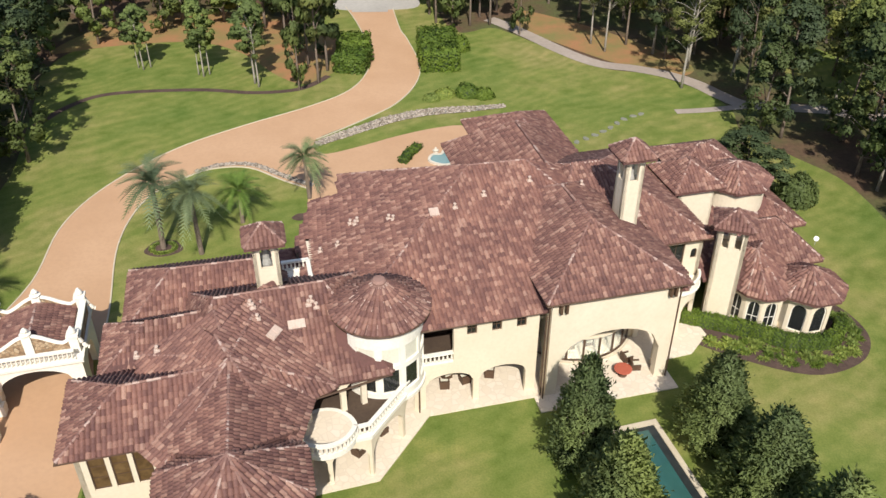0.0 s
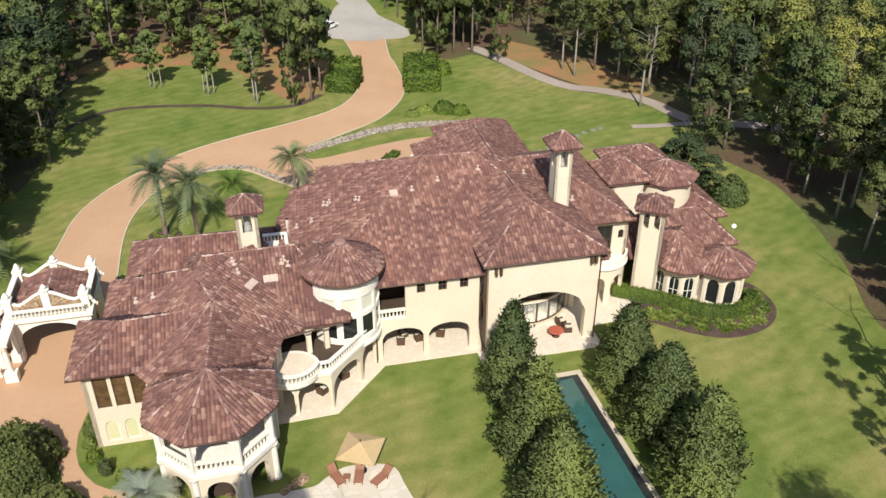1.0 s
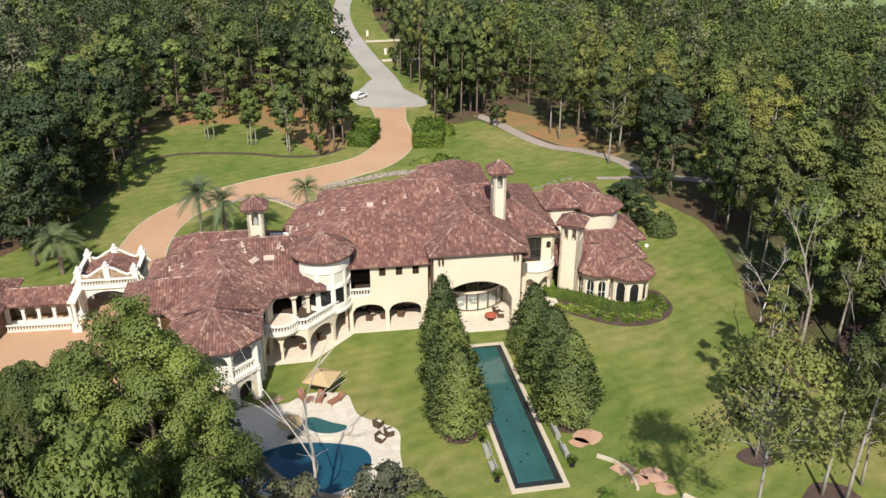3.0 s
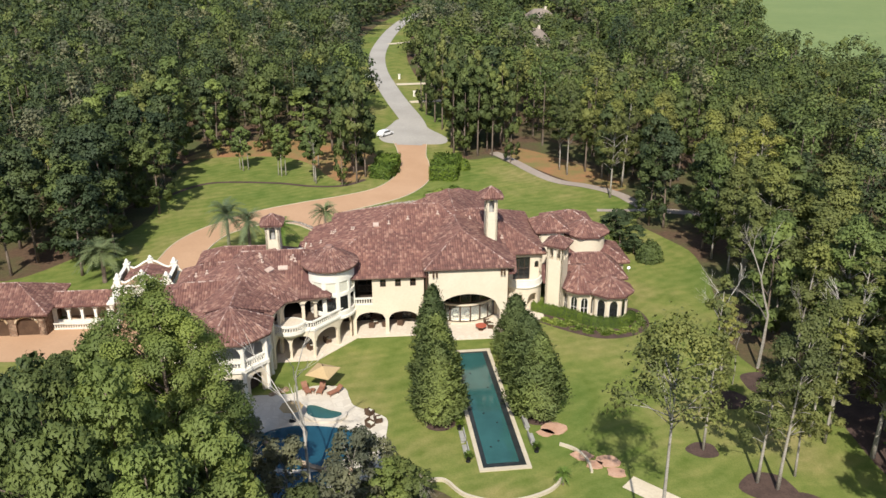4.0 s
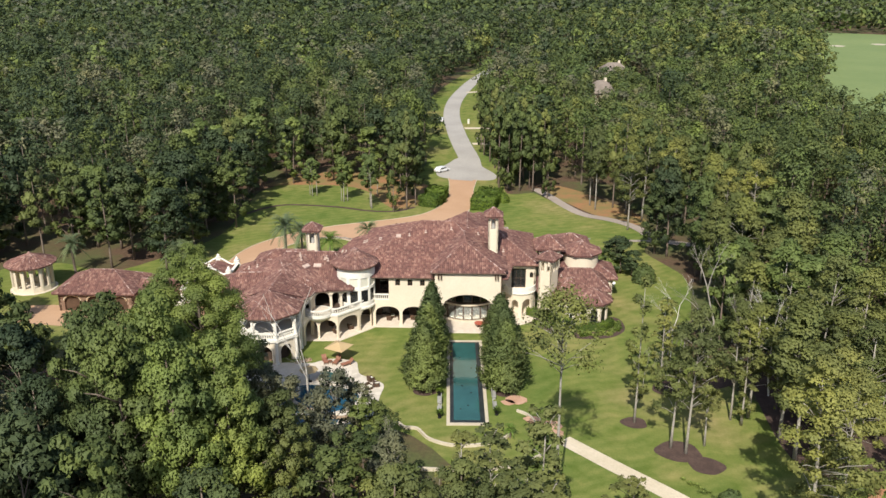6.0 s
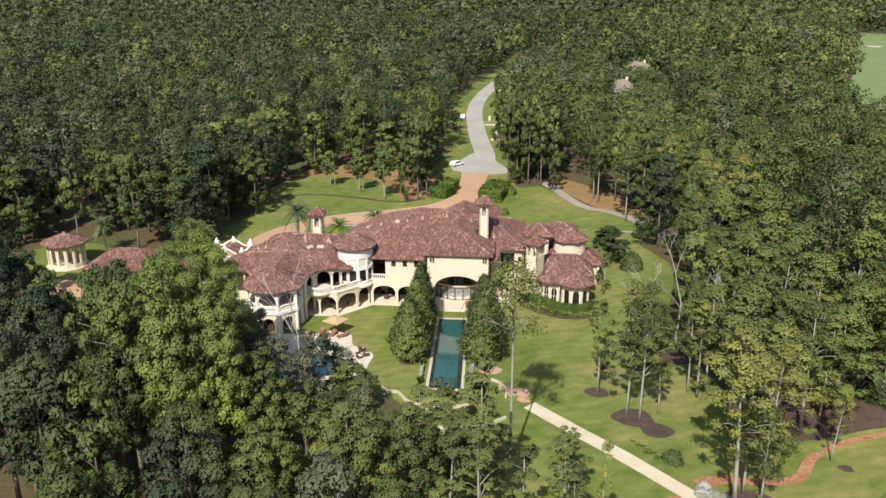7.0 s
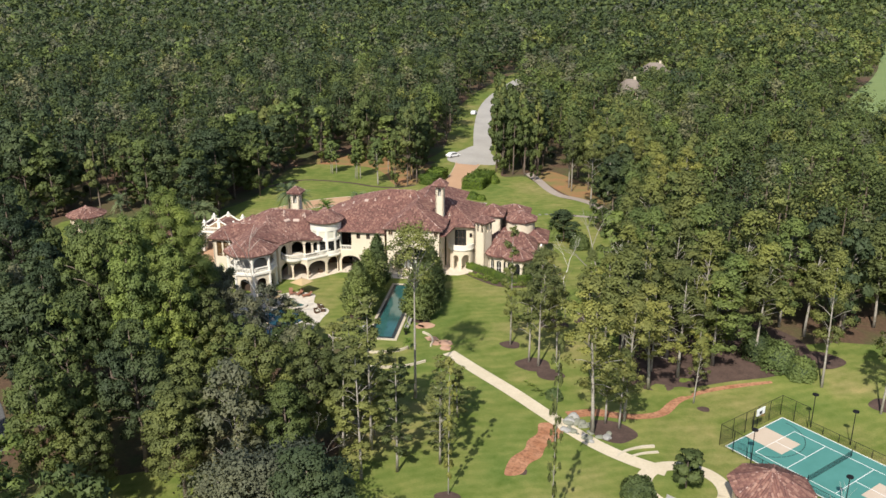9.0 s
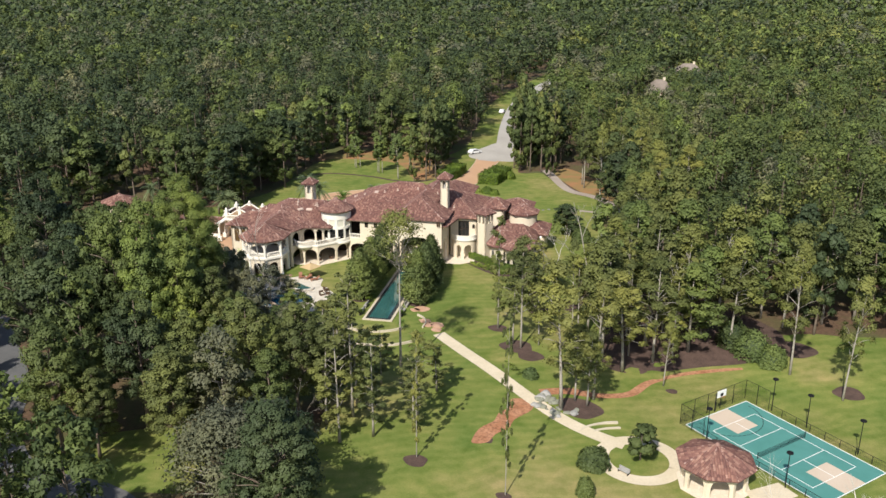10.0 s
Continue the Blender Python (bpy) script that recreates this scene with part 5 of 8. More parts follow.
def crown_leaves(rg, c, rc, n, size, flat=0.72, sub=9, loose=0.24, jitter=0.5, lift=0.2, whole=0.8, shag=(0.72, 1.08), up=0.2):
    """Leaves lie over round tufts, and the tufts are gathered in clumps."""
    k = len(c)
    owner = np.repeat(np.arange(k), sub)
    d = rg.normal(size=(k * sub, 3))
    d[:, 2] += 0.4
    d /= np.linalg.norm(d, axis=1, keepdims=True)
    tuft = c[owner] + d * (rc[owner] * rg.uniform(0.2, 0.62, k * sub))[:, None] * np.array([1, 1, flat])
    tr = rc[owner] * rg.uniform(0.46, 0.74, k * sub) * (0.8 + loose)
    w = tr ** 2 * rg.uniform(0.6, 1.4, k * sub)
    idx = rg.choice(k * sub, n, p=w / w.sum())
    e = rg.normal(size=(n, 3))
    e[:, 2] += 0.4
    e /= np.linalg.norm(e, axis=1, keepdims=True)
    pos = tuft[idx] + e * (tr[idx] * rg.uniform(*shag, n))[:, None] * np.array([1, 1, 0.8])
    nrm = e + d[idx] * 0.4 + rg.normal(0, jitter, (n, 3)) + np.array([0, 0, lift])
    mid = c.mean(axis=0)
    out = (pos - mid) / (np.abs(pos - mid).max(axis=0) + 0.1)
    soft = e * 0.6 + d[idx] * 0.4 + out * whole + rg.normal(0, 0.14, (n, 3)) + np.array([0, 0, up])
    soft /= np.linalg.norm(soft, axis=1, keepdims=True)
    return *cards(pos, nrm, np.full(n, size), rg), np.repeat(soft, 3, axis=0)


def tree_parts(seed, H, base, R, n, size, shape="broad", k=34, trunk=0.28, lean=0.0, limbs=9):
    rg = np.random.default_rng(seed)
    c, rc = crown_clumps(rg, H, base, R, k, shape)
    bend = rg.normal(0, 0.35, 2) * (H / 20)
    c[:, :2] += (bend + lean)[None] * (c[:, 2:3] / H) ** 1.5
    flat, sub, loose, shag = {"pine": (0.55, 10, 0.36, (0.72, 1.08)), "puffs": (0.6, 7, 0.26, (0.72, 1.12)), "airy": (0.5, 6, 0.5, (0.1, 1.45)), "thin": (0.68, 6, 0.6, (0.2, 1.4))}.get(shape, (0.68, 10, 0.26, (0.66, 1.14)))
    v, f, nv = crown_leaves(rg, c, rc, n, size, flat, sub, loose, 0.5, shag=shag, up=0.38 if shape in ("puffs", "airy", "thin") else 0.25)
    s = Shape()
    top = H * (0.9 if shape != "broad" else 0.72)
    line = [(bend[0] * t ** 1.5 + lean * t ** 1.5, bend[1] * t ** 1.5 + lean * t ** 1.5, top * t) for t in np.linspace(0, 1, 7)]
    line[0] = (line[0][0], line[0][1], -0.3)
    s.tube(line, [trunk * (1.25 if i == 0 else 1 - 0.8 * i / 6) for i in range(7)], 8)
    order = np.argsort(-np.hypot(c[:, 0], c[:, 1]))[:limbs]
    for i in order:
        zz = min(max(c[i, 2] - R * rg.uniform(0.3, 0.7), base * 0.75), top * 0.95)
        t = zz / top
        a = Vector((line[0][0] + (bend[0] + lean) * t ** 1.5, (bend[1] + lean) * t ** 1.5, zz))
        b = Vector(c[i])
        m = (a + b) / 2 + Vector((0, 0, 0.25))
        s.tube([a, m, b], [trunk * 0.3, trunk * 0.19, trunk * 0.06], 4)
    return s, v, f, nv


def feathered_cone(seed, H, base, R, n, size, k):
    """A conical tree: leaf sprays along rising branches, longest low down."""
    rg = np.random.default_rng(seed)
    h = rg.uniform(0, 1, k) ** 0.9
    ang = rg.uniform(0, 2 * np.pi, k)
    r = R * (np.clip(1 - h, 0, 1) ** 0.72 * np.clip(h * 4 + 0.55, 0, 1) * 1.05 + 0.05) * rg.uniform(0.68, 1.12, k)
    z = base + (H - base) * h * 0.96
    out = np.stack([np.cos(ang), np.sin(ang), np.zeros(k)], 1)
    root = np.stack([np.zeros(k), np.zeros(k), z - 0.22 * r], 1)
    tip = out * r[:, None] + np.stack([np.zeros(k), np.zeros(k), z + 0.28 * r + 0.2], 1)
    i = rg.choice(k, n, p=r / r.sum())
    t = rg.uniform(0.25, 1, n) ** 0.7
    way = (tip - root)[i]
    pos = root[i] + way * t[:, None] + rg.normal(0, 0.17, (n, 3)) * (R / 3)
    way /= np.linalg.norm(way, axis=1, keepdims=True)
    soft = out[i] * 0.9 + rg.normal(0, 0.25, (n, 3)) + np.array([0, 0, 0.55])
    soft /= np.linalg.norm(soft, axis=1, keepdims=True)
    v, f = cards(pos, out[i] + rg.normal(0, 0.5, (n, 3)) + np.array([0, 0, 0.6]), np.full(n, size), rg, way + rg.normal(0, 0.3, (n, 3)))
    s = Shape()
    s.tube([(0, 0, -0.3), (0, 0, H * 0.5), (0, 0, H * 0.93)], [0.2, 0.12, 0.03], 8)
    for j in range(0, k, 6):
        s.tube([tuple(root[j]), tuple(root[j] + (tip - root)[j] * 0.8)], [0.045, 0.015], 4)
    return s, v, f, np.repeat(soft, 3, axis=0)


def make_tree(name, mat, label, category, seed, H, base, R, n, size, bark=None, **kw):
    """A tree at the origin: trunk with limbs, and a crown of leaf sprays."""
    s, v, f, nv = feathered_cone(seed, H, base, R, n, size, **kw) if name == "pool_tree" else tree_parts(seed, H, base, R, n, size, **kw)
    ob = thing(name, Matrix.Identity(4), label, category)
    part("trunk", s, bark or M_BARK, ob, smooth=True)
    part("crown", big_mesh("crown", v, f, mat, nv), None, ob)
    return ob


def put(model, x, y, turn, sx, sz=None, lift=0.0, group="", label=""):
    ob = copy_thing(model, Matrix.Translation((x, y, ground_z(x, y) + lift)) @ Matrix.Rotation(turn, 4, "Z") @ Matrix.Diagonal((sx, sx, sz or sx, 1)))
    if group:
        ob["group"] = group
    if label:
        ob["label"] = label
    return ob


def retire(models):
    """The models themselves are taken away once they are copied."""
    for ob in models:
        for o in (*ob.children_recursive, ob):
            bpy.data.objects.remove(o)


near_broad = [make_tree("pine_tree", m, l, "tree", 10 + i, 20, 6.5, 4.8, 18000, 0.295, shape="puffs", k=80, trunk=0.3, limbs=26) for i, (m, l) in enumerate((
    (M_LEAF_PINE, "tall pine with puffy bright green needle tufts"), (M_LEAF_DARK, "tall pine with puffy dark green needle tufts"), (M_LEAF, "tall pine with rounded green needle tufts"), (M_LEAF_OLIVE, "tall pine with puffy olive green needle tufts")))]
front_models = [make_tree("tree", m, l, "tree", 130 + i, 18, 3.0, 4.0, n, 0.425, k=k, trunk=0.22, limbs=lb, bark=bk) for i, (m, l, n, k, lb, bk) in enumerate((
    (M_LEAF_LIGHT, "bright green broadleaf tree with a bushy crown", 4600, 50, 9, None), (M_LEAF, "green broadleaf tree with a bushy crown", 4600, 50, 9, None), (M_LEAF_DARK, "dark green broadleaf tree with a bushy crown", 4600, 48, 9, None),
    (M_LEAF_GREY, "grey-green tree with a loose twiggy crown", 3000, 36, 30, M_PALE_BARK), (M_LEAF, "green oak with a spreading crown", 4600, 42, 14, None)))]
near_pine = [make_tree("pine_tree", m, l, "tree", 30 + i, 20, b, 3.9, 9000, 0.34, bark=M_PALE_BARK, shape="airy", k=64, trunk=0.2, limbs=26) for i, (m, l, b) in enumerate((
    (M_LEAF_OLIVE, "tall pine with a bare grey trunk and olive crown", 6.5), (M_LEAF_LIGHT, "tall pine with a bare trunk and light green crown", 5.0), (M_LEAF_OLIVE, "slender pine with a patchy olive crown", 8.0)))]
lawn_pine = [make_tree("tall_tree", m, l, "tree", 60 + i, 20, 7.5, 3.6, 7000, 0.26, bark=M_PALE_BARK, shape="airy", k=44, trunk=0.2, lean=0.5 - i, limbs=26) for i, (m, l) in enumerate((
    (M_LEAF_OLIVE, "tall tree with a bare pale trunk and airy olive crown"), (M_LEAF_YELLOW, "tall tree with a bare pale trunk and airy yellow-green crown")))]
near_thin = [make_tree("slender_tree", m, l, "tree", 50 + i, 20, 2.6, 2.1, 4400, 0.26, bark=M_PALE_BARK, shape="thin", k=46, trunk=0.15, limbs=22) for i, (m, l) in enumerate((
    (M_LEAF_YELLOW, "slender pale-trunked tree with sparse olive leaves"), (M_LEAF_OLIVE, "slender pale-trunked tree with sparse green leaves"), (M_LEAF_YELLOW, "slender young tree with light yellow-green leaves")))]

# (x, y, height, crown radius) of the tallest trees in front
LEFT_WOOD = [(-12.2, -1.5, 24.5, 4.6), (-3.2, -6.2, 27.5, 4.6), (-8.4, 10.6, 24.0, 3.8), (-2.6, -12.6, 27, 4.8), (2.2, -4.5, 23.5, 4.4), (2.6, -12, 26, 4.6), (-7.6, -9.6, 27, 4.4), (5.8, -8.6, 22, 4.4), (-13, -20, 24, 5), (8.7, -5, 17.5, 4), 
             (-41.5, 6, 25, 5), (12, -23, 21, 4.6), (6.5, -32.5, 19.5, 4.6), (17, -18.6, 17, 4), (24.6, -16.5, 20, 4.4), (28.7, -11.6, 18, 3.8)]
LEFT_WOOD += [(-11.0, 5.0, 23.5, 4.4), (20.5, -26, 16, 4.4), (44, -36, 20, 5), (11.4, -31, 13, 3.4), (29.3, -6, 12.5, 3.2), (-9.3, -16, 22.5, 4.4), (31, -20, 15, 3.8)]
LOW_TREES = [(8.8, 8.8, 13.5, 2.9), (9.4, 12.8, 10, 2.6), (12.6, 13, 7.5, 2.4), (2.6, 9, 11.5, 3), (11, 10.5, 8.5, 2.4), (14, 4, 9, 2.8), (18.5, 1, 11, 2.8), (9, 4, 13, 3), (22, -5, 12, 3), (-1.5, 11.5, 11, 3)]
TWIGGY = [(-9.6, 20.6, 9.5, 2.6), (-6.4, 18.8, 10.5, 2.8), (-12.4, 22.5, 9, 2.4)]
front_tree = make_tree("pine_tree", M_LEAF_BRIGHT, "large bright green pine with puffy tufts before the motor court", "tree", 17, 28.2, 10.0, 6.4, 84000, 0.18, shape="puffs", k=120, trunk=0.36, limbs=34)
front_tree.matrix_basis = pose(-5.8, 6.4, ground_z(-5.8, 6.4))
oak = make_tree("oak_tree", M_LEAF_GREY, "wide spreading grey-green oak on the lower lawn", "tree", 19, 14, 2.2, 8.0, 17000, 0.33, k=150, trunk=0.4, limbs=44, bark=M_PALE_BARK)
oak.matrix_basis = pose(35.5, -31.5, 0)
rg = random.Random(7)
for i, (x, y, h, r) in enumerate(LEFT_WOOD):
    put(near_broad[(2, 0, 0, 2, 0, 0, 2, 0, 1, 3, 1, 1, 2, 3, 3, 3, 0, 3, 1, 3, 3, 1, 2)[i]], x, y, rg.uniform(0, 6.28), r / 4.8, h / 20, group="trees in front of the house")
for i, (x, y, h, r) in enumerate(LOW_TREES):
    put(front_models[(3, 3, 1, 3, 0, 4)[i % 6]], x, y, rg.uniform(0, 6.28), r / 4.0, h / 18, group="smaller trees in front of the house")
for i, (x, y, h, r) in enumerate(TWIGGY):
    put(front_models[3], x, y, 2.1 * i, r / 4.0, h / 18, group="smaller trees in front of the house")
# smaller trees between them: lower near the house
FRONT_WOOD = [(-78, 24), (-56, 27), (-36, 17), (-20, 19), (-9, 17), (0, 13), (12, 8), (20, 0), (28, -8), (36, -26), (40, -58), (-30, -62), (-72, -30)]
for gx0 in np.arange(-78, 44, 8.0):
    for gy0 in np.arange(-62, 28, 8.0):
        x, y = gx0 + rg.uniform(-3, 3), gy0 + rg.uniform(-3, 3)
        limit = 5 + 0.88 * (np.interp(x, (-57, -48, -39, -30, -21, -12, -3, 6, 15, 24, 33), (44, 32, 22, 20, 24, 23, 17, 13, 9, 8, 5)) - y)
        h = min(rg.uniform(13, 24), limit * rg.uniform(0.85, 1.0))
        clear = inside(GLADE, np.array([x]), np.array([y]))[0] or away(LANE, np.array([x]), np.array([y]))[0] < 5
        if h > 5 and not clear and math.hypot(x - 35.5, y + 31.5) > 8 and inside(FRONT_WOOD, np.array([x]), np.array([y]))[0] and min(math.hypot(x - t[0], y - t[1]) for t in LEFT_WOOD + LOW_TREES + [(-5.8, 6.4)]) > 4.4:
            put(front_models[rg.randrange(5) if y > -14 else ((1, 0, 0, 3, 4) if x > 14 else (1, 2, 2, 3, 4))[rg.randrange(5)]], x, y, rg.uniform(0, 6.28), min(1.15, h / 17) * rg.uniform(0.8, 1.1), h / 18, group="smaller trees in front of the house")
high_tree = make_tree("tall_tree", M_LEAF_OLIVE, "very tall slender tree with a high airy olive crown", "tree", 64, 26.4, 19.8, 5.6, 4400, 0.26, bark=M_PALE_BARK, shape="airy", k=46, trunk=0.22, limbs=24)
high_tree.matrix_basis = pose(34.8, 6.8, ground_z(34.8, 6.8))
RIGHT_WOOD = [(55.6, 50, 17, 3.3), (58.4, 55, 15, 3.6), (56, 73, 20, 4.0), (51.8, 69.5, 16.5, 3.0), (54.5, 63.5, 16, 3.3), (54.8, 58.2, 15, 3.0), (51.6, 77.5, 18, 3.2), (50, 84, 18, 3.0), (54.5, 80, 19, 3.4), (63.5, 70.5, 22.5, 4.6), (60, 49, 20.5, 4), (65, 43, 21, 4), (70, 45, 18.4, 4), (74, 40.5, 17, 3.8), (79, 39, 20, 4), (86, 51.5, 19.5, 4.2),
              (82, 54, 20, 4.2), (92, 56, 20, 4.4), (75, 52, 21, 4.5), (68, 56, 20, 4.5), (60, 60, 18, 4), (97, 60, 19, 4.5), (104, 56, 18, 4.2)]
LAWN_PINES = [(46.4, 24.2, 17, 3.0), (48.2, 23.4, 20, 3.2), (53.7, 33.5, 17, 2.6), (60.4, 8.4, 23, 4.6), (61.4, 11.8, 12, 2.8), (71.8, 23.4, 11, 1.9), (88.9, 34.7, 22, 3.2), (96.7, 30.2, 20, 2.8), (59.5, 31, 19.5, 4.2), (61, 27, 20.5, 4.2), (56, 35, 16, 3.6), (65, 24.6, 17.3, 4.4), (66, 35, 17, 4.6), (73, 35.5, 15.5, 4.2), (68.5, 30, 18, 4.2), (50.4, 25.9, 14, 2.3), (63.4, 11.4, 12, 2.6), (63.6, 13.8, 19, 3.4)]
for i, (x, y, h, r) in enumerate(LAWN_PINES):
    put(near_pine[i % 3] if i in (9, 13) else lawn_pine[i % 2], x, y, rg.uniform(0, 6.28), r / 3.4, h / 20, group="tall trees on the lawn")
for i, (x, y, h, r) in enumerate(RIGHT_WOOD):
    put(near_pine[i % 3], x, y, rg.uniform(0, 6.28), r / 3.6, h / 20, group="pines beside the lawn")
# bare-trunked trees on both sides of the concrete path
for i, (x, y, h, r) in enumerate([(40.9, 98.6, 16, 3.4), (43.4, 97.6, 18, 3.8), (34.4, 113.6, 20, 3.4), (51.9, 103, 21, 3.8), (50.7, 96.7, 19, 3.8), (54, 95, 20, 3.8), (49, 87.5, 20, 3.6), (59, 98, 21, 4), (23.9, 131.5, 19, 3), (25.6, 127.9, 21, 3), (37, 121, 20, 3.8), (43, 118, 21, 4), (46, 125, 20, 4), (43, 111.5, 18, 3.2), (33, 127, 19, 3.8), (57, 104, 20, 3.4)]):
    if i in (0, 1, 4, 6, 13):
        put(front_models[1 + i % 2], x, y, rg.uniform(0, 6.28), r / 3.7, h / 18, group="leafy trees along the concrete path")
    else:
        put((lawn_pine[i % 2] if i % 3 else near_pine[i % 3]), x, y, rg.uniform(0, 6.28), r / 3.5, h / 20, group="bare-trunked trees along the concrete path")
EDGE_LEFT = [(-50.5, 91, 18, 4.0), (-49.3, 62, 17, 4.0), (-48.6, 71, 14, 3.4), (-52, 76, 21, 4.4), (-51.5, 66, 19, 4.2), (-59.5, 66, 20, 4.6), (-62, 80, 22, 4.6), (-61, 102, 20, 4.4), (-64, 91, 21, 4.6), (-55.5, 104, 17, 3.8), (-66, 71, 20, 4.6), (-60, 114, 18, 4.2), (-55, 86, 19, 4.5), (-56, 77, 20, 4.8), (-57, 94, 17, 4.2), (-53.5, 70, 18, 4.4)]
for i, (x, y, h, r) in enumerate(EDGE_LEFT):
    put(front_models[(1, 2, 4, 2)[i % 4]], x, y, i * 1.3, r / 3.8, h / 18, group="trees at the edge of the woods")
for i, (x, y, h, r) in enumerate([(41.7, 29.0, 20.8, 1.9), (44.5, 38.5, 14, 1.8), (45.2, 42, 13, 1.9), (61.2, -14.2, 25, 0.8), (44.8, -7.4, 12, 2), (35.3, -7.8, 22.5, 2.6), (34, -4.6, 15, 2.4),
                                   (34, 2.2, 10, 2), (42.5, 4, 8.5, 2.0), (30, -3, 16, 2.4), (26.5, -2, 14, 2.2), (40.6, -11, 15, 2.2), (37.3, -14.2, 19, 2.6), (43.3, -3.4, 13, 1.8), (48.2, -12.8, 18.5, 0.95), (31.5, -3.5, 13, 2.2), (33, -11, 17, 2.6), (62.4, 36.5, 19, 2.0), (64.5, 30.2, 17, 1.8), (60.2, 44, 18, 2.2), (67.5, 41, 18, 2.0), (71, 33, 16, 1.9), (55, 32.6, 15, 2.1)]):
    put(near_thin[1 if i == 0 else (0, 0, 2, 1)[i % 4]], x, y, rg.uniform(0, 6.28), r / 1.9, h / 20, group="slender trees on the lawn")

# conical trees along the lap pool
pool_tree = make_tree("pool_tree", M_LEAF_FRESH, "dense green conical tree beside the lap pool", "tree", 71, 10, 0.3, 3.4, 26000, 0.37, k=420)
for x, y, h, r in ((12.9, 30.2, 10.2, 3.5), (10.1, 42.8, 11.2, 2.7), (23.7, 32.6, 11.0, 3.6), (20.3, 44.9, 9.6, 3.1), (11.5, 36.4, 10.4, 3.3), (22.2, 39.0, 10.0, 3.5)):
    put(pool_tree, x, y, rg.uniform(0, 6.28), r / 3.4, h / 10, group="trees along the lap pool")

for x, y, r_, h in ((35.2, 85.2, 3.4, 7.2), (37.4, 84.0, 2.4, 5.4), (33.6, 87.6, 2.4, 5.6)):
    put(front_models[2], x, y, x, r_ / 4.0, h / 18, group="dense trees beside the house", label="dense dark green low tree beside the house")
# woods: single trees at the edge, joined crowns behind
KEEP_OUT = [(x, y) for x, y in LAWN]
road_clear = [(p[0], p[1]) for p in road_line]
path_clear = [(p[0], p[1]) for p in spline(SIDEWALK, 3)]
OPEN_WOOD = [(18, 138), (27, 134), (32, 123), (40, 124), (54, 129), (64, 128), (65, 108), (60, 94), (50, 86), (38, 96), (30, 112)]
WOODS = [(-20, -75), (40, -70), (128, -64), (140, 60), (120, 130), (330, 560), (800, 1600), (-1600, 1600), (-1500, 960), (-460, 260), (-140, 40), (-70, -30)]


def woods_grid(cell, seed, lo, hi):
    r = np.random.default_rng(seed)
    xs, ys = np.meshgrid(np.arange(-1600, 800, cell), np.arange(-75, 1600, cell))
    x = (xs + r.uniform(-0.5, 0.5, xs.shape) * cell).ravel()
    y = (ys + r.uniform(-0.5, 0.5, ys.shape) * cell).ravel()
    d = np.hypot(x - 10, y - 75)
    ok = (d >= lo) & (d < hi) & inside(WOODS, x, y) & ~inside(LAWN, x, y)
    x, y = x[ok], y[ok]
    ok = (away(road_clear, x, y) > 11.0) & (away(path_clear, x, y) > 3.4) & ~inside(GOLF, x, y) & (np.hypot(x + 14, y - 158) > 14) & (away([(9, 352), (14, 335)], x, y) > 9) & (away([(10, 284), (12, 262)], x, y) > 7)
    for px, py, *_ in RIGHT_WOOD + LAWN_PINES + EDGE_LEFT:
        ok &= np.hypot(x - px, y - py) > 4.5
    ok &= ~inside(OPEN_WOOD, x, y)
    ok &= ~inside(FRONT_WOOD, x, y) & ~((x > -78) & (y < 30) & (x < 60))
    ok &= ~((x > -84) & (x < -40) & (y > 30) & (y < 57)) & ~inside([(-32, 183), (-13, 183), (-17, 236), (-38, 244)], x, y) & ~inside([(-56, 288), (-40, 288), (-36, 330), (-60, 334)], x, y)
    return x[ok], y[ok], r


x, y, r = woods_grid(7.5, 3, 0, 250)
edge = away(LAWN + LAWN[:1], x, y)
first = (edge < 17) & (y > 40)
edge_models = [make_tree("tree", m, l, "tree", 90 + i, 18, b, R, n, 0.66, shape=sh, k=k, trunk=0.24) for i, (m, l, b, R, n, sh, k) in enumerate((
    (M_LEAF, "green broadleaf tree at the edge of the woods", 2.2, 4.3, 2600, "broad", 34), (M_LEAF_DARK, "dark green tree at the edge of the woods", 2.0, 4.0, 2600, "broad", 34), (M_LEAF, "tall pine at the edge of the woods", 5.5, 3.5, 2300, "pine", 28),
    (M_LEAF_LIGHT, "light green tree at the edge of the woods", 2.4, 4.0, 2600, "broad", 32), (M_LEAF_OLIVE, "olive pine at the edge of the woods", 6, 3.5, 2300, "pine", 26)))]
for i, (px, py, h) in enumerate(((-1.2, 141.6, 22), (1.6, 139.4, 21), (-2.4, 146.0, 24), (-2.8, 151.2, 24), (-2.2, 156.5, 25), (-7.4, 163.8, 25), (-10.6, 171.5, 25), (-14.4, 180, 25), (-17.4, 188.5, 24), (4.6, 140.2, 21), (1.6, 145.8, 23), (3.2, 152.5, 23), (8.0, 140.6, 20), (12.7, 135.6, 17), (9.5, 148, 21), (6.4, 144.6, 22),
                                 (-20.6, 112.7, 17), (-18.2, 115.6, 22), (-17.4, 120, 20), (-20.6, 122.4, 21), (-22.6, 128.5, 22), (-25.6, 132.5, 21), (-24.4, 137.6, 21), (-27.4, 143, 20), (46.5, 119, 19), (53, 122, 20), (58, 118, 21), (49, 127, 20), (39.5, 127, 20), (29.5, 131, 19), (60, 110, 19))):
    put(edge_models[(2, 0, 4)[i % 3]], px, py, i * 1.7, 0.5 if h < 17.5 else 0.82, h / 18, group="trees at the edge of the woods")
ids = np.flatnonzero(first)
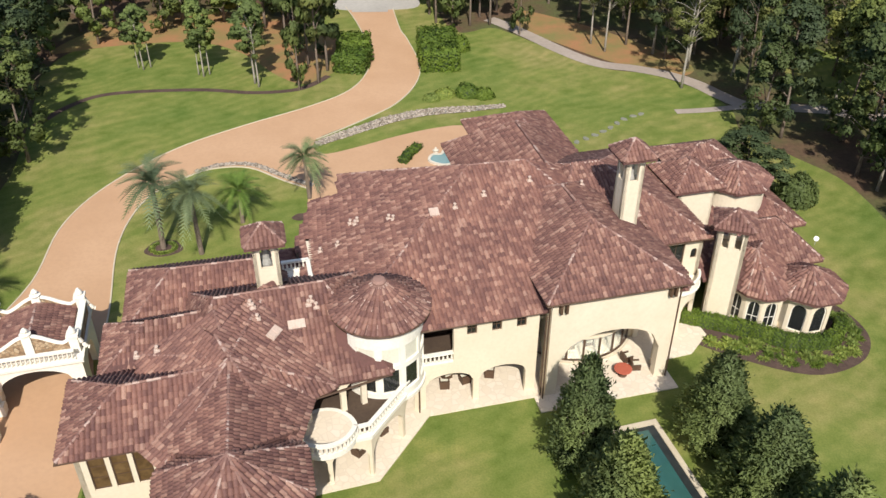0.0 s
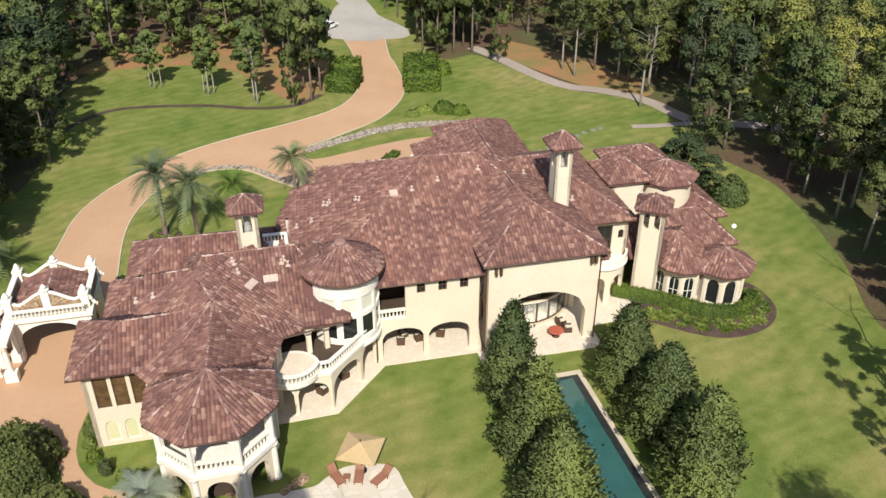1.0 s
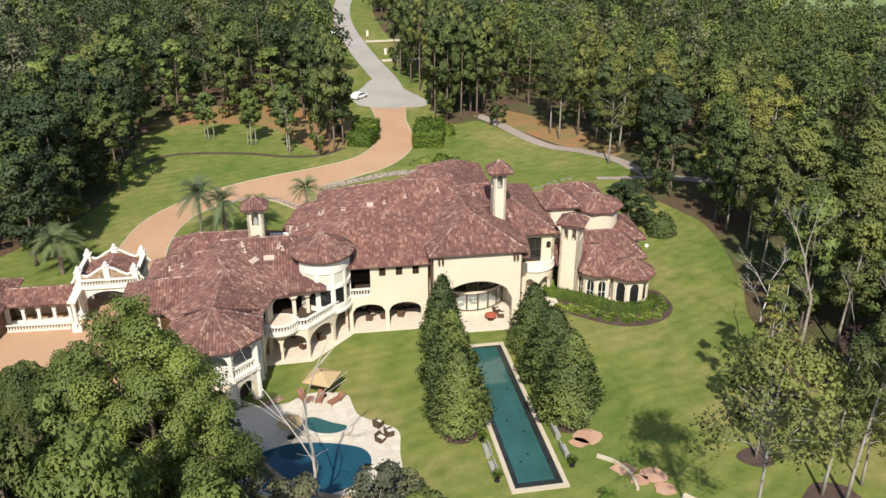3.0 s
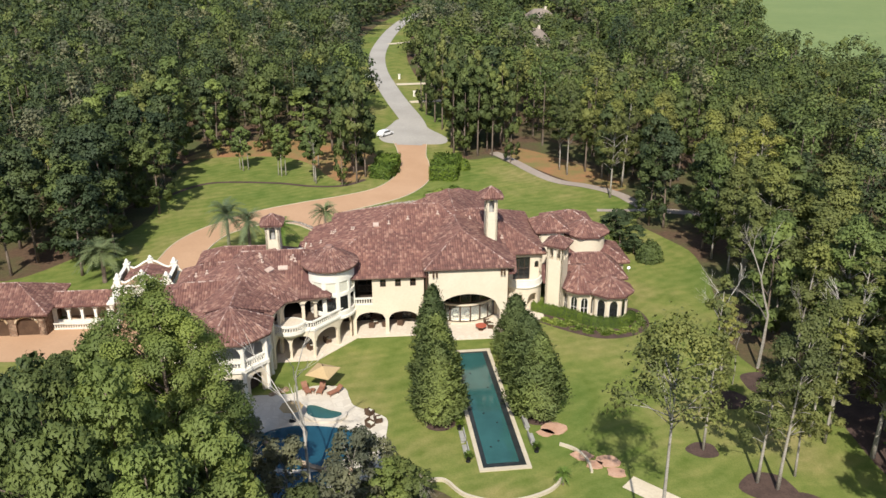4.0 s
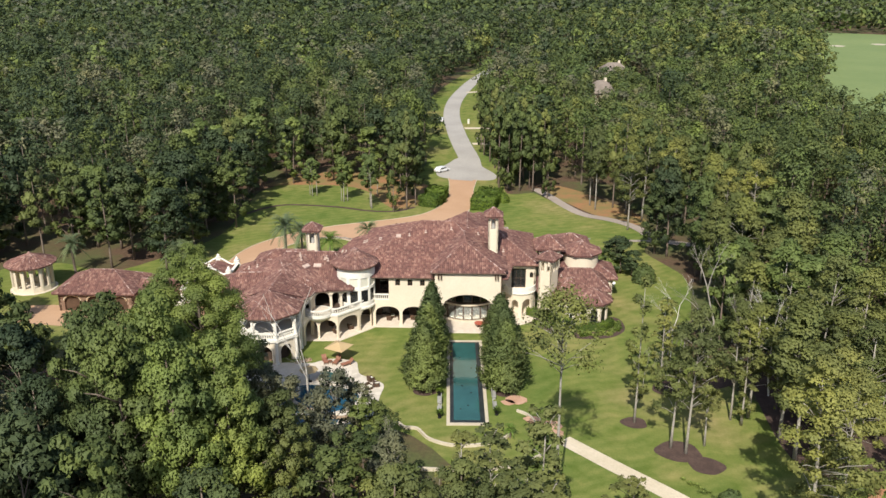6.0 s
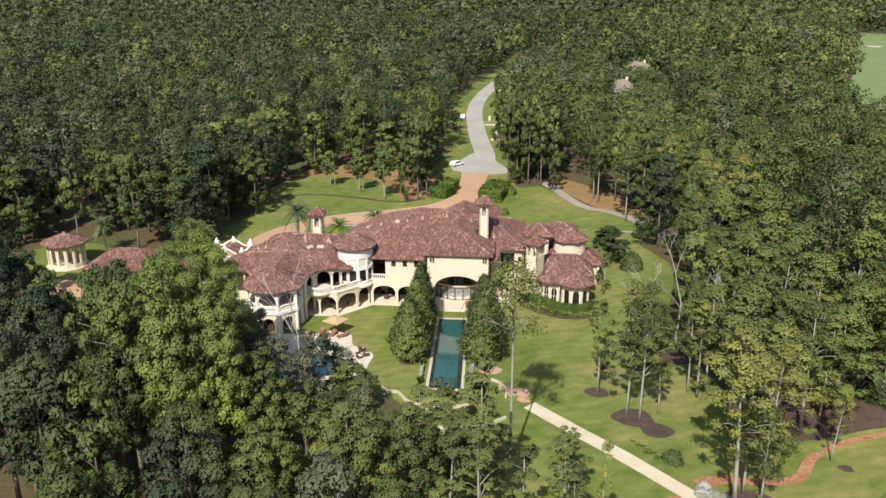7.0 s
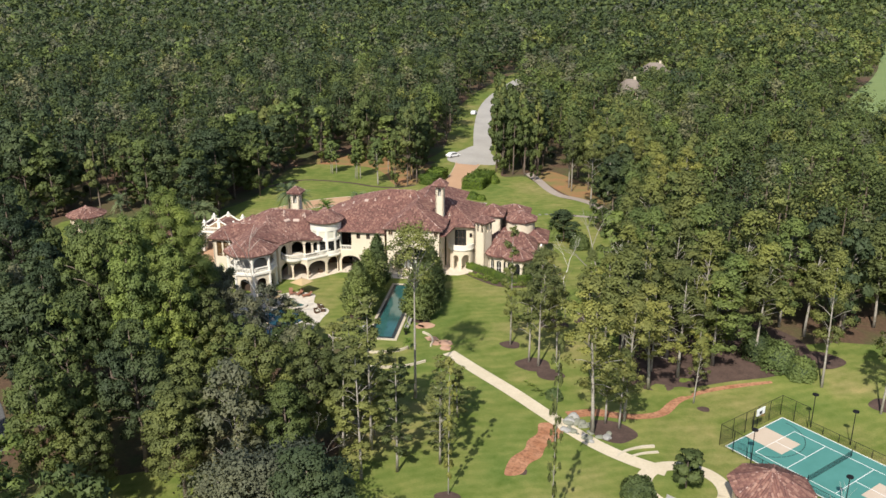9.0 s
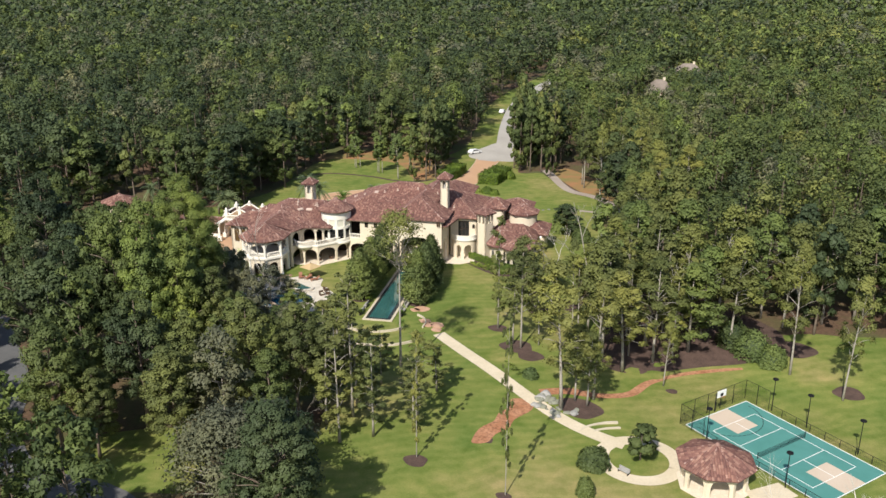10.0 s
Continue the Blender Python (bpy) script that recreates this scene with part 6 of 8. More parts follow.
for i in ids:
    put(edge_models[int(r.integers(0, 5))], x[i], y[i], r.uniform(0, 6.28), r.uniform(0.85, 1.25), r.uniform(0.75, 1.2), group="trees at the edge of the woods")


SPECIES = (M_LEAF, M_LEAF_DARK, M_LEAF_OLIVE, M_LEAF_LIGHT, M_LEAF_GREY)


def joined_woods(parent, x, y, r, k, n, size, R, hs, trunks, sub, whole=1.0):
    """Many crowns, joined into one mesh for each kind of tree; stands of one kind follow broad patches, and their mix
    also carries shade and haze.
    """
    out = {i: [] for i in range(len(SPECIES))}
    s = Shape()
    for px, py in zip(x, y):
        H, rad = r.uniform(*hs), R * r.uniform(0.6, 1.4)
        if away([(9, 352), (30, 180)], [px], [py])[0] < 13:
            H = min(H, 12.5)
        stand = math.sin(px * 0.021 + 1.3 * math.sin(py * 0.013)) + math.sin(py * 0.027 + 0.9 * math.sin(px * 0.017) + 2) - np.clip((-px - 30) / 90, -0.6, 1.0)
        # dark kinds weighted leftwards for cloud shadow, light kinds beyond for haze
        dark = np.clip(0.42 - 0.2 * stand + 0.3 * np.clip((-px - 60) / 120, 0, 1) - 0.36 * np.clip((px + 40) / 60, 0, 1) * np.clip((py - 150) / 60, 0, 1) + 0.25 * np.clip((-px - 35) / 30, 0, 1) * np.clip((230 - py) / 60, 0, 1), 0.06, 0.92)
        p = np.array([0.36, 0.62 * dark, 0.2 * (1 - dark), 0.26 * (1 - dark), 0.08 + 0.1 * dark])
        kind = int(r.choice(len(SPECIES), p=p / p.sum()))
        pine = r.uniform() < (0.7 if kind == 2 else 0.3)
        c, rc = crown_clumps(r, H, H * (0.4 if pine else 0.2), rad, k, "pine" if pine else "broad")
        v, _, nv = crown_leaves(r, c, rc * 1.25, int(n * (rad / R) ** 1.3), size, 0.75, sub, 0.3, 0.22, lift=0.55, whole=whole)
        out[kind].append((v + np.array([px, py, ground_z(px, py)]), nv))
        if trunks:
            s.tube([(px, py, -0.2), (px, py, H * 0.75)], [0.22, 0.08], 4)
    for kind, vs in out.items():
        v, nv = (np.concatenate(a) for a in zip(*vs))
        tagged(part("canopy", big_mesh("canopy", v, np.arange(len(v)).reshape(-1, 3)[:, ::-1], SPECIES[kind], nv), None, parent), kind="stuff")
    if trunks:
        tagged(part("trunks", s, M_BARK, parent), kind="stuff")


woods = thing("woods", Matrix.Identity(4), "dense mixed green woodland around the lawns", "woods", kind="stuff")
rest = ~first
near_side = rest & (((x > 38) & (y < 150)) | ((y > 60) & (y < 175) & (x > -95)))
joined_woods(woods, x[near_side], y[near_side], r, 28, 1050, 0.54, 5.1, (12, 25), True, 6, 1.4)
rest &= ~near_side
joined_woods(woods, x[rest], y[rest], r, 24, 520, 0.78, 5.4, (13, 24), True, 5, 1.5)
far_woods = thing("far_woods", Matrix.Identity(4), "green woodland stretching into the distance", "woods", kind="stuff")
x3, y3, r = woods_grid(9.6, 4, 250, 600)
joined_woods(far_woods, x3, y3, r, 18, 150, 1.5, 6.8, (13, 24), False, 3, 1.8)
x4, y4, r = woods_grid(13.5, 5, 600, 1550)
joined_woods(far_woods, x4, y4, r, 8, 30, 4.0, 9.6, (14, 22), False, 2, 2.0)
retire(near_broad + front_models + lawn_pine + near_pine + near_thin + [pool_tree] + edge_models)

# ---- gate bridge, garage and garden pavilions ----
def tiled(parent, polys, drop=0.2, cap=0.13):
    """A small tiled roof: deck, tiling and ridge capping under one parent."""
    deck = Shape(True)
    for poly in polys:
        deck.slab(poly, drop)
    roof = part("roof", deck, M_DECK, parent, "brown barrel-tile roof")
    V, F, n0 = [], [], 0
    for poly in polys:
        pts, ac, dn, up = tile_grid(poly)
        if len(pts):
            v = pts[:, None, :] + TILE_LOCAL[None, :, 0:1] * ac + TILE_LOCAL[None, :, 1:2] * dn + (TILE_LOCAL[None, :, 2:3] + 0.01) * up
            V.append(v.reshape(-1, 3))
            F.append((np.arange(len(pts))[:, None, None] * 12 + TILE_FACES[None] + n0).reshape(-1, 4))
            n0 += len(pts) * 12
    tagged(part("tiling", big_mesh("tiling", np.concatenate(V), np.concatenate(F), M_TILE), None, roof), kind="stuff")
    seen, caps = {}, Shape()
    for poly in polys:
        for p, q in zip(poly, poly[1:] + poly[:1]):
            k = tuple(sorted((tuple(round(c, 3) for c in p), tuple(round(c, 3) for c in q))))
            seen[k] = seen.get(k, 0) + 1
    for (p, q), cnt in seen.items():
        if cnt > 1:
            p, q = sorted((Vector(p), Vector(q)), key=lambda t: t.z)
            m = max(1, int((q - p).length / 0.45))
            for i in range(m):
                caps.tube([p.lerp(q, i / m) + Vector((0, 0, 0.07)), p.lerp(q, (i + 1.08) / m) + Vector((0, 0, 0.03))], [cap, cap * 0.8], 6)
    tagged(part("ridge_capping", caps, M_CAP, roof), kind="stuff")
    return roof


def tile_grid(poly):
    n, c = plane_of(poly)
    down = Vector((n.x, n.y, 0))
    down = (down - n * down.dot(n)).normalized()
    across = down.cross(n).normalized()
    P = np.array([(Vector(p) - c).to_tuple() for p in poly])
    u, w = P @ np.array(across), P @ np.array(down)
    U, W = np.meshgrid(np.arange(u.min() - TW, u.max() + TW, TW), np.arange(w.max() - TL * 0.42, w.min() - TL, -TL))
    U, W = U.ravel(), W.ravel()
    ok = inside(list(zip(u, w)), U, W)
    return np.array(c) + U[ok, None] * np.array(across) + W[ok, None] * np.array(down), np.array(across), np.array(down), np.array(n)


bridge = thing("porte_cochere", HOUSE, "white baroque porte-cochere with scrolled parapets and arches", "porte-cochere")
PC0, PC1, PB0, PB1 = -49.0, -41.6, 9.0, 15.4
for p, q in (((PC0, PB0), (PC1, PB0)), ((PC1, PB1), (PC0, PB1))):
    s = Shape(True)
    wall(s, Line(p, q), 0, 4.1, 0.6, [opening(0.8, 6.6, 0.02, 3.6, 1.7)])
    part("arch_wall", s, M_WHITE, bridge, "white wall with a wide carriage arch")
for p, q in (((PC1, PB0 + 0.61), (PC1, PB1 - 0.61)), ((PC0, PB1 - 0.61), (PC0, PB0 + 0.61))):
    s = Shape(True)
    wall(s, Line(p, q), 0, 4.1, 0.5, [opening(1.0, 4.2, 0.02, 3.0, 1.2)])
    part("arch_wall", s, M_WHITE, bridge)
s = Shape()
s.box(PC0 - 0.25, PC1 + 0.25, PB0 - 0.35, PB1 + 0.35, 4.1, 4.35)
part("deck", s, M_WHITE, bridge)
balustrade(bridge, [(PC0 + 0.3, PB0 - 0.1), (PC1 - 0.3, PB0 - 0.1)], 4.35)


def scroll_profile(w):
    """Height of the curved gable parapet across its half width w (0 at the middle)."""
    t = min(abs(w) / 3.0, 1.0)
    return 5.1 + 1.2 * (0.5 + 0.5 * math.cos(math.pi * min(t * 1.05, 1.0))) + 0.35 * max(0.0, t - 0.82) / 0.18


for y in (PB0 + 0.9, PB1 - 0.3):
    mid = (PC0 + PC1) / 2
    ws = np.linspace(-3.0, 3.0, 25)
    top = [(mid + w, scroll_profile(w)) for w in ws]
    s = Shape()
    n = len(top)
    vs = [(x, y, 4.35) for x, z in top] + [(x, y, z) for x, z in top] + [(x, y + 0.35, 4.35) for x, z in top] + [(x, y + 0.35, z) for x, z in top]
    fs = []
    for i in range(n - 1):
        fs += [(i, i + 1, n + i + 1, n + i), (2 * n + i + 1, 2 * n + i, 3 * n + i, 3 * n + i + 1), (n + i, n + i + 1, 3 * n + i + 1, 3 * n + i)]
    fs += [(0, n, 3 * n, 2 * n), (n - 1, 3 * n - 1, 4 * n - 1, 2 * n - 1)]
    s.add(vs, fs)
    par = part("parapet", s, M_RUBBLE, bridge, "scrolled gable parapet of brown rubble stone")
    s = Shape()
    s.tube([(x, y + 0.17, z + 0.03) for x, z in top], 0.18, 8)
    part("coping", s, M_WHITE, par, "thick white curved coping")
    s = Shape()
    s.box(mid - 0.34, mid + 0.34, y - 0.12, y + 0.47, 4.35, 6.5)
    s.lathe(mid, y + 0.17, [(0.4, 6.5), (0.46, 6.62), (0.2, 6.72), (0.28, 6.92), (0.1, 7.15)], 12)
    part("pedestal", s, M_WHITE, par)
for x in (PC0 + 0.35, PC1 - 0.35):
    for y in (PB0 + 1.0, PB1 - 0.2):
        s = Shape()
        s.box(x - 0.34, x + 0.34, y - 0.32, y + 0.32, 4.35, 5.9)
        s.box(x - 0.46, x + 0.46, y - 0.44, y + 0.44, 5.9, 6.08)
        s.lathe(x, y, [(0.24, 6.08), (0.32, 6.26), (0.26, 6.46), (0.08, 6.75)], 12)
        part("pinnacle", s, M_WHITE, bridge, "white pinnacle with a ball finial")
for side, x0 in ((1, PC1 - 0.1), (-1, PC0 + 0.1)):
    for y in (PB0 + 0.95, PB1 - 0.3):
        s = Shape()
        pts = [(x0 + side * 0.75 * t, y, 5.9 - 1.35 * math.sin(t * math.pi / 2)) for t in np.linspace(0, 1, 9)]
        s.tube(pts, 0.17, 8)
        part("scroll", s, M_WHITE, bridge, "white scrolled buttress")
for x in (PC0 - 0.05, PC1 - 0.3):
    s = Shape()
    s.box(x, x + 0.35, PB0 + 1.3, PB1 - 0.55, 4.35, 5.45)
    side_wall = part("side_parapet", s, M_RUBBLE, bridge, "low brown rubble parapet")
    s = Shape()
    s.box(x - 0.08, x + 0.43, PB0 + 1.3, PB1 - 0.55, 5.45, 5.62)
    part("coping", s, M_WHITE, side_wall, "white stone coping")
# carriageway ceiling, with the shade under the deck put into its colour
s = Shape()
s.box(PC0 + 0.52, PC1 - 0.52, PB0 + 0.62, PB1 - 0.62, 3.62, 4.09)
part("ceiling", s, M_RECESS_SHADE, bridge, "carriageway ceiling coloured dark for the shade under the deck")
mid = (PC0 + PC1) / 2
tiled(bridge, [[(mid - 2.9, PB0 + 1.3, 4.9), (mid, PB0 + 1.3, 5.9), (mid, PB1 - 0.4, 5.9), (mid - 2.9, PB1 - 0.4, 4.9)], [(mid, PB0 + 1.3, 5.9), (mid + 2.9, PB0 + 1.3, 4.9), (mid + 2.9, PB1 - 0.4, 4.9), (mid, PB1 - 0.4, 5.9)]])
for x, y in ((PC0 + 0.4, PB0 - 3.3), (PC0 + 0.4, PB0 - 0.3)):
    s = Shape()
    s.box(x - 0.55, x + 0.55, y - 0.4, y + 0.4, 0.1, 1.1)
    s.lathe(x, y, [(0.3, 1.1), (0.26, 1.4), (0.22, 3.4), (0.34, 3.8), (0.34, 4.1)], 12)
    part("column", s, M_WHITE, bridge)
s = Shape()
s.box(PC0 - 0.1, PC0 + 0.9, PB0 - 3.8, PB0 - 0.36, 4.1, 4.35)
part("entablature", s, M_WHITE, bridge)

garage = thing("garage", HOUSE, "brown stone garage with arched dark wood doors and tiled roof", "garage")
G0, G1, GB0, GB1 = -70.2, -57.4, 5.0, 13.6
gl = Line((G0, GB0), (G1, GB0))
g_ops = [opening(1.0 + 3.95 * i, 3.95 + 3.95 * i, 0.02, 2.85, 0.9) for i in range(3)]
s = Shape(True)
wall(s, gl, 0, 3.4, 0.5, g_ops)
part("front_wall", s, M_BRICK, garage, "brown stone front wall with three arches")
for p, q in (((G1, GB0), (G1, GB1)), ((G1, GB1), (G0, GB1)), ((G0, GB1), (G0, GB0))):
    s = Shape(True)
    wall(s, Line(p, q), 0, 3.4, 0.4, [])
    part("wall", s, M_BRICK, garage)
for o in g_ops:
    window(gl, o, garage, 0.3, (1, 1), M_DARKWOOD, M_DARKWOOD, 0.14, "arched dark wooden garage door", "garage_door")
    s = Shape(True)
    pts = [gl.at(q, -0.06) + (top_of(o, q) + 0.12,) for q in np.linspace(o["s0"], o["s1"], 13)]
    s.tube(pts, 0.16, 6)
    part("arch_trim", s, M_STONE, garage)
tiled(garage, hip(rect(G0 - 0.7, G1 + 0.7, GB0 - 0.7, GB1 + 0.7, 3.45), (-65.8, 9.3, 6.1), (-61.8, 9.3, 6.1), "a"))

link_wing = thing("covered_walk", HOUSE, "covered walk with white arches and a tiled roof", "arcade")
lk = Line((-57.3, 7.6), (-49.6, 7.6))
s = Shape(True)
wall(s, lk, 0, 3.3, 0.4, [opening(0.5 + 1.8 * i, 1.95 + 1.8 * i, 0.9, 2.9, 0.7) for i in range(4)])
part("arch_wall", s, M_WHITE, link_wing)
s = Shape(True)
wall(s, Line((-49.6, 11.2), (-57.3, 11.2)), 0, 3.3, 0.4, [])
part("wall", s, M_STUCCO, link_wing)
balustrade(link_wing, [(-57.0, 6.6), (-49.6, 6.4)], 0.12)
tiled(link_wing, [[(-57.2, 6.9, 3.35), (-49.4, 6.9, 3.35), (-49.4, 9.3, 4.5), (-57.2, 9.3, 4.5)], [(-49.4, 9.3, 4.5), (-49.4, 11.7, 3.35), (-57.2, 11.7, 3.35), (-57.2, 9.3, 4.5)]])


def garden_pavilion(name, m, label, n, rad, eave, apex, wall_mat, arches=True, parapet=False, r_over=0.8):
    """A small round or many-sided pavilion with arches under a tiled roof."""
    ob = thing(name, m, label, "pavilion")
    pts = [(p[0], p[1]) for p in ring(0, 0, rad, n, 0, math.pi / n)]
    for i in range(n):
        ln = Line(pts[i], pts[(i + 1) % n])
        L = ln.length
        s = Shape(True)
        w = min(0.45, L * 0.2)
        wall(s, ln, 0, eave, 0.35, [opening(w, L - w, 0.02 if not parapet else 1.0, eave - 0.5, (L - 2 * w) * 0.42)] if arches else [])
        part("arch_wall", s, wall_mat, ob)
    s = Shape()
    s.prism([(p[0], p[1]) for p in ring(0, 0, rad + 0.5, n, 0, math.pi / n)], -0.2, 0.1)
    part("plinth", s, M_PAVER, ob)
    s = Shape()
    s.lathe(0, 0, [(rad + 0.1, eave - 0.3), (rad + 0.3, eave - 0.1), (rad + 0.3, eave + 0.02), (0.3, eave + 0.03)], n, math.pi / n)
    part("cornice", s, M_WHITE, ob)
    tiled(ob, fan((0, 0, apex), ring(0, 0, rad + r_over, n, eave + 0.06, math.pi / n)), 0.16, 0.1)
    s = Shape()
    s.lathe(0, 0, [(0.35, apex - 0.1), (0.3, apex + 0.15), (0.1, apex + 0.35)], 10)
    part("finial", s, M_CAP, ob)
    return ob


garden_pavilion("round_pavilion", HOUSE @ pose(-80.0, 15.6, 0), "round pavilion with white parapet and radial tile roof", 14, 3.6, 4.9, 6.7, M_STUCCO, True, True)
garden_pavilion("gazebo", pose(83.2, 0.6, -1.4, 0, 0, 20), "octagonal cream gazebo with arches and tiled roof", 8, 4.1, 3.3, 5.5, M_STUCCO)
s = Shape()
s.prism([(87.2, 0.5), (90.5, 4.2), (93.0, 2.4), (89, -3)], -1.4, -1.28)
solo("terrace", s, M_PATH, "pale paved terrace beside the gazebo", "terrace", kind="structure")

# houses among the far trees
def far_house(x, y, turn, w, d, label):
    ob = thing("house", pose(x, y, 0, 0, 0, turn), label, "house")
    s = Shape()
    s.box(-w, w, -d, d, 0, 6.5)
    part("wall", s, M_STUCCO, ob)
    r = Shape(True)
    for poly in hip(rect(-w - 0.6, w + 0.6, -d - 0.6, d + 0.6, 6.5), (-w * 0.4, 0, 11.0), (w * 0.4, 0, 11.0), "a"):
        r.slab(poly, 0.3)
    part("roof", r, M_SHINGLE, ob)
    for k in range(3):
        s = Shape()
        s.box(-w * 0.7 + k * w * 0.7 - 0.7, -w * 0.7 + k * w * 0.7 + 0.7, -d - 0.06, -d + 0.1, 3.6, 5.6)
        part("window", s, M_DARKWOOD, ob)
    s = Shape()
    s.box(w * 0.3, w * 0.3 + 0.9, -0.45, 0.45, 8, 11.9)
    part("chimney", s, M_STUCCO, ob)


far_house(9, 352, 20, 7, 6, "cream house with a brown roof among far trees")
far_house(10, 284, 35, 5, 4.5, "cream house with a brown hipped roof among the trees")
far_house(-72, 1245, 0, 12, 8, "pale distant house above the woods")

# ---- vehicles ----
def parked_car(x, y, turn, label):
    car = thing("car", pose(x, y, 0.11, 0, 0, turn), label, "car")
    b = Shape()
    prof = [(-2.3, 0.35), (2.3, 0.35), (2.35, 0.75), (1.5, 0.95), (0.75, 1.45), (-1.2, 1.48), (-2.1, 1.0), (-2.35, 0.8)]
    n = len(prof)
    b.add([(px, -0.88, pz) for px, pz in prof] + [(px, 0.88, pz) for px, pz in prof], [tuple(range(n)), tuple(range(n, 2 * n))[::-1]] + [(i, n + i, n + (i + 1) % n, (i + 1) % n) for i in range(n)])
    part("body", b, M_CARPAINT, car)
    for sgn in (-1, 1):
        w = Shape()
        w.add([(-1.6, sgn * 0.89, 1.0), (1.2, sgn * 0.89, 1.0), (0.65, sgn * 0.885, 1.38), (-1.15, sgn * 0.885, 1.4), (-1.6, sgn * 0.87, 1.0), (1.2, sgn * 0.87, 1.0), (0.65, sgn * 0.87, 1.38), (-1.15, sgn * 0.87, 1.4)], [(0, 1, 2, 3), (4, 5, 6, 7)])
        part("side_window", w, M_IRON, car, "dark tinted window")
        for wx in (-1.45, 1.45):
            t = Shape()
            t.tube([(wx, sgn * 0.7, 0.34), (wx, sgn * 0.92, 0.34)], 0.34, 14)
            tyre = part("wheel", t, M_TYRE, car)
            h = Shape()
            h.tube([(wx, sgn * 0.9, 0.34), (wx, sgn * 0.935, 0.34)], 0.2, 10)
            part("rim", h, M_GREY, tyre)
        for wx, mname, mm in ((2.3, "headlight", M_GREY), (-2.3, "tail_light", M_RED)):
            l = Shape()
            l.box(wx - 0.04, wx + 0.04, sgn * 0.62 - 0.18, sgn * 0.62 + 0.18, 0.62, 0.78)
            part(mname, l, mm, car)
    ws = Shape()
    ws.add([(1.42, -0.75, 1.0), (1.42, 0.75, 1.0), (0.8, 0.7, 1.44), (0.8, -0.7, 1.44)], [(0, 1, 2, 3)])
    ws.v = [(a + 0.03, b_, c + 0.03) for a, b_, c in ws.v]
    part("windscreen", ws, M_IRON, car, "dark windscreen")


parked_car(-20.8, 155.2, 62, "white car parked by the turning circle")
parked_car(-43.6, 232.5, 100, "white car parked on the grass verge")
for (x, y), (dx, dy), L in (((-31.5, 221.4), (0.95, 0.3), 17), ((-22, 195.4), (0.93, 0.36), 14), ((-53, 307.5), (0.77, 0.64), 14)):
    solo("side_drive", ribbon([(x, y), (x + dx * L, y + dy * L)], 3.2, 0.13), M_PATH, "pale concrete side drive off the road", "driveway", kind="structure")
for x, y in ((-22.3, 204.0), (-32.5, 231)):
    ob = thing("gate_post", pose(x, y, 0.05), "white masonry post beside a side drive", "post")
    s = Shape()
    s.box(-0.32, 0.32, -0.32, 0.32, 0, 1.5)
    part("shaft", s, M_WHITE, ob)
    s = Shape()
    s.box(-0.42, 0.42, -0.42, 0.42, 1.5, 1.66)
    part("cap", s, M_WHITE, ob)
for x, y in ((146, 606), (177, 628), (196, 640)):
    solo("sand_bunker", with_mat(drape([(x + 5 * math.cos(a) * (1 + 0.2 * math.sin(3 * a)), y + 6 * math.sin(a)) for a in np.linspace(0, 6.28, 17)[:-1]], 0.12), M_COPING), None, "pale sand hazard beside the far fairway", "bunker", group="bunkers on the fairway")

# ---- pools ----
PA = Vector((0.271, -0.9626))
PN = Vector((0.9626, 0.271))


def pool_pt(u, v):
    """u along the pool from the house end, v across it."""
    p = Vector((11.55, 46.2)) + PA * u + PN * v
    return p.x, p.y


def pool_rect(u0, u1, v0, v1):
    return [pool_pt(u0, v0), pool_pt(u1, v0), pool_pt(u1, v1), pool_pt(u0, v1)]


lap = thing("lap_pool", Matrix.Identity(4), "long rectangular lap pool with tan coping and teal water", "pool")
PL, PW = 25.6, 5.5
for u0, u1, v0, v1 in ((0, 0.5, 0, PW), (PL - 0.5, PL, 0, PW), (0.5, PL - 0.5, 0, 0.45), (0.5, PL - 0.5, PW - 0.45, PW)):
    s = Shape()
    s.prism(pool_rect(u0, u1, v0, v1)[::-1], -0.1, 0.2)
    part("coping", s, M_COPING, lap, "tan limestone coping")
for u0, u1, v0, v1 in ((0.5, 0.9, 0.45, PW - 0.45), (PL - 1.25, PL - 0.5, 0.45, PW - 0.45), (0.9, PL - 1.25, 0.45, 0.95), (0.9, PL - 1.25, PW - 1.1, PW - 0.45)):
    s = Shape()
    s.prism(pool_rect(u0, u1, v0, v1)[::-1], -0.1, 0.115)
    part("overflow_edge", s, material("black_pool_tile", two_scale((0.02, 0.025, 0.026), (0.035, 0.04, 0.04), (0.015, 0.018, 0.02), 1, 8), 0.3) if "black_pool_tile" not in bpy.data.materials else bpy.data.materials["black_pool_tile"], lap, "dark tiled overflow edge")
s = Shape()
s.prism(pool_rect(0.9, PL - 1.25, 0.95, PW - 1.1)[::-1], -0.1, 0.15)
part("water", s, M_WATER, lap, "still teal pool water")
for u, v in ((6, 2.0), (9.5, 3.6), (15, 2.2), (17, 3.4), (20.5, 2.9), (21.5, 1.9)):
    s = Shape()
    s.lathe(*pool_pt(u, v), [(0.12, 0.15), (0.12, 0.17), (0.04, 0.18)], 8)
    part("float", s, M_IRON, lap, "small dark float on the water")

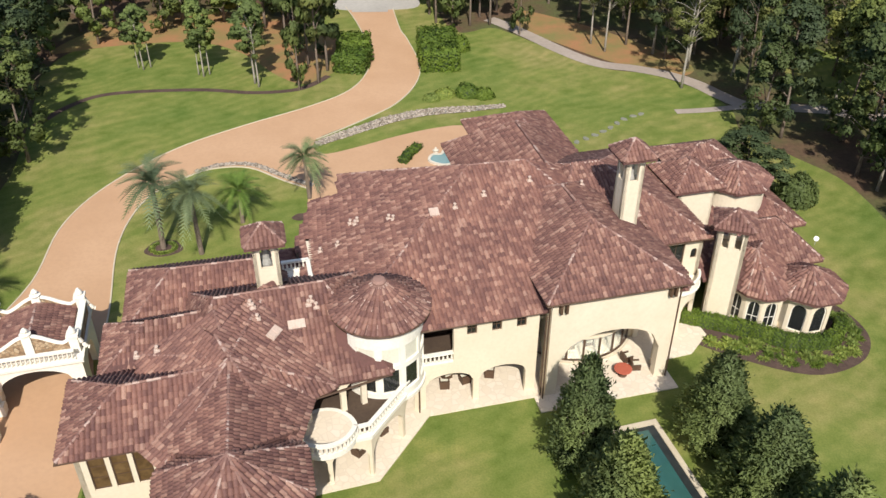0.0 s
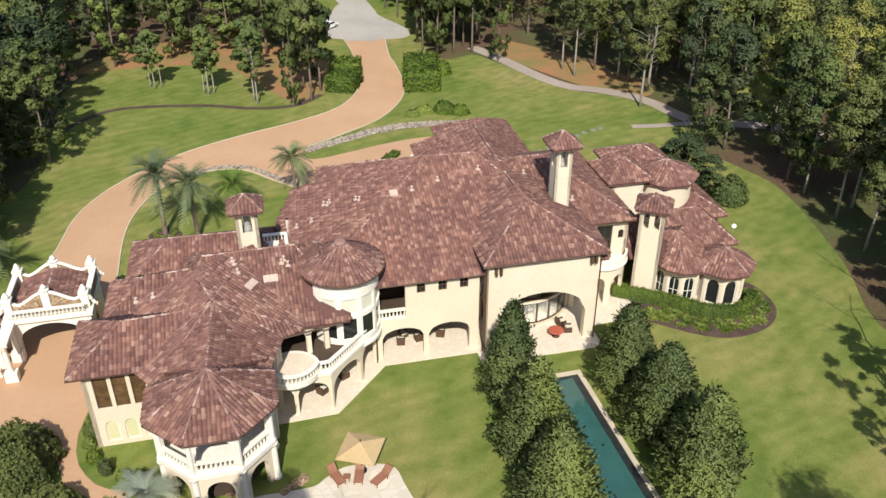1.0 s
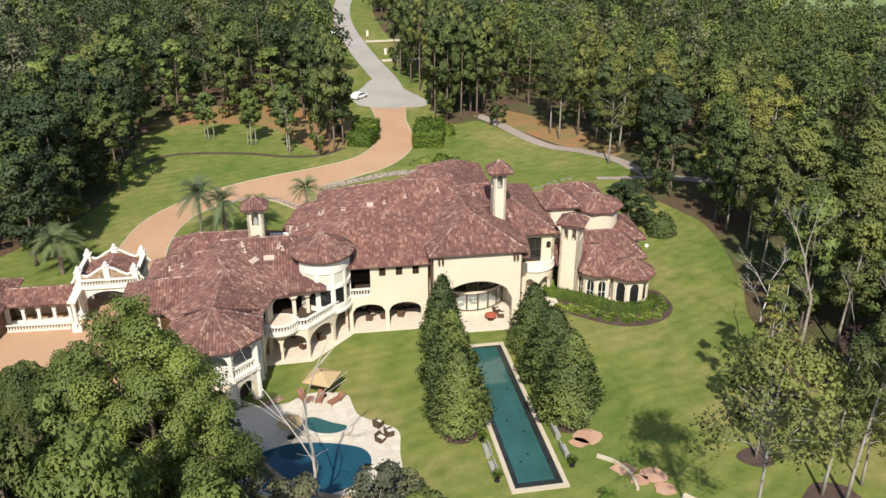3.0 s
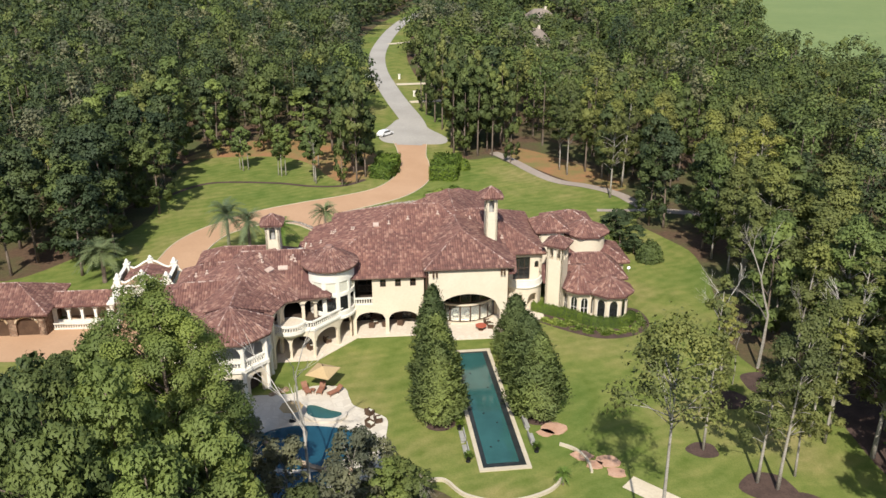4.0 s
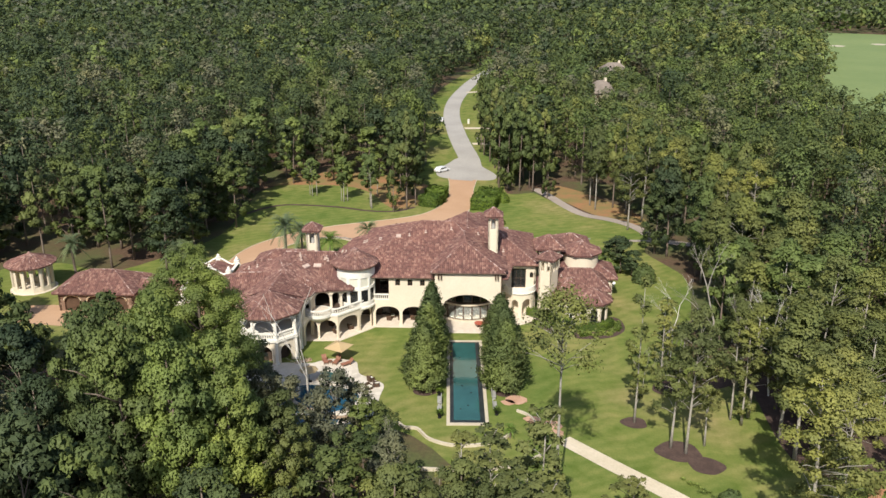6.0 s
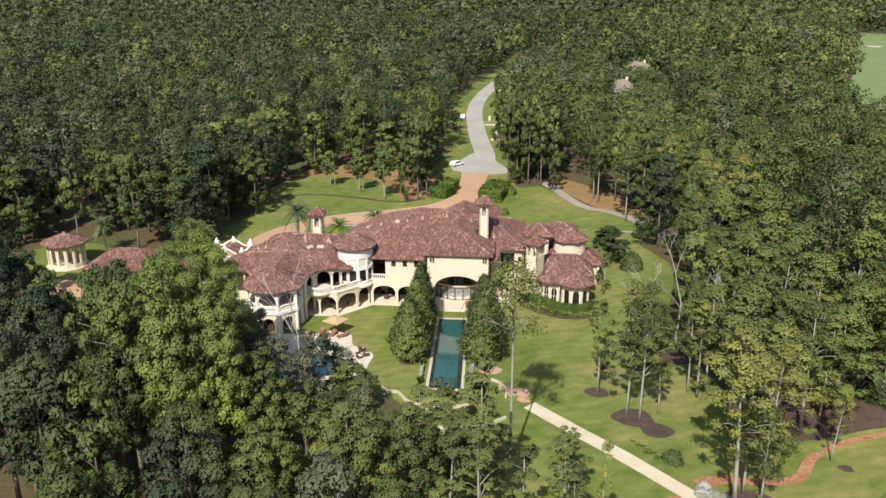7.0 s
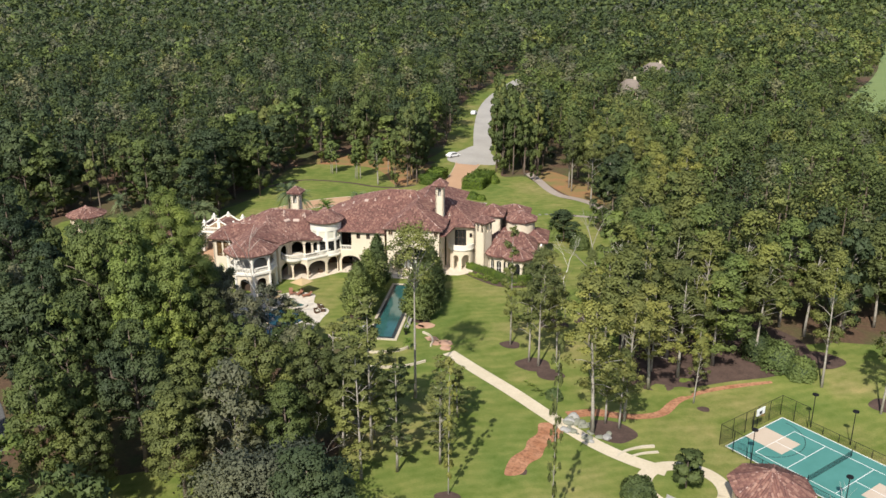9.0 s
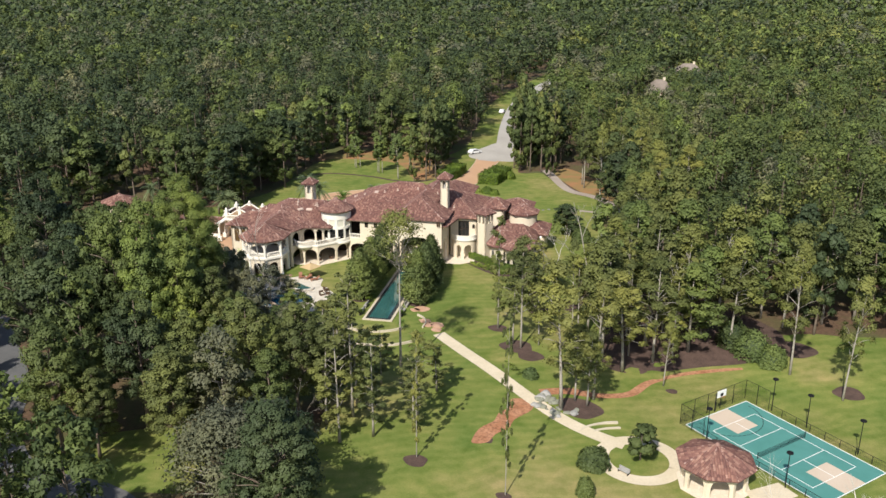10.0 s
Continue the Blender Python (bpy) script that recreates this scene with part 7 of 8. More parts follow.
DECK = [(-10.5, 31.6), (-7.5, 32.6), (-5.5, 33.2), (-4.6, 34.2), (-3.0, 35.4), (0.3, 35.5), (1.6, 33.4), (2.6, 31.8), (5.0, 30.8), (7.0, 29.6), (7.6, 26.4), (8.3, 23), (8, 19), (3, 16.6), (-5, 17), (-11, 22), (-13, 28)]
solo("pool_deck", with_mat(drape(spline(DECK, 5, True), 0.1), M_FLAG), None, "pale flagstone deck around the lagoon pool", "deck", kind="structure")
lagoon = thing("lagoon_pool", Matrix.Identity(4), "free-form blue lagoon pool with a stone edge", "pool")
LAG = spline([(-6.4, 24.2), (-4.2, 26.4), (-1.5, 27.2), (1.8, 27.3), (4.3, 26.6), (5.4, 24.4), (4.4, 21.2), (1.5, 19.2), (-2.2, 18.6), (-5.4, 20.6)], 6, True)
part("water", with_mat(drape(LAG, 0.16), M_WATER_BLUE), None, lagoon, "deep blue pool water")
part("coping", sweep(LAG + LAG[:1], 0.28, 0.05, 0.24), M_FLAG, lagoon)
LOWER = spline([(-5.0, 21.9), (-2.5, 20.7), (0, 19.7), (2.2, 19.0), (4.6, 18.8), (4.2, 17.4), (2.0, 16.2), (1.2, 14), (-1.5, 13), (-4.2, 14.2), (-6, 18)], 5, True)
part("lower_water", with_mat(drape(LOWER, 0.17), M_WATER_BLUE), None, lagoon, "deep blue water of the lower basin")
part("weir", sweep(spline([(-5.2, 23.2), (-4.4, 22.6), (-2.5, 21.1), (-0.2, 20.1), (2.0, 19.4), (4.6, 19.2), (5.6, 19.8)], 5), 0.28, 0.0, 0.42), M_BROWNFLAG, lagoon, "curved brown stone weir between two basins")
spa = thing("spa", Matrix.Identity(4), "raised rounded spa with teal water", "spa")
SPA = spline([(-2.9, 30.6), (-1.9, 31.1), (0.2, 30.4), (1.8, 30.0), (2.0, 28.9), (0.8, 28.0), (-1.0, 27.9), (-2.4, 28.7)], 5, True)
part("water", with_mat(drape(SPA, 0.34), M_WATER), None, spa)
part("rim", sweep(SPA + SPA[:1], 0.3, 0.05, 0.44), M_FLAG, spa, "pale stone rim")

# ---- garden furniture ----
def umbrella(x, y, half, z, turn, n, label, sag=0.7):
    ob = thing("patio_umbrella", pose(x, y, 0.1, 0, 0, turn), label, "umbrella")
    c = Shape(True)
    eaves = ring(0, 0, half * math.sqrt(2) if n == 4 else half, n, z, math.pi / n)
    for poly in fan((0, 0, z + sag), eaves):
        c.slab(poly, 0.05)
    canopy = part("canopy", c, M_CLOTH, ob, "tan canvas canopy")
    for i in range(n):
        r = Shape()
        r.tube([(0, 0, z + sag - 0.1), Vector(eaves[i]) * 0.98], 0.02, 4)
        part("rib", r, M_DARKWOOD, canopy)
    p = Shape()
    p.tube([(0, 0, 0), (0, 0, z + sag + 0.25)], 0.045, 8)
    part("pole", p, M_DARKWOOD, ob)
    b = Shape()
    b.lathe(0, 0, [(0.4, 0.0), (0.4, 0.08), (0.1, 0.16)], 14)
    part("base", b, M_IRON, ob)


umbrella(-1.95, 34.9, 1.56, 2.4, -12, 4, "square tan canvas umbrella over the loungers")
umbrella(-3.5, 27.6, 1.35, 1.9, 0, 8, "round tan canvas umbrella beside the spa", 0.55)


def lounger(x, y, turn):
    ob = thing("sun_lounger", pose(x, y, 0.1, 0, 0, turn), "reddish teak sun lounger with raised back", "lounger", "loungers on the pool deck")
    s = Shape()
    s.box(-0.36, 0.36, -1.0, 0.35, 0.3, 0.38)
    part("seat", s, M_TEAK, ob)
    b = Shape()
    b.add([(-0.36, 0.35, 0.3), (0.36, 0.35, 0.3), (0.36, 0.95, 0.8), (-0.36, 0.95, 0.8), (-0.36, 0.35, 0.38), (0.36, 0.35, 0.38), (0.36, 0.92, 0.87), (-0.36, 0.92, 0.87)], [(0, 3, 2, 1), (4, 5, 6, 7), (0, 1, 5, 4), (1, 2, 6, 5), (2, 3, 7, 6), (3, 0, 4, 7)])
    part("backrest", b, M_TEAK, ob)
    c = Shape()
    c.box(-0.32, 0.32, -0.95, 0.3, 0.385, 0.44)
    part("cushion", c, material("rust_cushion", two_scale((0.26, 0.11, 0.07), (0.3, 0.14, 0.09), (0.22, 0.09, 0.06)), 0.9) if "rust_cushion" not in bpy.data.materials else bpy.data.materials["rust_cushion"], ob)
    for lx in (-0.32, 0.32):
        for ly in (-0.9, 0.3):
            l = Shape()
            l.box(lx - 0.03, lx + 0.03, ly - 0.03, ly + 0.03, 0, 0.3)
            part("leg", l, M_TEAK, ob)


for x, y, t in ((-3.9, 34.0, 35), (-2.1, 34.3, 0), (-0.3, 34.0, -38)):
    lounger(x, y, t)


stand = thing("side_table", pose(-3.05, 33.9, 0.1), "small square dark teak side table between loungers", "table")
s = Shape()
s.box(-0.27, 0.27, -0.27, 0.27, 0.36, 0.42)
part("tabletop", s, M_TEAK, stand)
for lx in (-0.22, 0.22):
    for ly in (-0.22, 0.22):
        s = Shape()
        s.box(lx - 0.03, lx + 0.03, ly - 0.03, ly + 0.03, 0, 0.36)
        part("leg", s, M_TEAK, stand)


def armchair(x, y, turn, z=0.1, label="dark wicker armchair with pale cushion", group="armchairs by the pool", m=None):
    ob = thing("armchair", (m or Matrix.Identity(4)) @ pose(x, y, z, 0, 0, turn), label, "chair", group)
    s = Shape()
    s.box(-0.4, 0.4, -0.4, 0.4, 0.0, 0.36)
    part("frame", s, M_DARKWOOD, ob)
    s = Shape()
    s.box(-0.4, 0.4, 0.3, 0.45, 0.36, 0.85)
    part("backrest", s, M_DARKWOOD, ob)
    for sx in (-0.42, 0.32):
        s = Shape()
        s.box(sx, sx + 0.1, -0.4, 0.3, 0.36, 0.6)
        part("armrest", s, M_DARKWOOD, ob)
    s = Shape()
    s.box(-0.31, 0.31, -0.38, 0.29, 0.365, 0.47)
    part("cushion", s, M_SHADE, ob)


armchair(4.8, 30.3, 150)
armchair(6.1, 29.0, 120)
armchair(5.4, 28.0, 60)
for a, b, t in ((-13.4, 3.2, 170), (-11.6, 3.4, 190), (-13.0, 4.3, 20), (-9.4, 3.6, 160), (-22.6, 0.5, 150), (-21.5, -2.3, 130), (-19.4, -0.6, 120), (2.6, 2.6, 100), (2.9, 1.5, 80), (-1.6, 5.4, 0), (0.2, 5.5, 5)):
    armchair(a, b, t, 0.12, "dark wooden armchair on the covered porch", "armchairs on the porches", HOUSE)
tb = thing("round_table", HOUSE @ pose(1.5, 0.95, 0.12), "round red-topped table on the porch", "table")
s = Shape()
s.lathe(0, 0, [(0.72, 0.62), (0.76, 0.66), (0.76, 0.7), (0.7, 0.72)], 28)
part("tabletop", s, M_RED, tb, "red round tabletop")
s = Shape()
s.lathe(0, 0, [(0.4, 0.0), (0.3, 0.06), (0.09, 0.15), (0.09, 0.55), (0.3, 0.63)], 16)
part("pedestal", s, M_DARKWOOD, tb)


def stone_bench(x, y, turn):
    ob = thing("stone_bench", pose(x, y, 0.04, 0, 0, turn), "weathered grey stone bench beside the pool", "bench", "benches by the lap pool")
    s = Shape()
    s.box(-0.9, 0.9, -0.24, 0.24, 0.4, 0.52)
    part("seat", s, M_GREY, ob)
    for sx in (-0.62, 0.62):
        s = Shape()
        s.box(sx - 0.12, sx + 0.12, -0.18, 0.18, 0, 0.4)
        part("leg", s, M_GREY, ob)
    s = Shape()
    s.box(-0.9, 0.9, 0.24, 0.34, 0.4, 0.95)
    part("backrest", s, M_GREY, ob)


pool_turn = math.degrees(math.atan2(PA.y, PA.x))
for u, v in ((19.6, -1.0), (22.2, -1.0), (18.0, 6.5), (21.0, 6.5)):
    x, y = pool_pt(u, v)
    stone_bench(x, y, pool_turn + (0 if v < 0 else 180))


def tuft(seed, n, L, droop, mat_, name):
    """A rosette of narrow arching leaves."""
    r = random.Random(seed)
    s = Shape()
    for i in range(n):
        a, e, l = r.uniform(0, 6.28), r.uniform(0.35, 1.25), L * r.uniform(0.7, 1.1)
        d = Vector((math.cos(a), math.sin(a), 0))
        w = Vector((-d.y, d.x, 0)) * l * 0.07
        pts = [d * l * t * math.cos(e) + Vector((0, 0, l * (t * math.sin(e) - droop * t * t))) for t in (0, 0.35, 0.7, 1.0)]
        k = (0.7, 1.0, 0.7, 0.08)
        s.add([p + w * kk * sg for p, kk in zip(pts, k) for sg in (1, -1)], [(2 * j, 2 * j + 1, 2 * j + 3, 2 * j + 2) for j in range(3)])
    return s.mesh(name, mat_)


def urn(x, y):
    ob = thing("urn_planter", pose(x, y, 0.04), "dark urn planted with spiky leaves beside the pool", "planter", "urns by the lap pool")
    s = Shape()
    s.lathe(0, 0, [(0.26, 0), (0.26, 0.1), (0.12, 0.18), (0.3, 0.45), (0.38, 0.7), (0.42, 0.74), (0.36, 0.75)], 16)
    part("urn", s, M_IRON, ob)
    part("plant", URN_LEAVES, None, ob).location = (0, 0, 0.72)


URN_LEAVES = tuft(3, 60, 0.9, 0.35, M_HEDGE, "plant")
for u, v in ((17.6, -1.0), (23.6, -0.9), (16.0, 6.6), (22.8, 6.6)):
    urn(*pool_pt(u, v))

# ---- palms ----
def palm_model(seed, mat_, label, trunk_h, frond, n):
    r = random.Random(seed)
    ob = thing("palm_tree", Matrix.Identity(4), label, "palm", "palms by the drive")
    s = Shape()
    ks = np.linspace(0, 1, 13)
    s.tube([(0.15 * math.sin(k * 2), 0.1 * k, -0.2 + (trunk_h + 0.2) * k) for k in ks], [0.28 - 0.08 * k + (0.03 if i % 2 else 0) + (0.1 if k > 0.9 else 0) for i, k in enumerate(ks)], 10)
    part("trunk", s, M_BARK, ob)
    f = Shape()
    top = Vector((0.15 * math.sin(2), 0.1, trunk_h))
    for i in range(n):
        a, e = r.uniform(0, 6.28), r.uniform(-0.5, 1.35)
        d, L = Vector((math.cos(a), math.sin(a), 0)), frond * r.uniform(0.85, 1.1)
        side = Vector((-d.y, d.x, 0))
        pts = [top + d * L * t * math.cos(e * (1 - 0.3 * t)) + Vector((0, 0, L * (t * math.sin(e) - 0.5 * t ** 2.2))) for t in np.linspace(0, 1, 18)]
        f.tube([pts[0], pts[8], pts[16]], [0.045, 0.03, 0.012], 3)
        for j in range(2, 17):
            p, w = pts[j], L * 0.2 * math.sin(math.pi * (0.18 + 0.74 * j / 17))
            fwd = (pts[j + 1] - p)
            for sg in (1, -1):
                f.add([p, p + fwd * 0.6, p + side * sg * w + fwd * 1.9 + Vector((0, 0, 0.12 * w))], [(0, 1, 2)])
    part("fronds", f, mat_, ob)
    return ob


palm_a = palm_model(1, M_PALM, "silvery date palm with a feathery crown", 6.0, 3.6, 46)
palm_c = palm_model(3, M_PALM_SILVER, "low silvery blue fan palm beside the house", 2.4, 2.7, 44)
palm_b = palm_model(2, M_PALM_GREEN, "green palm with arching fronds", 4.6, 3.7, 46)
for x, y, k, t, m_ in ((-28.9, 72.1, 1.0, 0.3, palm_a), (-24.7, 71.1, 0.92, 1.9, palm_a), (-21.7, 77.1, 0.8, 0.8, palm_b), (-15.1, 82.2, 0.82, 2.6, palm_a), (-44.4, 60.0, 1.2, 1.1, palm_a), (-65.4, 56, 0.9, 4.1, palm_a), (-17.2, 30.2, 1.0, 3.0, palm_c), (27.0, 20.8, 0.28, 1.0, palm_b), (31.5, 88, 0.45, 2.0, palm_b)):
    put(m_, x, y, t, k, k * (1.0 if m_ is palm_c else 0.72 if k > 1.1 else 1.3 if k > 0.91 else 1.1))
retire([palm_a, palm_b, palm_c])

# ---- hedges, shrubs and beds ----
def bush(name, x, y, rx, ry, h, n, size, mat_, label, turn=0.0, square=False, group="", seed=None):
    """A shrub: a solid inner mass, coloured dark for the shade between leaves, and leaf sprays over it."""
    rg_ = np.random.default_rng(seed if seed is not None else int(abs(x * 31 + y * 17)) + 1)
    d = rg_.normal(size=(n, 3))
    d[:, 2] = np.abs(d[:, 2])
    d /= np.linalg.norm(d, axis=1, keepdims=True)
    if square:
        d = rg_.uniform(-1, 1, (n, 3))
        d[:, 2] = np.abs(d[:, 2])
        side = rg_.choice(3, n, p=np.array([ry * h, rx * h, rx * ry]) / (ry * h + rx * h + rx * ry))
        d[np.arange(n), side] = np.where(side == 2, 1.0, np.sign(d[np.arange(n), side]))
    wob = 1 + (0.04 if square else 0.13) * np.sin(d[:, 0] * 5 + x) * np.cos(d[:, 1] * 6 + y)
    pos = d * wob[:, None] * rg_.uniform(0.86, 1.04, n)[:, None] * np.array([rx, ry, h])
    v, f = cards(pos, (d ** 5 if square else d * np.array([1 / rx, 1 / ry, 1 / h]) * rx) + rg_.normal(0, 0.4, (n, 3)), np.full(n, size), rg_)
    ob = thing(name, pose(x, y, ground_z(x, y), 0, 0, turn), label, "shrub", group)
    part("leaves", big_mesh("leaves", v, f, mat_), None, ob)
    # solid core whose dark colour stands in for shade inside the shrub
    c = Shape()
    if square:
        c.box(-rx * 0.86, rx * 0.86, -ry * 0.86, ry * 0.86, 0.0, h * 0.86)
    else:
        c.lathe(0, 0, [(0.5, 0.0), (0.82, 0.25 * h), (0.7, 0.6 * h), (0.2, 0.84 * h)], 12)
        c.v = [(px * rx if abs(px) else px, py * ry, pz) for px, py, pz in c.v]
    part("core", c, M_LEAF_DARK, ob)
    return ob


for x, y, rx, ry, h, t in ((-13.6, 121.6, 3.0, 2.4, 2.6, 80), (-13.9, 126.5, 2.6, 2.4, 3.0, 90), (-0.6, 122.4, 3.2, 3.0, 3.0, 95), (-0.9, 129.0, 3.4, 3.0, 2.8, 95)):
    bush("clipped_hedge", x, y, rx, ry, h, 2200, 0.42, M_HEDGE, "large clipped green hedge beside the gate", t, True, "hedges at the gate")
bush("round_shrub", 2.8, 128.8, 1.5, 1.5, 2.3, 900, 0.36, M_HEDGE, "round clipped green shrub near the gate")
bush("shrub", 33.0, 86.5, 2.4, 2.2, 3.0, 1400, 0.4, M_LEAF_LIGHT, "leafy light green shrub beside the house")
bush("shrub", 39.8, 81.6, 2.2, 2.0, 3.4, 1400, 0.4, M_LEAF, "rounded green shrub at the lawn's edge")
for x, y, r_, h in ((-29.2, 35.2, 3.0, 3.6), (-30.4, 31.5, 3.2, 3.4), (-34.5, 33.2, 2.8, 3.0), (-24.6, 29.6, 2.6, 2.6)):
    bush("shrub", x, y, r_, r_ * 0.9, h, 2400, 0.42, M_LEAF_OLIVE, "big rounded olive green shrub beside the motor court", group="shrubs by the motor court")
for x, y, r_, h in ((3.4, 110.8, 1.7, 1.9), (0.2, 110.6, 1.5, 1.2), (5.8, 110.2, 1.4, 1.5), (-1.6, 109.4, 1.2, 0.9)):
    bush("shrub", x, y, r_, r_ * 0.8, h, 800, 0.36, M_HEDGE if h > 1.4 else M_FLOWER, "leafy shrub beside the dry creek", group="shrubs by the dry creek")
bush("shrub", 53.2, 14.8, 1.3, 1.1, 1.5, 700, 0.34, M_LEAF_LIGHT, "round green shrub beside the garden path")
for x, y, r_, h in ((68.6, -2.4, 2.1, 2.5), (69.6, -9, 1.1, 2.3), (82.6, 38.6, 3.0, 4.2), (79.2, 40.6, 2.6, 4.6), (86, 36.6, 2.2, 3.2)):
    bush("shrub", x, y, r_, r_, h, 1900, 0.36, M_LEAF_LIGHT if x > 80 else M_LEAF, "dense rounded green shrub on the lower lawn")
put_small = make_tree("ornamental_tree", M_LEAF, "small round-headed tree inside the circular path", "tree", 77, 4.2, 0.9, 2.1, 5200, 0.27, k=30, trunk=0.12)
young = make_tree("young_tree", M_LEAF_LIGHT, "young tree with a light crown on pine straw", "tree", 78, 8.5, 2.4, 1.6, 2200, 0.3, k=30, trunk=0.1, bark=M_PALE_BARK, limbs=14)
put(put_small, 73.7, 1.7, 0.4, 1.2, 1.2)
for x, y, h in ((-44.4, 121.4, 9.5), (-36.4, 118.4, 9), (-35.5, 117.8, 12), (-34.8, 118.6, 10.5), (-26.6, 113.9, 13), (-27.4, 115.2, 14), (-45.2, 120.4, 10.5), (-46.2, 121.2, 9), (-30, 127, 11)):
    put(young, x, y, x, h / 8.5, group="young trees on the pine straw")
retire([put_small, young])

BED = [(20.5, 58.8), (24.5, 55.6), (31.0, 52.9), (35.9, 54.4), (38.1, 57.7), (37.6, 61.2), (36.0, 63.0), (33, 62), (26, 61), (22, 61.5)]
solo("garden_bed", with_mat(drape(spline(BED, 5, True), 0.075), M_MULCH), None, "dark mulched bed curving round the pavilion", "garden bed", kind="structure")
hedge_line = spline([(21.8, 60.2), (24.6, 59.2), (27.6, 58.0), (30.3, 56.6), (32.6, 56.3), (34.8, 57.2), (35.8, 59.2)], 4)
for i in range(0, len(hedge_line) - 1, 2):
    (x0, y0), (x1, y1) = hedge_line[i], hedge_line[min(i + 2, len(hedge_line) - 1)]
    bush("box_hedge", (x0 + x1) / 2, (y0 + y1) / 2, math.hypot(x1 - x0, y1 - y0) / 2 + 0.12, 0.5, 1.5, 800, 0.17, M_HEDGE, "clipped bright green box hedge below the windows", math.degrees(math.atan2(y1 - y0, x1 - x0)), True, "hedge round the pavilion", seed=i)
BORDER = [tuft(20 + i, 46, 0.95, 0.45, M_FLOWER if i else M_HEDGE, "leaves") for i in range(3)]
rb_ = random.Random(4)
done = 0
while done < 130:
    x, y = rb_.uniform(21, 37.8), rb_.uniform(53, 61.5)
    if inside(BED, np.array([x]), np.array([y]))[0] and 0.7 < away(hedge_line, np.array([x]), np.array([y]))[0] and (y < 57.6 or x > 35.6) and away(BED + BED[:1], np.array([x]), np.array([y]))[0] > 0.5:
        ob = solo("border_plant", BORDER[rb_.randrange(3)], None, "spiky yellow-green border plant in dark mulch", "plant", "plants in the garden bed", m=pose(x, y, 0.07, 0, 0, rb_.uniform(0, 360)) @ Matrix.Scale(rb_.uniform(0.55, 0.95), 4))
        done += 1
for x, y, r_ in ((45.8, 39.8, 2.6), (41.7, 29.0, 1.7), (47.4, 23.6, 2.8), (51.2, 44.2, 3.2), (50.6, 21.4, 2.2), (62.8, 10.2, 3.2), (97.4, 32.5, 2.2), (88.7, 43, 3.4), (73.4, 22.2, 0.9), (48.5, -13.6, 1.6), (13.0, 29.8, 1.9), (23.8, 32.6, 1.9), (61.2, -14.6, 1.0), (54.5, -4.6, 0.9), (-28.9, 72.1, 1.9), (-15.6, 78.2, 0.9)):
    pts = [(x + r_ * (1 + 0.12 * math.sin(3 * a + x)) * math.cos(a), y + r_ * 0.85 * math.sin(a)) for a in np.linspace(0, 6.283, 25)[:-1]]
    solo("mulch_ring", with_mat(drape(pts, 0.07, 2.0), M_MULCH), None, "round bed of dark shredded bark around a pale tree trunk", "mulch bed", "mulch beds under trees")
# bark bed; the south end is dark colour in place of tree shade
BARK_AND_SHADE = [(55.6, 50), (57.2, 41), (58.4, 34.6), (60.0, 28.5), (62.5, 24.6), (66.5, 24.8), (70.5, 27.6), (76, 31.6), (82.5, 35.6), (87, 41), (85, 50), (72, 57), (60, 57)]
solo("garden_bed", with_mat(drape(spline(BARK_AND_SHADE, 4, True), 0.068, 3.0), M_MULCH), None, "dark shredded bark under the trees beside the lawn, its south end painted as tree shade", "mulch bed", kind="structure")
for i in range(26):
    a = i / 26 * 6.283
    for cx, cy, rr in ((-28.9, 72.1, 1.2),):
        solo("ground_cover", BORDER[i % 3], None, "low leafy plant round a palm", "plant", "plants round the palm", m=pose(cx + rr * math.cos(a), cy + rr * 0.85 * math.sin(a), 0.06, 0, 0, i * 40) @ Matrix.Scale(0.55, 4))
for i in range(14):
    x, y = 50.2 + rb_.uniform(-2.2, 2.2), 15.9 + rb_.uniform(-0.7, 0.7)
    solo("flower_clump", BORDER[1], None, "yellow flowering clump beside the garden path", "plant", "flowers by the garden path", m=pose(x, y - (x - 50.2) * 0.6, ground_z(x, y) + 0.05, 0, 0, i * 50) @ Matrix.Scale(0.6, 4))

# ---- bare earth, stones and low walls ----
solo("bare_earth", with_mat(drape(spline([(52.8, -5.9), (53.6, -6.2), (54.8, -5.0), (55.0, -2.6), (55.9, -0.4), (55.8, 2.2), (56.9, 5.8), (56.2, 8.0), (54.6, 8.0), (53.3, 7.0), (53.8, 4.6), (53.2, 2.4), (53.4, 0.2), (52.5, -2.6)], 5, True), 0.075, 2.0), M_CLAY), None, "strip of bare red clay beside the path", "bare earth", kind="structure")
solo("drainage_cut", ribbon(spline([(56.2, 11.2), (59.6, 13.9), (63.9, 15.2), (67.9, 18.2), (69.6, 23.2), (73, 27.6), (77.6, 31.0), (82.0, 33.6)], 6), [1.7, 1.9, 1.3, 1.5, 0.9, 1.0, 0.6], 0.08), M_CLAY, "red clay drainage cut across the lower lawn", "bare earth", kind="structure")
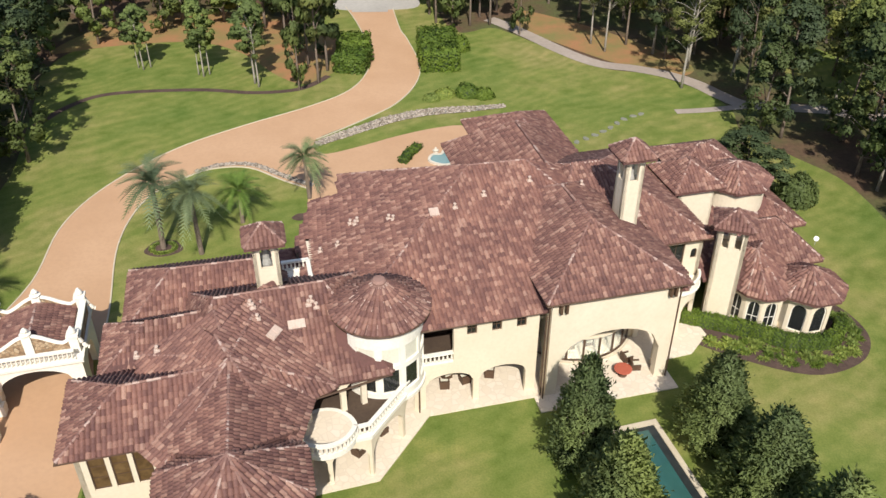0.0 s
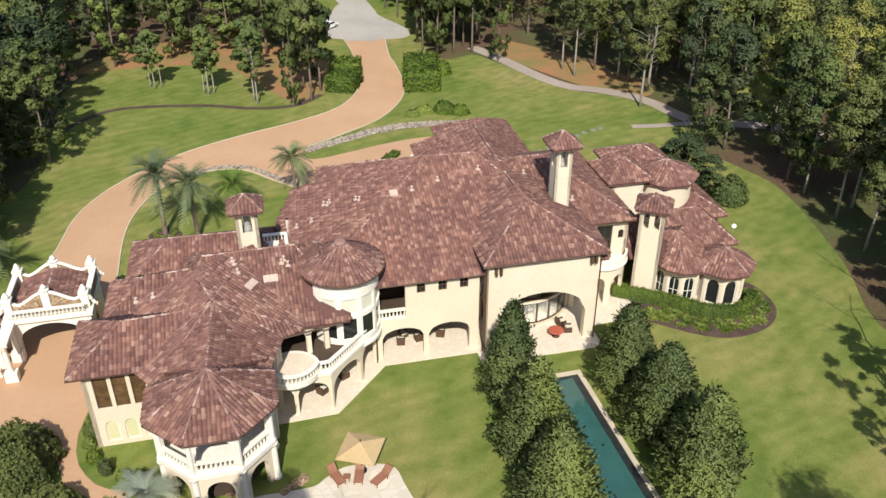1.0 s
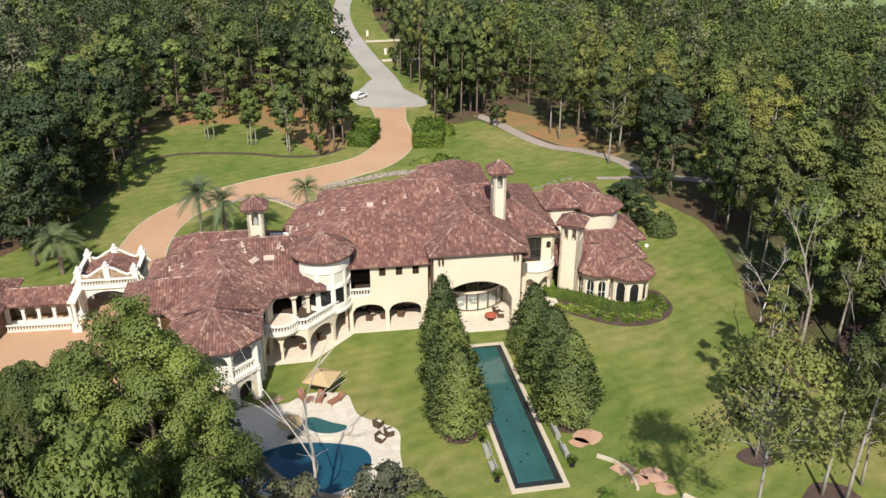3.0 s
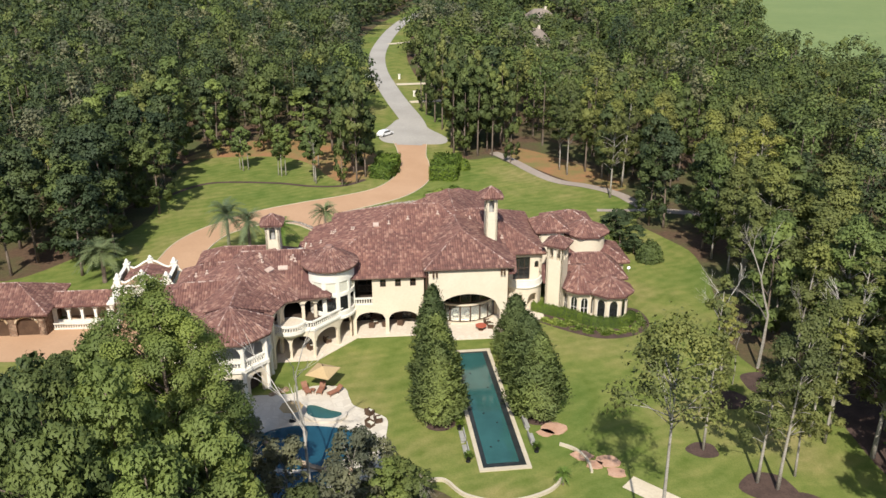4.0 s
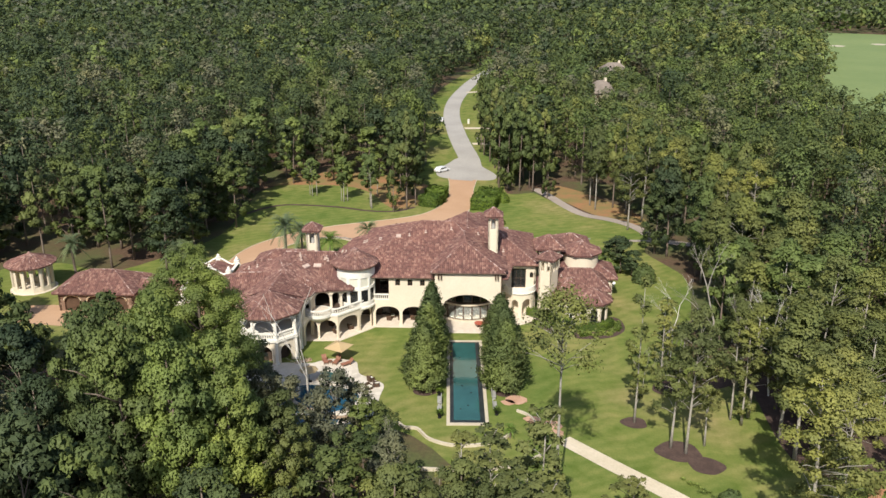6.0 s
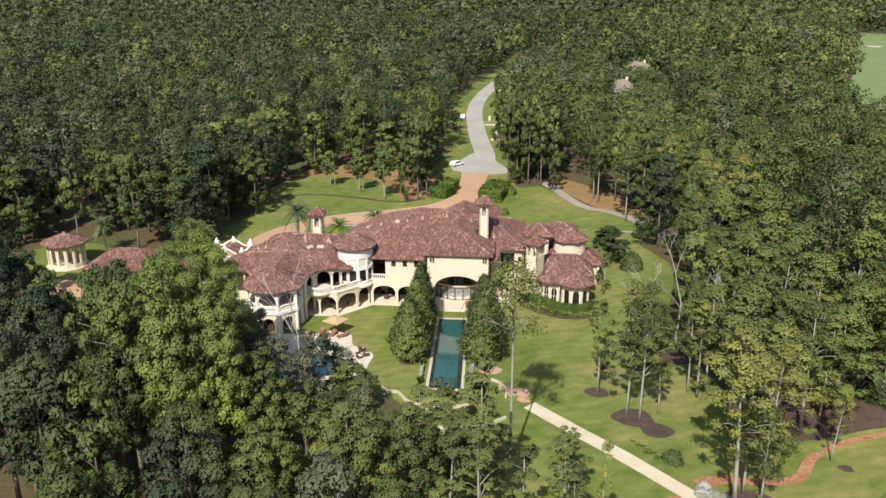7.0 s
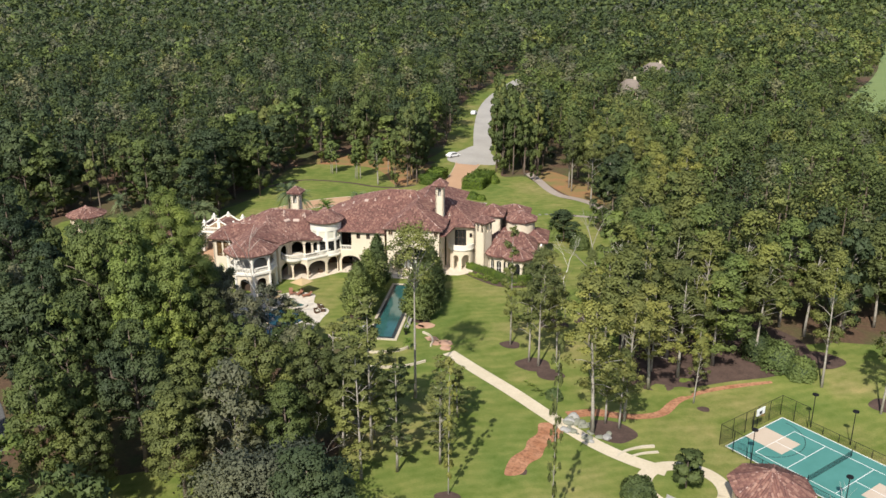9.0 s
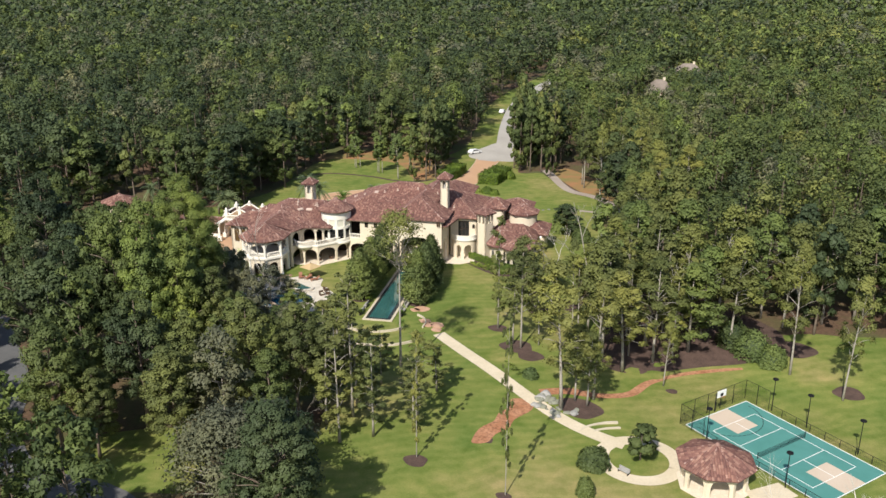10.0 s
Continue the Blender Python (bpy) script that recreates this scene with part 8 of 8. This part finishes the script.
for i, (x, y, r_) in enumerate(((25.8, 30.6, 1.5), (24.9, 29.6, 0.9), (28.9, 26.0, 1.1), (31.6, 25.4, 1.3), (32.4, 23.6, 1.0), (30.2, 24.6, 0.9))):
    pts = [(x + r_ * (1 + 0.2 * math.sin(4 * a + i)) * math.cos(a), y + r_ * 0.8 * math.sin(a)) for a in np.linspace(0, 6.283, 11)[:-1]]
    s = Shape()
    s.prism(pts, 0.0, 0.16)
    solo("flagstone", s, material("orange_flagstone", two_scale((0.45, 0.26, 0.17), (0.52, 0.33, 0.23), (0.36, 0.2, 0.13), 0.8, 4), 0.85) if "orange_flagstone" not in bpy.data.materials else bpy.data.materials["orange_flagstone"], "orange flagstone set in the lawn", "stone", "flagstones near the lap pool")
solo("garden_wall", sweep(spline([(12.4, 20.2), (13.6, 19.4), (15.2, 19.5), (17.4, 17.6), (20.5, 17.0), (23.3, 17.8), (25.8, 19.6), (26.9, 21.6)], 5), 0.13, -0.1, 0.42), M_COPING, "low curved tan stone garden wall", "garden wall", kind="structure")
solo("garden_wall", sweep(spline([(17.7, 11.0), (21, 11.6), (24.1, 12.5), (27, 13.6), (29.4, 15.2), (31.4, 17.8)], 5), 0.13, -0.1, 0.42), M_COPING, "low curved tan stone garden wall among trees", "garden wall", kind="structure")
solo("garden_wall", sweep(spline([(26.5, 27.6), (28.2, 26.8), (29.4, 25.2), (29.9, 23.2)], 5), 0.12, -0.1, 0.38), M_COPING, "short curved tan stone garden wall near the flagstones", "garden wall", kind="structure")
for i, (x, y) in enumerate(spline([(14.6, 94.0), (17.0, 96.2), (19.6, 98.2), (22.0, 100.4), (24.2, 103.0), (26.8, 104.6)], 2)):
    s = Shape()
    s.prism([(0.5 * (1 + 0.15 * math.sin(3 * a + i)) * math.cos(a), 0.35 * math.sin(a)) for a in np.linspace(0, 6.283, 10)[:-1]], 0.0, 0.13)
    solo("stepping_stone", s, M_DARKSTONE, "flat grey stepping stone in the grass", "stone", "stepping stones across the lawn", m=pose(x, y, 0.03, 0, 0, 40 * i))
s = Shape()
FOUNT = spline([(-1.6, 90.8), (-1.3, 92.4), (-0.2, 92.6), (0.3, 94.0), (1.6, 94.0), (2.2, 91.4), (0.4, 89.8)], 5, True)
fountain = thing("fountain", Matrix.Identity(4), "curved fountain basin with pale turquoise water", "fountain")
part("water", with_mat(drape(FOUNT, 0.3), M_WATER_PALE), None, fountain)
part("rim", sweep(FOUNT + FOUNT[:1], 0.16, 0.05, 0.36), M_FLAG, fountain)
s = Shape()
s.lathe(-0.9, 93.4, [(0.35, 0.0), (0.28, 0.3), (0.4, 0.42), (0.14, 0.6), (0.16, 0.7), (0.04, 0.8)], 12)
part("spout", s, M_FLAG, fountain)
for x, y in ((-4.6, 91.2), (-4.2, 92.6), (-3.4, 94.0)):
    bush("box_hedge", x, y, 0.85, 0.6, 0.8, 260, 0.25, M_HEDGE, "clipped hedge beside the fountain", 65, True, "hedges by the fountain")
dish = thing("satellite_dish", pose(35.4, 66.6, 4.5, 0, 0, 160) @ Matrix.Scale(0.45, 4), "white satellite dish on the low roof", "dish")
s = Shape()
s.lathe(0, 0, [(0.06, -0.16), (0.3, -0.08), (0.5, 0.06), (0.53, 0.1), (0.48, 0.1)], 20)
part("reflector", s, M_LINE, dish).matrix_basis = pose(0, 0, 0.75, -55)
s = Shape()
s.tube([(0, 0, -0.8), (0, 0, 0.75)], 0.05, 6)
part("mast", s, M_GREY, dish)

# ---- dead trees ----
def dead_tree(x, y, h, seed, label="bleached bare dead tree with forked branches", girth=0.24, wood=None, depth=4):
    r = random.Random(seed)
    ob = thing("dead_tree", pose(x, y, ground_z(x, y)), label, "tree")
    s = Shape()

    def grow(p, d, L, rad, depth):
        q = p + d * L
        m = (p + q) / 2 + Vector((r.uniform(-1, 1), r.uniform(-1, 1), 0)) * L * 0.05
        s.tube([p, m, q], [rad, rad * 0.85, rad * 0.66], 6 if depth > 2 else 4)
        if depth:
            for i in range(3 if depth < 4 else 2):
                nd = (d + Vector((r.uniform(-1, 1), r.uniform(-1, 1), r.uniform(-0.1, 0.5))) * (0.35 if i == 0 else 0.8)).normalized()
                grow(q.lerp(p, 0.0 if i == 0 else r.uniform(0, 0.35)), nd, L * r.uniform(0.5, 0.74), rad * (0.62 if i == 0 else 0.46), depth - 1)
    grow(Vector((0, 0, -0.3)), Vector((r.uniform(-0.08, 0.08), r.uniform(-0.08, 0.08), 1)).normalized(), h * 0.4, girth * h / 15, depth)
    part("trunk", s, wood or M_DEADWOOD, ob)


dead_tree(2.6, 15.2, 23, 3, girth=0.105, depth=3)
for i, (x, y, h, gr) in enumerate(((45.4, 46.5, 15.5, 0.13), (50.8, 48.0, 19, 0.17), (47.0, 43.4, 11, 0.1), (59, 41.5, 17, 0.13), (64, 50, 19, 0.15), (42.2, 36.5, 9, 0.09), (70, 38, 14, 0.12), (55.5, 45.5, 13, 0.1))):
    dead_tree(x, y, h, 5 + i, "pale grey leafless tree with fine bare branches", gr, M_GREYWOOD if i % 3 else M_DEADWOOD, 5)
for i, (x, y, h) in enumerate(((27.5, -9.5, 13), (33.5, -17.5, 11), (23.5, -1.2, 10), (14.6, 9.0, 9))):
    dead_tree(x, y, h, 31 + i, "small leafless grey tree among leafy trees", 0.1, M_GREYWOOD, 5)

# ---- boulders and curved steps by the garden path ----
def boulder(x, y, q, seed, mat_, label, group):
    r = np.random.default_rng(seed)
    bm = bmesh.new()
    bmesh.ops.create_icosphere(bm, subdivisions=2, radius=q)
    sx = r.uniform(0.75, 1.3, 3) * np.array([1, 1, 0.62])
    ph = r.uniform(0, 6, 3)
    for v in bm.verts:
        k = 1 + 0.16 * math.sin(v.co.x / q * 2.4 + ph[0]) + 0.14 * math.sin(v.co.y / q * 3.1 + ph[1]) + 0.1 * math.sin(v.co.z / q * 4 + ph[2])
        v.co = Vector((v.co.x * sx[0] * k, v.co.y * sx[1] * k, v.co.z * sx[2] * k))
    me = bpy.data.meshes.new("boulder")
    bm.to_mesh(me)
    bm.free()
    me.materials.append(mat_)
    solo("boulder", me, None, label, "boulder", group, m=pose(x, y, ground_z(x, y) + q * 0.15, 0, 0, seed * 37))


rk = random.Random(12)
for i in range(9):
    boulder(*((-11.9 + 0.42 * i, 32.4 + rk.uniform(-0.3, 0.6)) if i < 4 else (-7.6 + 0.3 * (i - 4), 32.6 + 0.4 * (i - 4) + rk.uniform(-0.2, 0.2))), rk.uniform(0.25, 0.5), 80 + i, M_RUBBLE, "reddish brown rock at the foot of the pavilion", "rocks at the pavilion")
for i in range(30):
    boulder(56.6 + rk.uniform(0, 6), 6.0 + rk.uniform(0, 5), rk.uniform(0.3, 0.75), i + 1, M_GREY if i % 3 == 0 else M_DARKSTONE, "pale grey boulder beside the garden path" if i % 3 == 0 else "dark grey boulder beside the garden path", "boulders by the garden path")
dead_tree(99.2, -7.0, 10.5, 61, "pale leafless tree with tangled branches near the court", 0.3, M_DEADWOOD, 5)
dead_tree(91.0, -8.6, 10.5, 64, "slender pale leafless tree near the gazebo", 0.1, M_DEADWOOD, 4)
for k, pts in enumerate((((64.4, 4.4), (65.3, 6.4), (67.0, 8.2), (68.6, 9.2)), ((65.4, 3.8), (66.3, 5.6), (67.6, 7.0), (69.3, 8.1)))):
    solo("garden_step", sweep(spline(pts, 5), 0.2, -1.5, -1.0 - 0.12 * k), M_COPING, "curved tan stone garden step on the lawn", "step", kind="structure")

# ---- sport court ----
CZ = -1.4
C0, E1, E2 = Vector((77.2, 13.2)), Vector((0.524, 0.852)), Vector((0.852, -0.524))
CW, CL = 12.8, 22.0


def ct(a, b):
    p = C0 + E1 * a + E2 * b
    return p.x, p.y


def ct_rect(a0, a1, b0, b1):
    return [ct(a0, b0), ct(a0, b1), ct(a1, b1), ct(a1, b0)]


court = thing("sport_court", Matrix.Identity(4), "teal sport court with white lines and tan key", "court")
s = Shape()
s.prism(ct_rect(0, CW, 0, CL), CZ - 0.3, CZ + 0.1)
part("surface", s, M_COURT, court)
s = Shape()
s.prism(ct_rect(4.3, 8.5, 0.15, 5.6), CZ + 0.05, CZ + 0.108)
part("key", s, M_COURT_TAN, court, "tan painted key")
s = Shape()
s.prism(ct_rect(4.3, 8.5, CL - 5.6, CL - 0.15), CZ + 0.05, CZ + 0.108)
part("key", s, M_COURT_TAN, court, "tan painted key")


def line_mark(a0, a1, b0, b1):
    s = Shape()
    s.prism(ct_rect(a0, a1, b0, b1), CZ + 0.06, CZ + 0.116)
    part("line", s, M_LINE, court)


for a0, a1, b0, b1 in ((0, CW, 0, 0.12), (0, 0.12, 0, CL), (CW - 0.12, CW, 0, CL), (0, CW, CL - 0.12, CL), (2.0, 10.8, 3.2, 3.28), (2.0, 2.08, 3.2, 19), (10.72, 10.8, 3.2, 19), (2, 10.8, 7.8, 7.88), (2, 10.8, 14.4, 14.48), (2, 10.8, 19, 19.08), (6.36, 6.44, 3.2, 7.8), (6.36, 6.44, 14.4, 19)):
    line_mark(a0, a1, b0, b1)
for i in range(24):
    a, b = math.pi * i / 24, math.pi * (i + 0.8) / 24
    s = Shape()
    s.prism([ct(6.4 + r_ * math.cos(t), 1.2 + r_ * math.sin(t)) for r_, t in ((5.4, a), (5.5, a), (5.5, b), (5.4, b))], CZ + 0.06, CZ + 0.113)
    part("arc_line", s, M_IRON, court)
net = thing("court_net", Matrix.Identity(4), "dark net across the middle of the court", "net")
s = Shape()
for i in range(60):
    a = 1.6 + 9.6 * i / 59
    s.tube([(*ct(a, 11.1), CZ + 0.15), (*ct(a, 11.1), CZ + 1.0)], 0.012, 3)
for k in range(7):
    s.tube([(*ct(1.6, 11.1), CZ + 0.15 + 0.14 * k), (*ct(11.2, 11.1), CZ + 0.15 + 0.14 * k)], 0.012, 3)
tagged(part("mesh", s, M_IRON, net), kind="stuff")
for a in (1.5, 11.3):
    s = Shape()
    s.tube([(*ct(a, 11.1), CZ), (*ct(a, 11.1), CZ + 1.1)], 0.05, 8)
    part("post", s, M_IRON, net)
fence = thing("court_fence", Matrix.Identity(4), "black chain-link fence round the court", "fence")


def fence_run(p, q, h, n):
    for i in range(n + 1):
        t = i / n
        s = Shape()
        s.tube([(p[0] + (q[0] - p[0]) * t, p[1] + (q[1] - p[1]) * t, CZ - 0.1), (p[0] + (q[0] - p[0]) * t, p[1] + (q[1] - p[1]) * t, CZ + h)], 0.045, 6)
        part("post", s, M_IRON, fence)
    s = Shape()
    s.tube([(*p, CZ + h), (*q, CZ + h)], 0.035, 6)
    part("rail", s, M_IRON, fence)
    d = Vector((q[0] - p[0], q[1] - p[1]))
    L = d.length
    s = Shape()
    m = int(L / 0.22)
    for i in range(m):
        x0, y0 = p[0] + d.x * i / m, p[1] + d.y * i / m
        s.tube([(x0, y0, CZ + 0.05), (x0, y0, CZ + h)], 0.008, 3)
    for k in range(int(h / 0.22)):
        s.tube([(*p, CZ + 0.1 + 0.22 * k), (*q, CZ + 0.1 + 0.22 * k)], 0.008, 3)
    tagged(part("chain_link", s, M_IRON, fence), kind="stuff")


fence_run(ct(-0.4, -0.6), ct(CW + 0.4, -0.6), 3.2, 5)
fence_run(ct(CW + 0.4, -0.6), ct(CW + 0.4, 3.6), 3.2, 2)
fence_run(ct(CW + 0.4, 3.6), ct(CW + 0.4, CL), 1.2, 8)
fence_run(ct(-0.4, -0.6), ct(-0.4, 3.6), 3.2, 2)
fence_run(ct(-0.4, 3.6), ct(-0.4, CL), 1.2, 8)
hoop = thing("basketball_hoop", Matrix.Identity(4), "basketball hoop with white backboard on a dark pole", "hoop")
s = Shape()
s.tube([(*ct(6.4, -0.35), CZ), (*ct(6.4, -0.35), CZ + 3.0), (*ct(6.4, 0.5), CZ + 3.4)], 0.08, 8)
part("pole", s, M_IRON, hoop)
s = Shape()
s.prism(ct_rect(5.5, 7.3, 0.52, 0.58), CZ + 2.9, CZ + 3.95)
bb = part("backboard", s, M_LINE, hoop)
s = Shape()
s.prism(ct_rect(6.1, 6.7, 0.585, 0.6), CZ + 3.05, CZ + 3.5)
part("target_square", s, M_IRON, bb)
s = Shape()
s.tube([(*ct(6.4 + 0.23 * math.cos(t), 0.85 + 0.23 * math.sin(t)), CZ + 3.05) for t in np.linspace(0, 6.283, 13)], 0.02, 5)
part("rim", s, M_RED, hoop)
for a, b in ((-0.9, 4.6), (CW + 0.9, 3.8), (-0.9, 17.2), (CW + 0.9, 17.4), (CW + 1.0, 9.5)):
    ob = thing("court_light", pose(*ct(a, b), CZ), "black lamp post with a round lamp head", "lamp post", "lamp posts round the court")
    s = Shape()
    s.tube([(0, 0, 0), (0, 0, 5.0)], [0.07, 0.05], 8)
    part("pole", s, M_IRON, ob)
    s = Shape()
    s.lathe(0, 0, [(0.12, 4.9), (0.42, 5.05), (0.4, 5.2), (0.1, 5.3)], 16)
    part("lamp_head", s, M_IRON, ob)
ob = thing("garden_bench", pose(72.6, -2.4, -1.35, 0, 0, -20), "grey bench beside the circular path", "bench")
s = Shape()
s.box(-0.8, 0.8, -0.22, 0.22, 0.38, 0.45)
part("seat", s, M_GREY, ob)
s = Shape()
s.box(-0.8, 0.8, 0.2, 0.26, 0.45, 0.85)
part("backrest", s, M_GREY, ob)
for sx in (-0.7, 0.7):
    s = Shape()
    s.box(sx - 0.04, sx + 0.04, -0.2, 0.2, 0, 0.38)
    part("leg", s, M_IRON, ob)

for x, y, rx, h in ((-28.4, 32.4, 2.7, 5.4), (-32.6, 29.6, 2.6, 4.8)):
    bush("clipped_tree", x, y, rx, rx * 0.92, h, 7000, 0.24, M_LEAF, "large rounded evergreen shrub beside the motor court", group="rounded shrubs by the motor court")

for i, (x, y) in enumerate(((-25.4, 41.4), (-25.2, 40.0), (-25.0, 38.6), (-24.6, 37.2), (-23.6, 35.6), (-22.2, 34.4), (-20.6, 33.8), (-19.2, 33.6))):
    bush("foundation_shrub", x, y, 0.6, 0.5, 0.9 + 0.3 * (i % 3), 420, 0.2, (M_FLOWER, M_HEDGE, M_LEAF)[i % 3], "small leafy shrub planted against the house wall", group="shrubs along the house wall")
